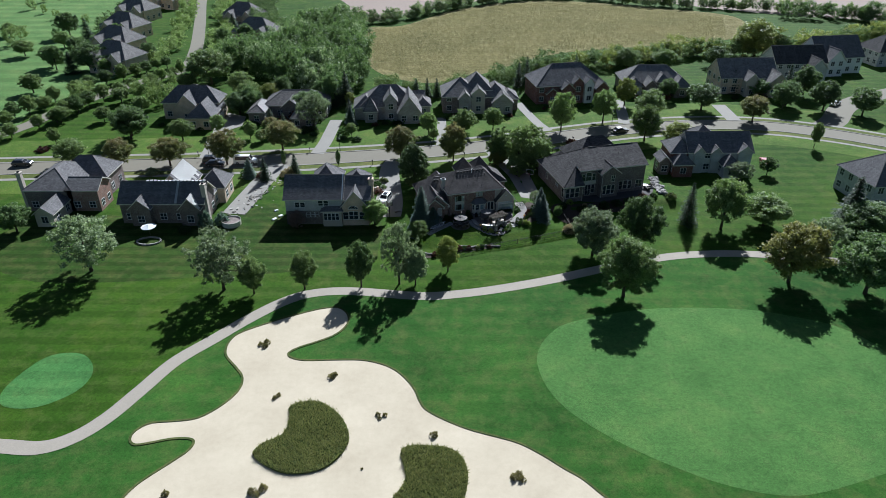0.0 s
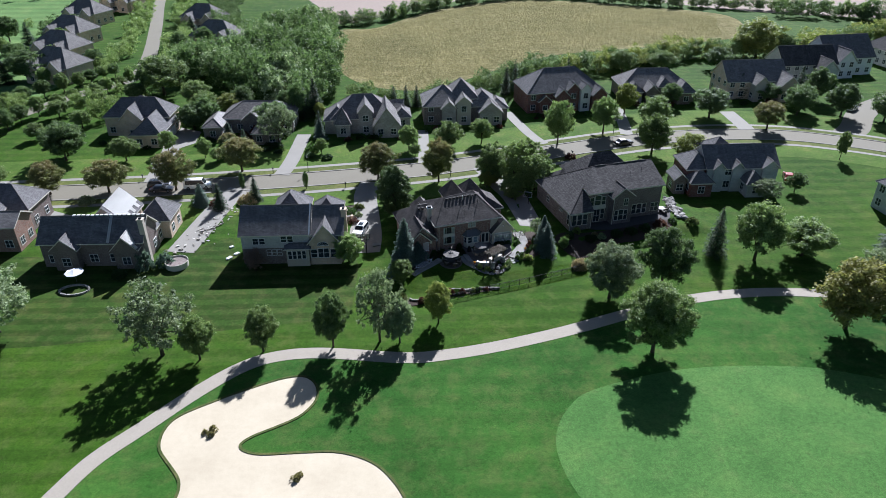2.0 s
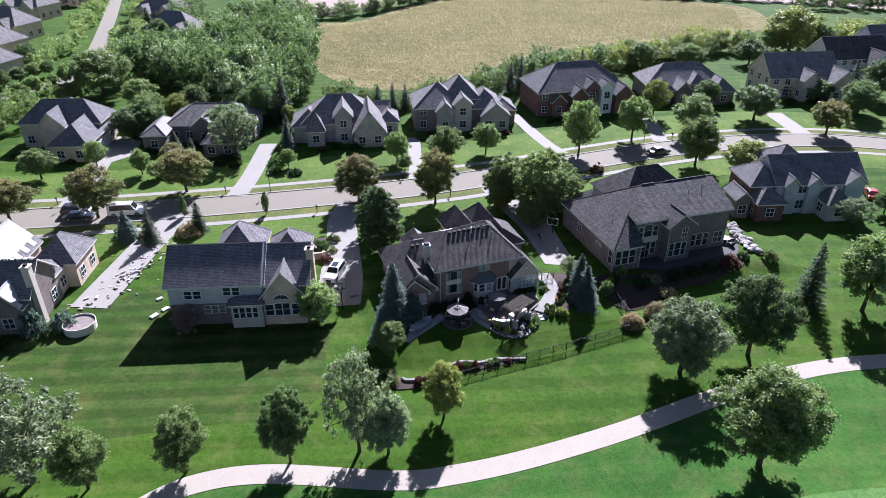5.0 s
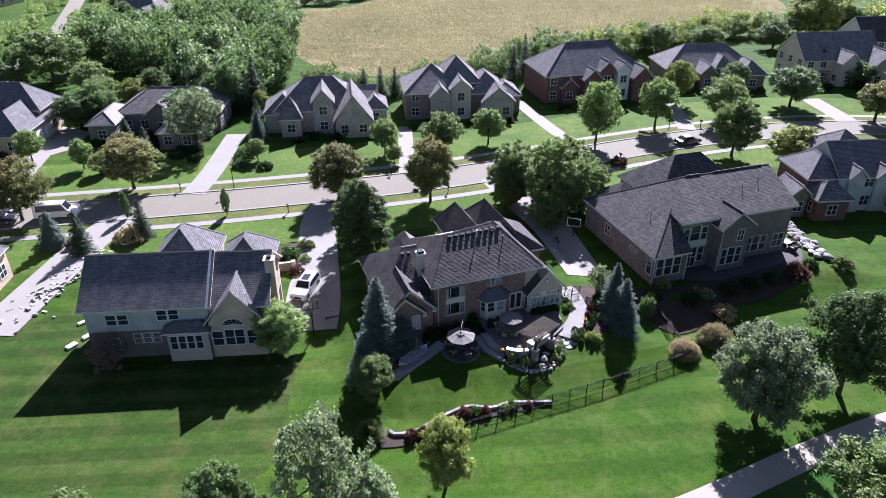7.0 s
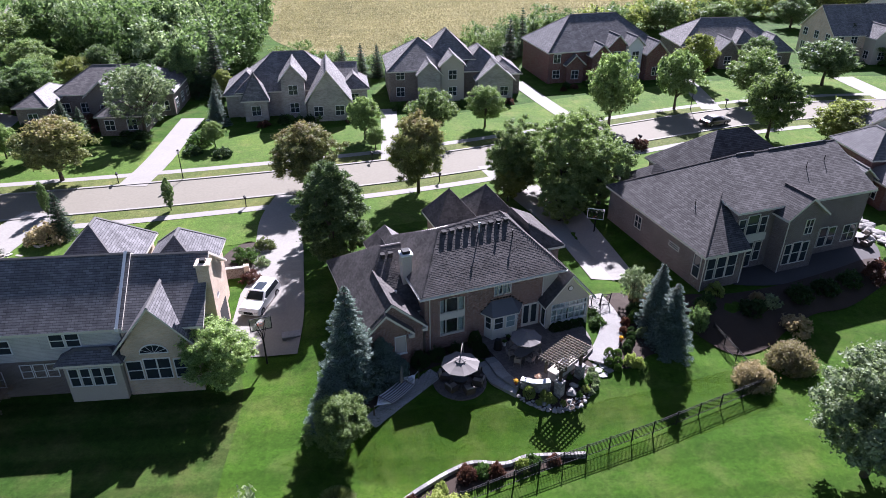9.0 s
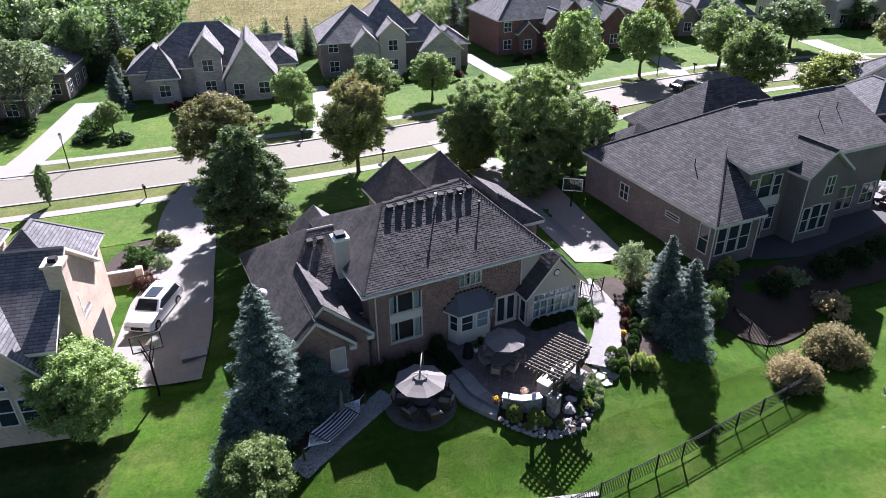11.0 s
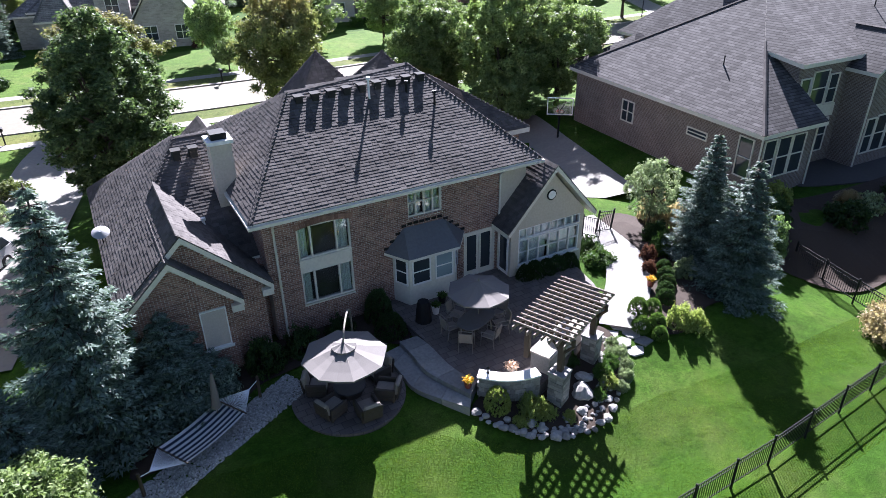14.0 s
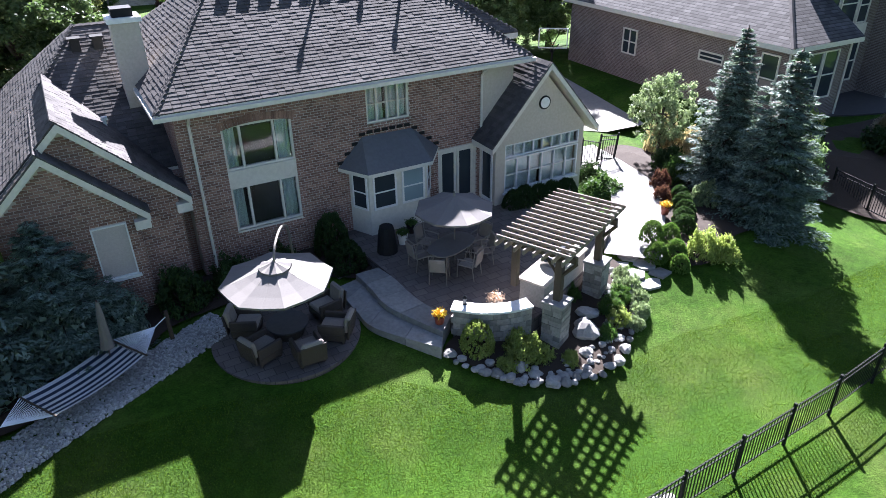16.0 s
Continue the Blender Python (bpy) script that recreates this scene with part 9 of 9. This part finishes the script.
def vehicle(m, mat, label, length=4.9, height=1.72, kind="suv", category="car"):
    """A parked car; it faces +x."""
    car = thing("parked_car", m, label, category)
    hl = length / 2
    if kind == "van":
        prof = [(-hl, 0.35), (-hl, 0.9), (-hl + 0.05, height - 0.1), (-hl + 0.25, height), (hl - 1.7, height), (hl - 0.95, 1.2), (hl - 0.1, 1.02), (hl, 0.75), (hl, 0.35), (hl - 0.3, 0.26), (-hl + 0.3, 0.26)]
        glass = [(-hl + 0.4, 1.18), (-hl + 0.5, height - 0.18), (hl - 1.8, height - 0.18), (hl - 1.15, 1.2)]
    elif kind == "suv":
        prof = [(-hl, 0.42), (-hl + 0.02, 0.95), (-hl + 0.12, 1.1), (-hl + 0.45, height - 0.09), (-hl + 0.85, height), (0.35, height - 0.03), (1.1, 1.12), (hl - 0.25, 0.98), (hl - 0.02, 0.8), (hl, 0.45), (hl - 0.35, 0.27), (-hl + 0.35, 0.27)]
        glass = [(-hl + 0.35, 1.12), (-hl + 0.62, height - 0.15), (0.25, height - 0.16), (0.92, 1.12)]
    else:
        prof = [(-hl, 0.4), (-hl + 0.02, 0.85), (-hl + 0.55, 0.95), (-hl + 1.15, height), (0.2, height), (1.0, 0.95), (hl - 0.2, 0.82), (hl, 0.6), (hl, 0.4), (hl - 0.35, 0.24), (-hl + 0.35, 0.24)]
        glass = [(-hl + 0.8, 0.96), (-hl + 1.25, height - 0.1), (0.12, height - 0.1), (0.8, 0.95)]
    W = 0.94
    def widths(x, z):
        return W - (0.0 if z < 1.0 else 0.22 * (z - 1.0) / max(0.3, height - 1.0)) - 0.10 * max(0, abs(x) / hl - 0.8) * 5 * 0.5
    body = part("body", loft(prof, widths, bmesh.new()), mat, car, smooth=False)
    for s in (-1, 1):
        bm = bmesh.new()
        q = [bm.verts.new((x, s * (widths(x, z - 0.05) + 0.004), z)) for x, z in glass]
        bm.faces.new(q if s < 0 else q[::-1])
        bmesh.ops.solidify(bm, geom=bm.faces[:], thickness=0.01)
        part("side_window", bm, GLASS, car)
        part("mirror", box(bmesh.new(), 0.72, s * 0.98 - 0.09, 1.05, 0.86, s * 0.98 + 0.09, 1.2, bevel=0.02), mat, car)
        part("headlight", box(bmesh.new(), hl - 0.16, s * 0.7 - 0.17, 0.68, hl - 0.0, s * 0.7 + 0.17, 0.82, bevel=0.02), LAMPGLASS, car)
        part("tail_light", box(bmesh.new(), -hl - 0.01, s * 0.74 - 0.12, 0.78, -hl + 0.1, s * 0.74 + 0.12, 0.98, bevel=0.02), TAIL, car)
    i0 = next(i for i, p in enumerate(prof) if p[0] > 0 and p[1] > height - 0.1) if kind != "van" else 4
    (xa, za), (xb, zb) = prof[i0], prof[i0 + 1]
    bm = bmesh.new()
    q = []
    for f, ww in ((0.1, 0.66), (0.93, 0.74)):
        x, z = xa + (xb - xa) * f, za + (zb - za) * f
        q.append([bm.verts.new((x + 0.008, s * ww, z + 0.012)) for s in (-1, 1)])
    bm.faces.new((q[0][0], q[0][1], q[1][1], q[1][0]))
    bmesh.ops.solidify(bm, geom=bm.faces[:], thickness=0.01)
    part("windscreen", bm, GLASS, car)
    if kind == "suv":
        part("sunroof", box(bmesh.new(), -1.0, -0.42, height - 0.02, 0.2, 0.42, height + 0.012, bevel=0.004), GLASS, car)
        part("grille", box(bmesh.new(), hl - 0.05, -0.42, 0.52, hl + 0.015, 0.42, 0.76, bevel=0.01), BLACK, car)
        for s in (-1, 1):
            part("roof_rail", tube(bmesh.new(), [(-1.75, s * 0.62, height - 0.03), (-1.5, s * 0.62, height + 0.05), (0.1, s * 0.62, height + 0.04), (0.35, s * 0.62, height - 0.05)], 0.02, 0.02, 6), BLACK, car)
    for x in (-hl + 0.95, hl - 0.95):
        for s in (-1, 1):
            wh = part("wheel", tube(bmesh.new(), [(x, s * 0.72, 0.36), (x, s * 0.95, 0.36)], 0.36, 0.36, 20), TYRE, car)
            part("rim", tube(bmesh.new(), [(x, s * 0.9, 0.36), (x, s * 0.965, 0.36)], 0.24, 0.2, 14), RIM, wh)
    return car


su = HM @ Vector((-11.1, 12.9, 0))
vehicle(pose(su.x, su.y, 0.09, 0, 0, 15.7 + 238), CARWHITE, "white sport utility car with dark sunroof parked on the driveway")
vehicle(pose(-49.2, 156.8, 0.05, 0, 0, 4), CARWHITE, "white delivery van parked by the kerb", 5.6, 2.2, "van", "van")
vehicle(pose(-57.6, 157.6, 0.05, 0, 0, 4), CARBLACK, "black sport utility car parked on the street", 4.8, 1.75)
vehicle(pose(-56.4, 155.4, 0.05, 0, 0, 4), CARBLACK, "black saloon car parked by the kerb", 4.7, 1.45, "saloon")
vehicle(pose(49.2, 178.9, 0.05, 0, 0, 18), CARBLACK, "black saloon car parked on the street", 4.6, 1.45, "saloon")
vehicle(pose(79.8, 156.6, 0.05, 0, 0, 70), CARRED, "red car parked beside the house", 4.5, 1.5, "saloon")
vehicle(pose(-104, 155.4, 0.05, 0, 0, 3), CARBLACK, "dark car parked on the street", 4.7, 1.6)
vehicle(pose(-90, 157.2, 0.05, 0, 0, 3), CARWHITE, "white car parked on the street", 4.6, 1.45, "saloon")
vehicle(pose(121, 203, 0.05, 0, 0, 40), CARWHITE, "white car parked on the side street", 4.6, 1.45, "saloon")


# ---- street furniture ----
def hoop(m, label, rim_mat=BLACK):
    h = thing("basketball_hoop", m, label, "basketball hoop")
    part("pole", tube(bmesh.new(), [(0, 0, 0), (0, 0, 2.4), (0, -0.15, 2.7)], 0.07, 0.06, 8), BLACK, h)
    for s in (-1, 1):
        part("arm", tube(bmesh.new(), [(0, 0, 2.2), (s * 0.35, -0.75, 2.95)], 0.03, 0.03, 6), BLACK, h)
        part("arm", tube(bmesh.new(), [(0, -0.1, 2.7), (s * 0.35, -0.75, 3.6)], 0.03, 0.03, 6), BLACK, h)
    a_ = part("backboard", box(bmesh.new(), -0.8, -0.83, 2.75, 0.8, -0.79, 3.8, bevel=0.01), PANE, h, "clear framed backboard")
    for q in ((-0.84, -0.78, 2.71, 3.84), (0.78, 0.84, 2.71, 3.84)):
        part("frame", box(bmesh.new(), q[0], -0.85, q[2], q[1], -0.77, q[3]), rim_mat, h)
    for z in (2.71, 3.80):
        part("frame", box(bmesh.new(), -0.78, -0.85, z, 0.78, -0.77, z + 0.05), rim_mat, h)
    ring = [(0.23 * math.cos(t), -1.12 + 0.23 * math.sin(t), 3.05) for t in np.linspace(0, 6.2832, 17)]
    part("rim", tube(bmesh.new(), ring, 0.014, 0.014, 6), paint("rim_red", (0.4, 0.06, 0.02)), h)
    return h


hoop(pose(-11.2, 126.6, 0.05, 0, 0, 195), "tall black basketball hoop at the end of the driveway")
hoop(pose(20.3, 144.6, 0.05, 0, 0, -22), "basketball hoop with white-framed clear backboard beside the drive", WHITE)
bx = thing("storage_ramp", pose(-9.6, 129.7, 0.09, 0, 0, 10), "low grey plastic storage box on the driveway", "box")
part("body", box(bmesh.new(), -0.75, -0.4, 0, 0.75, 0.4, 0.42, bevel=0.03), TABLEGREY, bx)
part("lid", box(bmesh.new(), -0.78, -0.43, 0.42, 0.78, 0.43, 0.48, bevel=0.015), SLAB, bx)


def street_lamp(x, y):
    s = thing("street_lamp", pose(x, y, 0.03), "black post street lamp with a white globe lantern", "street lamp", "street lamps")
    part("pole", tube(bmesh.new(), [(0, 0, 0), (0, 0, 0.5), (0, 0, 3.4)], 0.08, 0.045, 8), BLACK, s)
    part("lantern", tube(bmesh.new(), [(0, 0, 3.4), (0, 0, 3.55), (0, 0, 3.85)], 0.12, 0.16, 8), WHITE, s)
    part("cap", tube(bmesh.new(), [(0, 0, 3.85), (0, 0, 4.0)], 0.18, 0.02, 8), BLACK, s)


def mailbox(x, y):
    s = thing("mailbox", pose(x, y, 0.03, 0, 0, 20), "black mailbox on a post by the kerb", "mailbox", "mailboxes")
    part("post", box(bmesh.new(), -0.05, -0.05, 0, 0.05, 0.05, 1.05), BLACK, s)
    bm = tube(bmesh.new(), [(0, -0.3, 1.18), (0, 0.3, 1.18)], 0.14, 0.14, 10)
    part("box", bm, BLACK, s)
    part("arm", box(bmesh.new(), -0.03, -0.3, 0.95, 0.03, 0.25, 1.02), BLACK, s)


for x, y in ((-26.7, 164.6), (48.6, 186.5), (-60, 162), (90, 189)):
    street_lamp(x, y)
for x, y in ((-17.5, 155.8), (-3.0, 168.6), (34.9, 171.9), (5.4, 161.0), (-34.5, 164.3), (55, 187.4), (-62.5, 161.5), (-45.5, 154)):
    mailbox(x, y)
for x, y in ((-25.9, 155.6), (-39.4, 155.6)):
    tree(x, y, 4.4, 0.7, "slim", LEAF_DARK, "thin young street tree on the verge", "street trees")

# ---- rubble along the drive of the damaged house ----
rng = random.Random(5)
RUBBLE = random_tint("pale_rubble", (0.20, 0.17, 0.14), (0.55, 0.52, 0.47), 0.9, 0.3, 0.3, 6.0)
for i in range(90):
    t = rng.random()
    x, y = -44.6 + 5.0 * t + rng.gauss(0, 1.5), 128 + 20 * t + rng.gauss(0, 1.6)
    w, d, h = rng.uniform(0.15, 0.8), rng.uniform(0.08, 0.3), rng.uniform(0.04, 0.25)
    bm = box(bmesh.new(), -w / 2, -d / 2, 0, w / 2, d / 2, h, bevel=0.02)
    for v in bm.verts:
        v.co += Vector((rng.uniform(-.04, .04), rng.uniform(-.04, .04), 0))
    ob = part("debris", bm, RUBBLE)
    ob.matrix_basis = pose(x, y, ground_z(x, y) + (0.08 if abs(x + 43) < 3 else 0.01), 0, 0, rng.uniform(0, 180))
    tagged(ob, "pale broken building debris lying on the ground", "debris", "debris along the drive")
for x, y, s in ((-34.5, 128, 0.5), (-36, 130.5, 0.4), (-35.5, 126.5, 0.55)):
    ob = part("debris", box(bmesh.new(), -s, -s * 0.6, 0, s, s * 0.6, 0.25, bevel=0.05), LINEN)
    ob.matrix_basis = pose(x, y, 0.0, 0, 0, s * 100)
    tagged(ob, "crumpled white sheet lying on the lawn", "debris", "debris along the drive")

# ---- garden of the damaged house ----
shade = thing("garden_umbrella", pose(-59.1, 119.6, 0), "open white garden umbrella behind the damaged house", "umbrella")
bm = canopy_mesh(1.5, 0.5, 8)
bmesh.ops.translate(bm, verts=bm.verts, vec=(0, 0, 2.0))
part("canopy", bm, LINEN, shade)
part("pole", tube(bmesh.new(), [(0, 0, 0), (0, 0, 2.45)], 0.03, 0.03, 6), ALU, shade)
ring_wall = thing("round_garden_wall", pose(-58.4, 117.0, 0), "low round pale stone wall in the shaded lawn", "garden wall")
for k in range(26):
    a_ = 6.2832 * k / 26
    part("block", box(bmesh.new(), -0.26, -0.14, -0.1, 0.26, 0.14, 0.30, pose(2.3 * math.cos(a_), 1.5 * math.sin(a_), 0, 0, 0, math.degrees(a_) + 90), bevel=0.02), STONE, ring_wall)
low_pier = thing("garden_wall", pose(-16.4, 140.0, 0, 0, 0, 8), "low brown brick wall between garage court and shrub bed", "garden wall")
part("wall", box(bmesh.new(), -1.5, -0.15, -0.1, 1.3, 0.15, 1.05, bevel=0.01), BRICK_GREY, low_pier)
part("pier", box(bmesh.new(), 1.3, -0.25, -0.1, 1.8, 0.25, 1.25, bevel=0.01), BRICK_TAN, low_pier)
part("cap", box(bmesh.new(), -1.55, -0.2, 1.05, 1.3, 0.2, 1.12, bevel=0.01), STONE, low_pier)
patch("mulch_bed", spline([(-18.0, 140.6), (-14.6, 140.4), (-14.0, 142.5), (-14.2, 146.0), (-16.0, 147.2), (-17.8, 144.5)], 5, True), MULCH, 0.03, "dark mulch bed with rounded shrubs beside the drive", "mulch bed")
shrub(-48.8, 123.4, 1.6, 3.4, NEEDLE_BLUE, "blue-green conifer shrub behind the damaged house", world=True)
shrub(-52.5, 121.0, 1.3, 1.5, SHRUB_DARK, "dark shrub behind the damaged house", world=True)

# ---- terrace of the house next door ----
N4 = pose(26.4, 132.6, 1.2, 0, 0, 18.3)
ob = part("terrace", solid(loopxy([(3, -0.5), (8, -3), (14, -4.2), (19, -3.4), (22, -0.5), (22, 2.5), (16, 2.0), (8, 2.2)]), -0.1, 0.12), mottled("dark_terrace_paver", (0.048, 0.044, 0.043), (0.080, 0.074, 0.071), 0.9, 0.5, 6.0, 0.3))
ob.matrix_basis = N4
tagged(ob, "dark paved terrace of the house next door", "patio", kind="structure")
rng = random.Random(15)
for i in range(70):
    t = rng.random()
    p = N4 @ Vector((22.3 + 3.2 * t + rng.gauss(0, .5), -3.6 + 8.5 * t + rng.gauss(0, .5), 0))
    p.z = ground_z(p.x, p.y) + 0.1 + 0.25 * rng.random()
    ob = new("boulder", rock_meshes[i % 6])
    s = rng.uniform(1.3, 3.0)
    ob.matrix_basis = Matrix.LocRotScale(p, Euler((0, 0, i)), (s, s, s * 0.9))
    tagged(ob, "pale limestone boulder edging the terrace next door", "boulder", "boulders next door")
tb2 = thing("terrace_table", N4 @ pose(20.5, 0.5, 0.12), "round dark table on the terrace next door", "table")
part("tabletop", tube(bmesh.new(), [(0, 0, 0.70), (0, 0, 0.74)], 0.7, 0.7, 20), TABLEGREY, tb2)
part("leg", tube(bmesh.new(), [(0, 0, 0), (0, 0, 0.7)], 0.3, 0.06, 10), BLACK, tb2)
for k in range(4):
    copy_thing(first, N4 @ pose(20.5 + 1.2 * math.cos(k * 1.57), 0.5 + 1.2 * math.sin(k * 1.57), 0.12, 0, 0, k * 90 - 90))
tufts("lawn_blades", [(-9, 116), (2, 112), (12, 113.5), (27, 118.5), (26, 123), (20, 121), (14.5, 120), (9.5, 118.3), (6.2, 119.6), (2, 119.8), (-3, 119)], 170000, 0.04, 0.013, BLADE, "short mown lawn blades behind the house", 41)
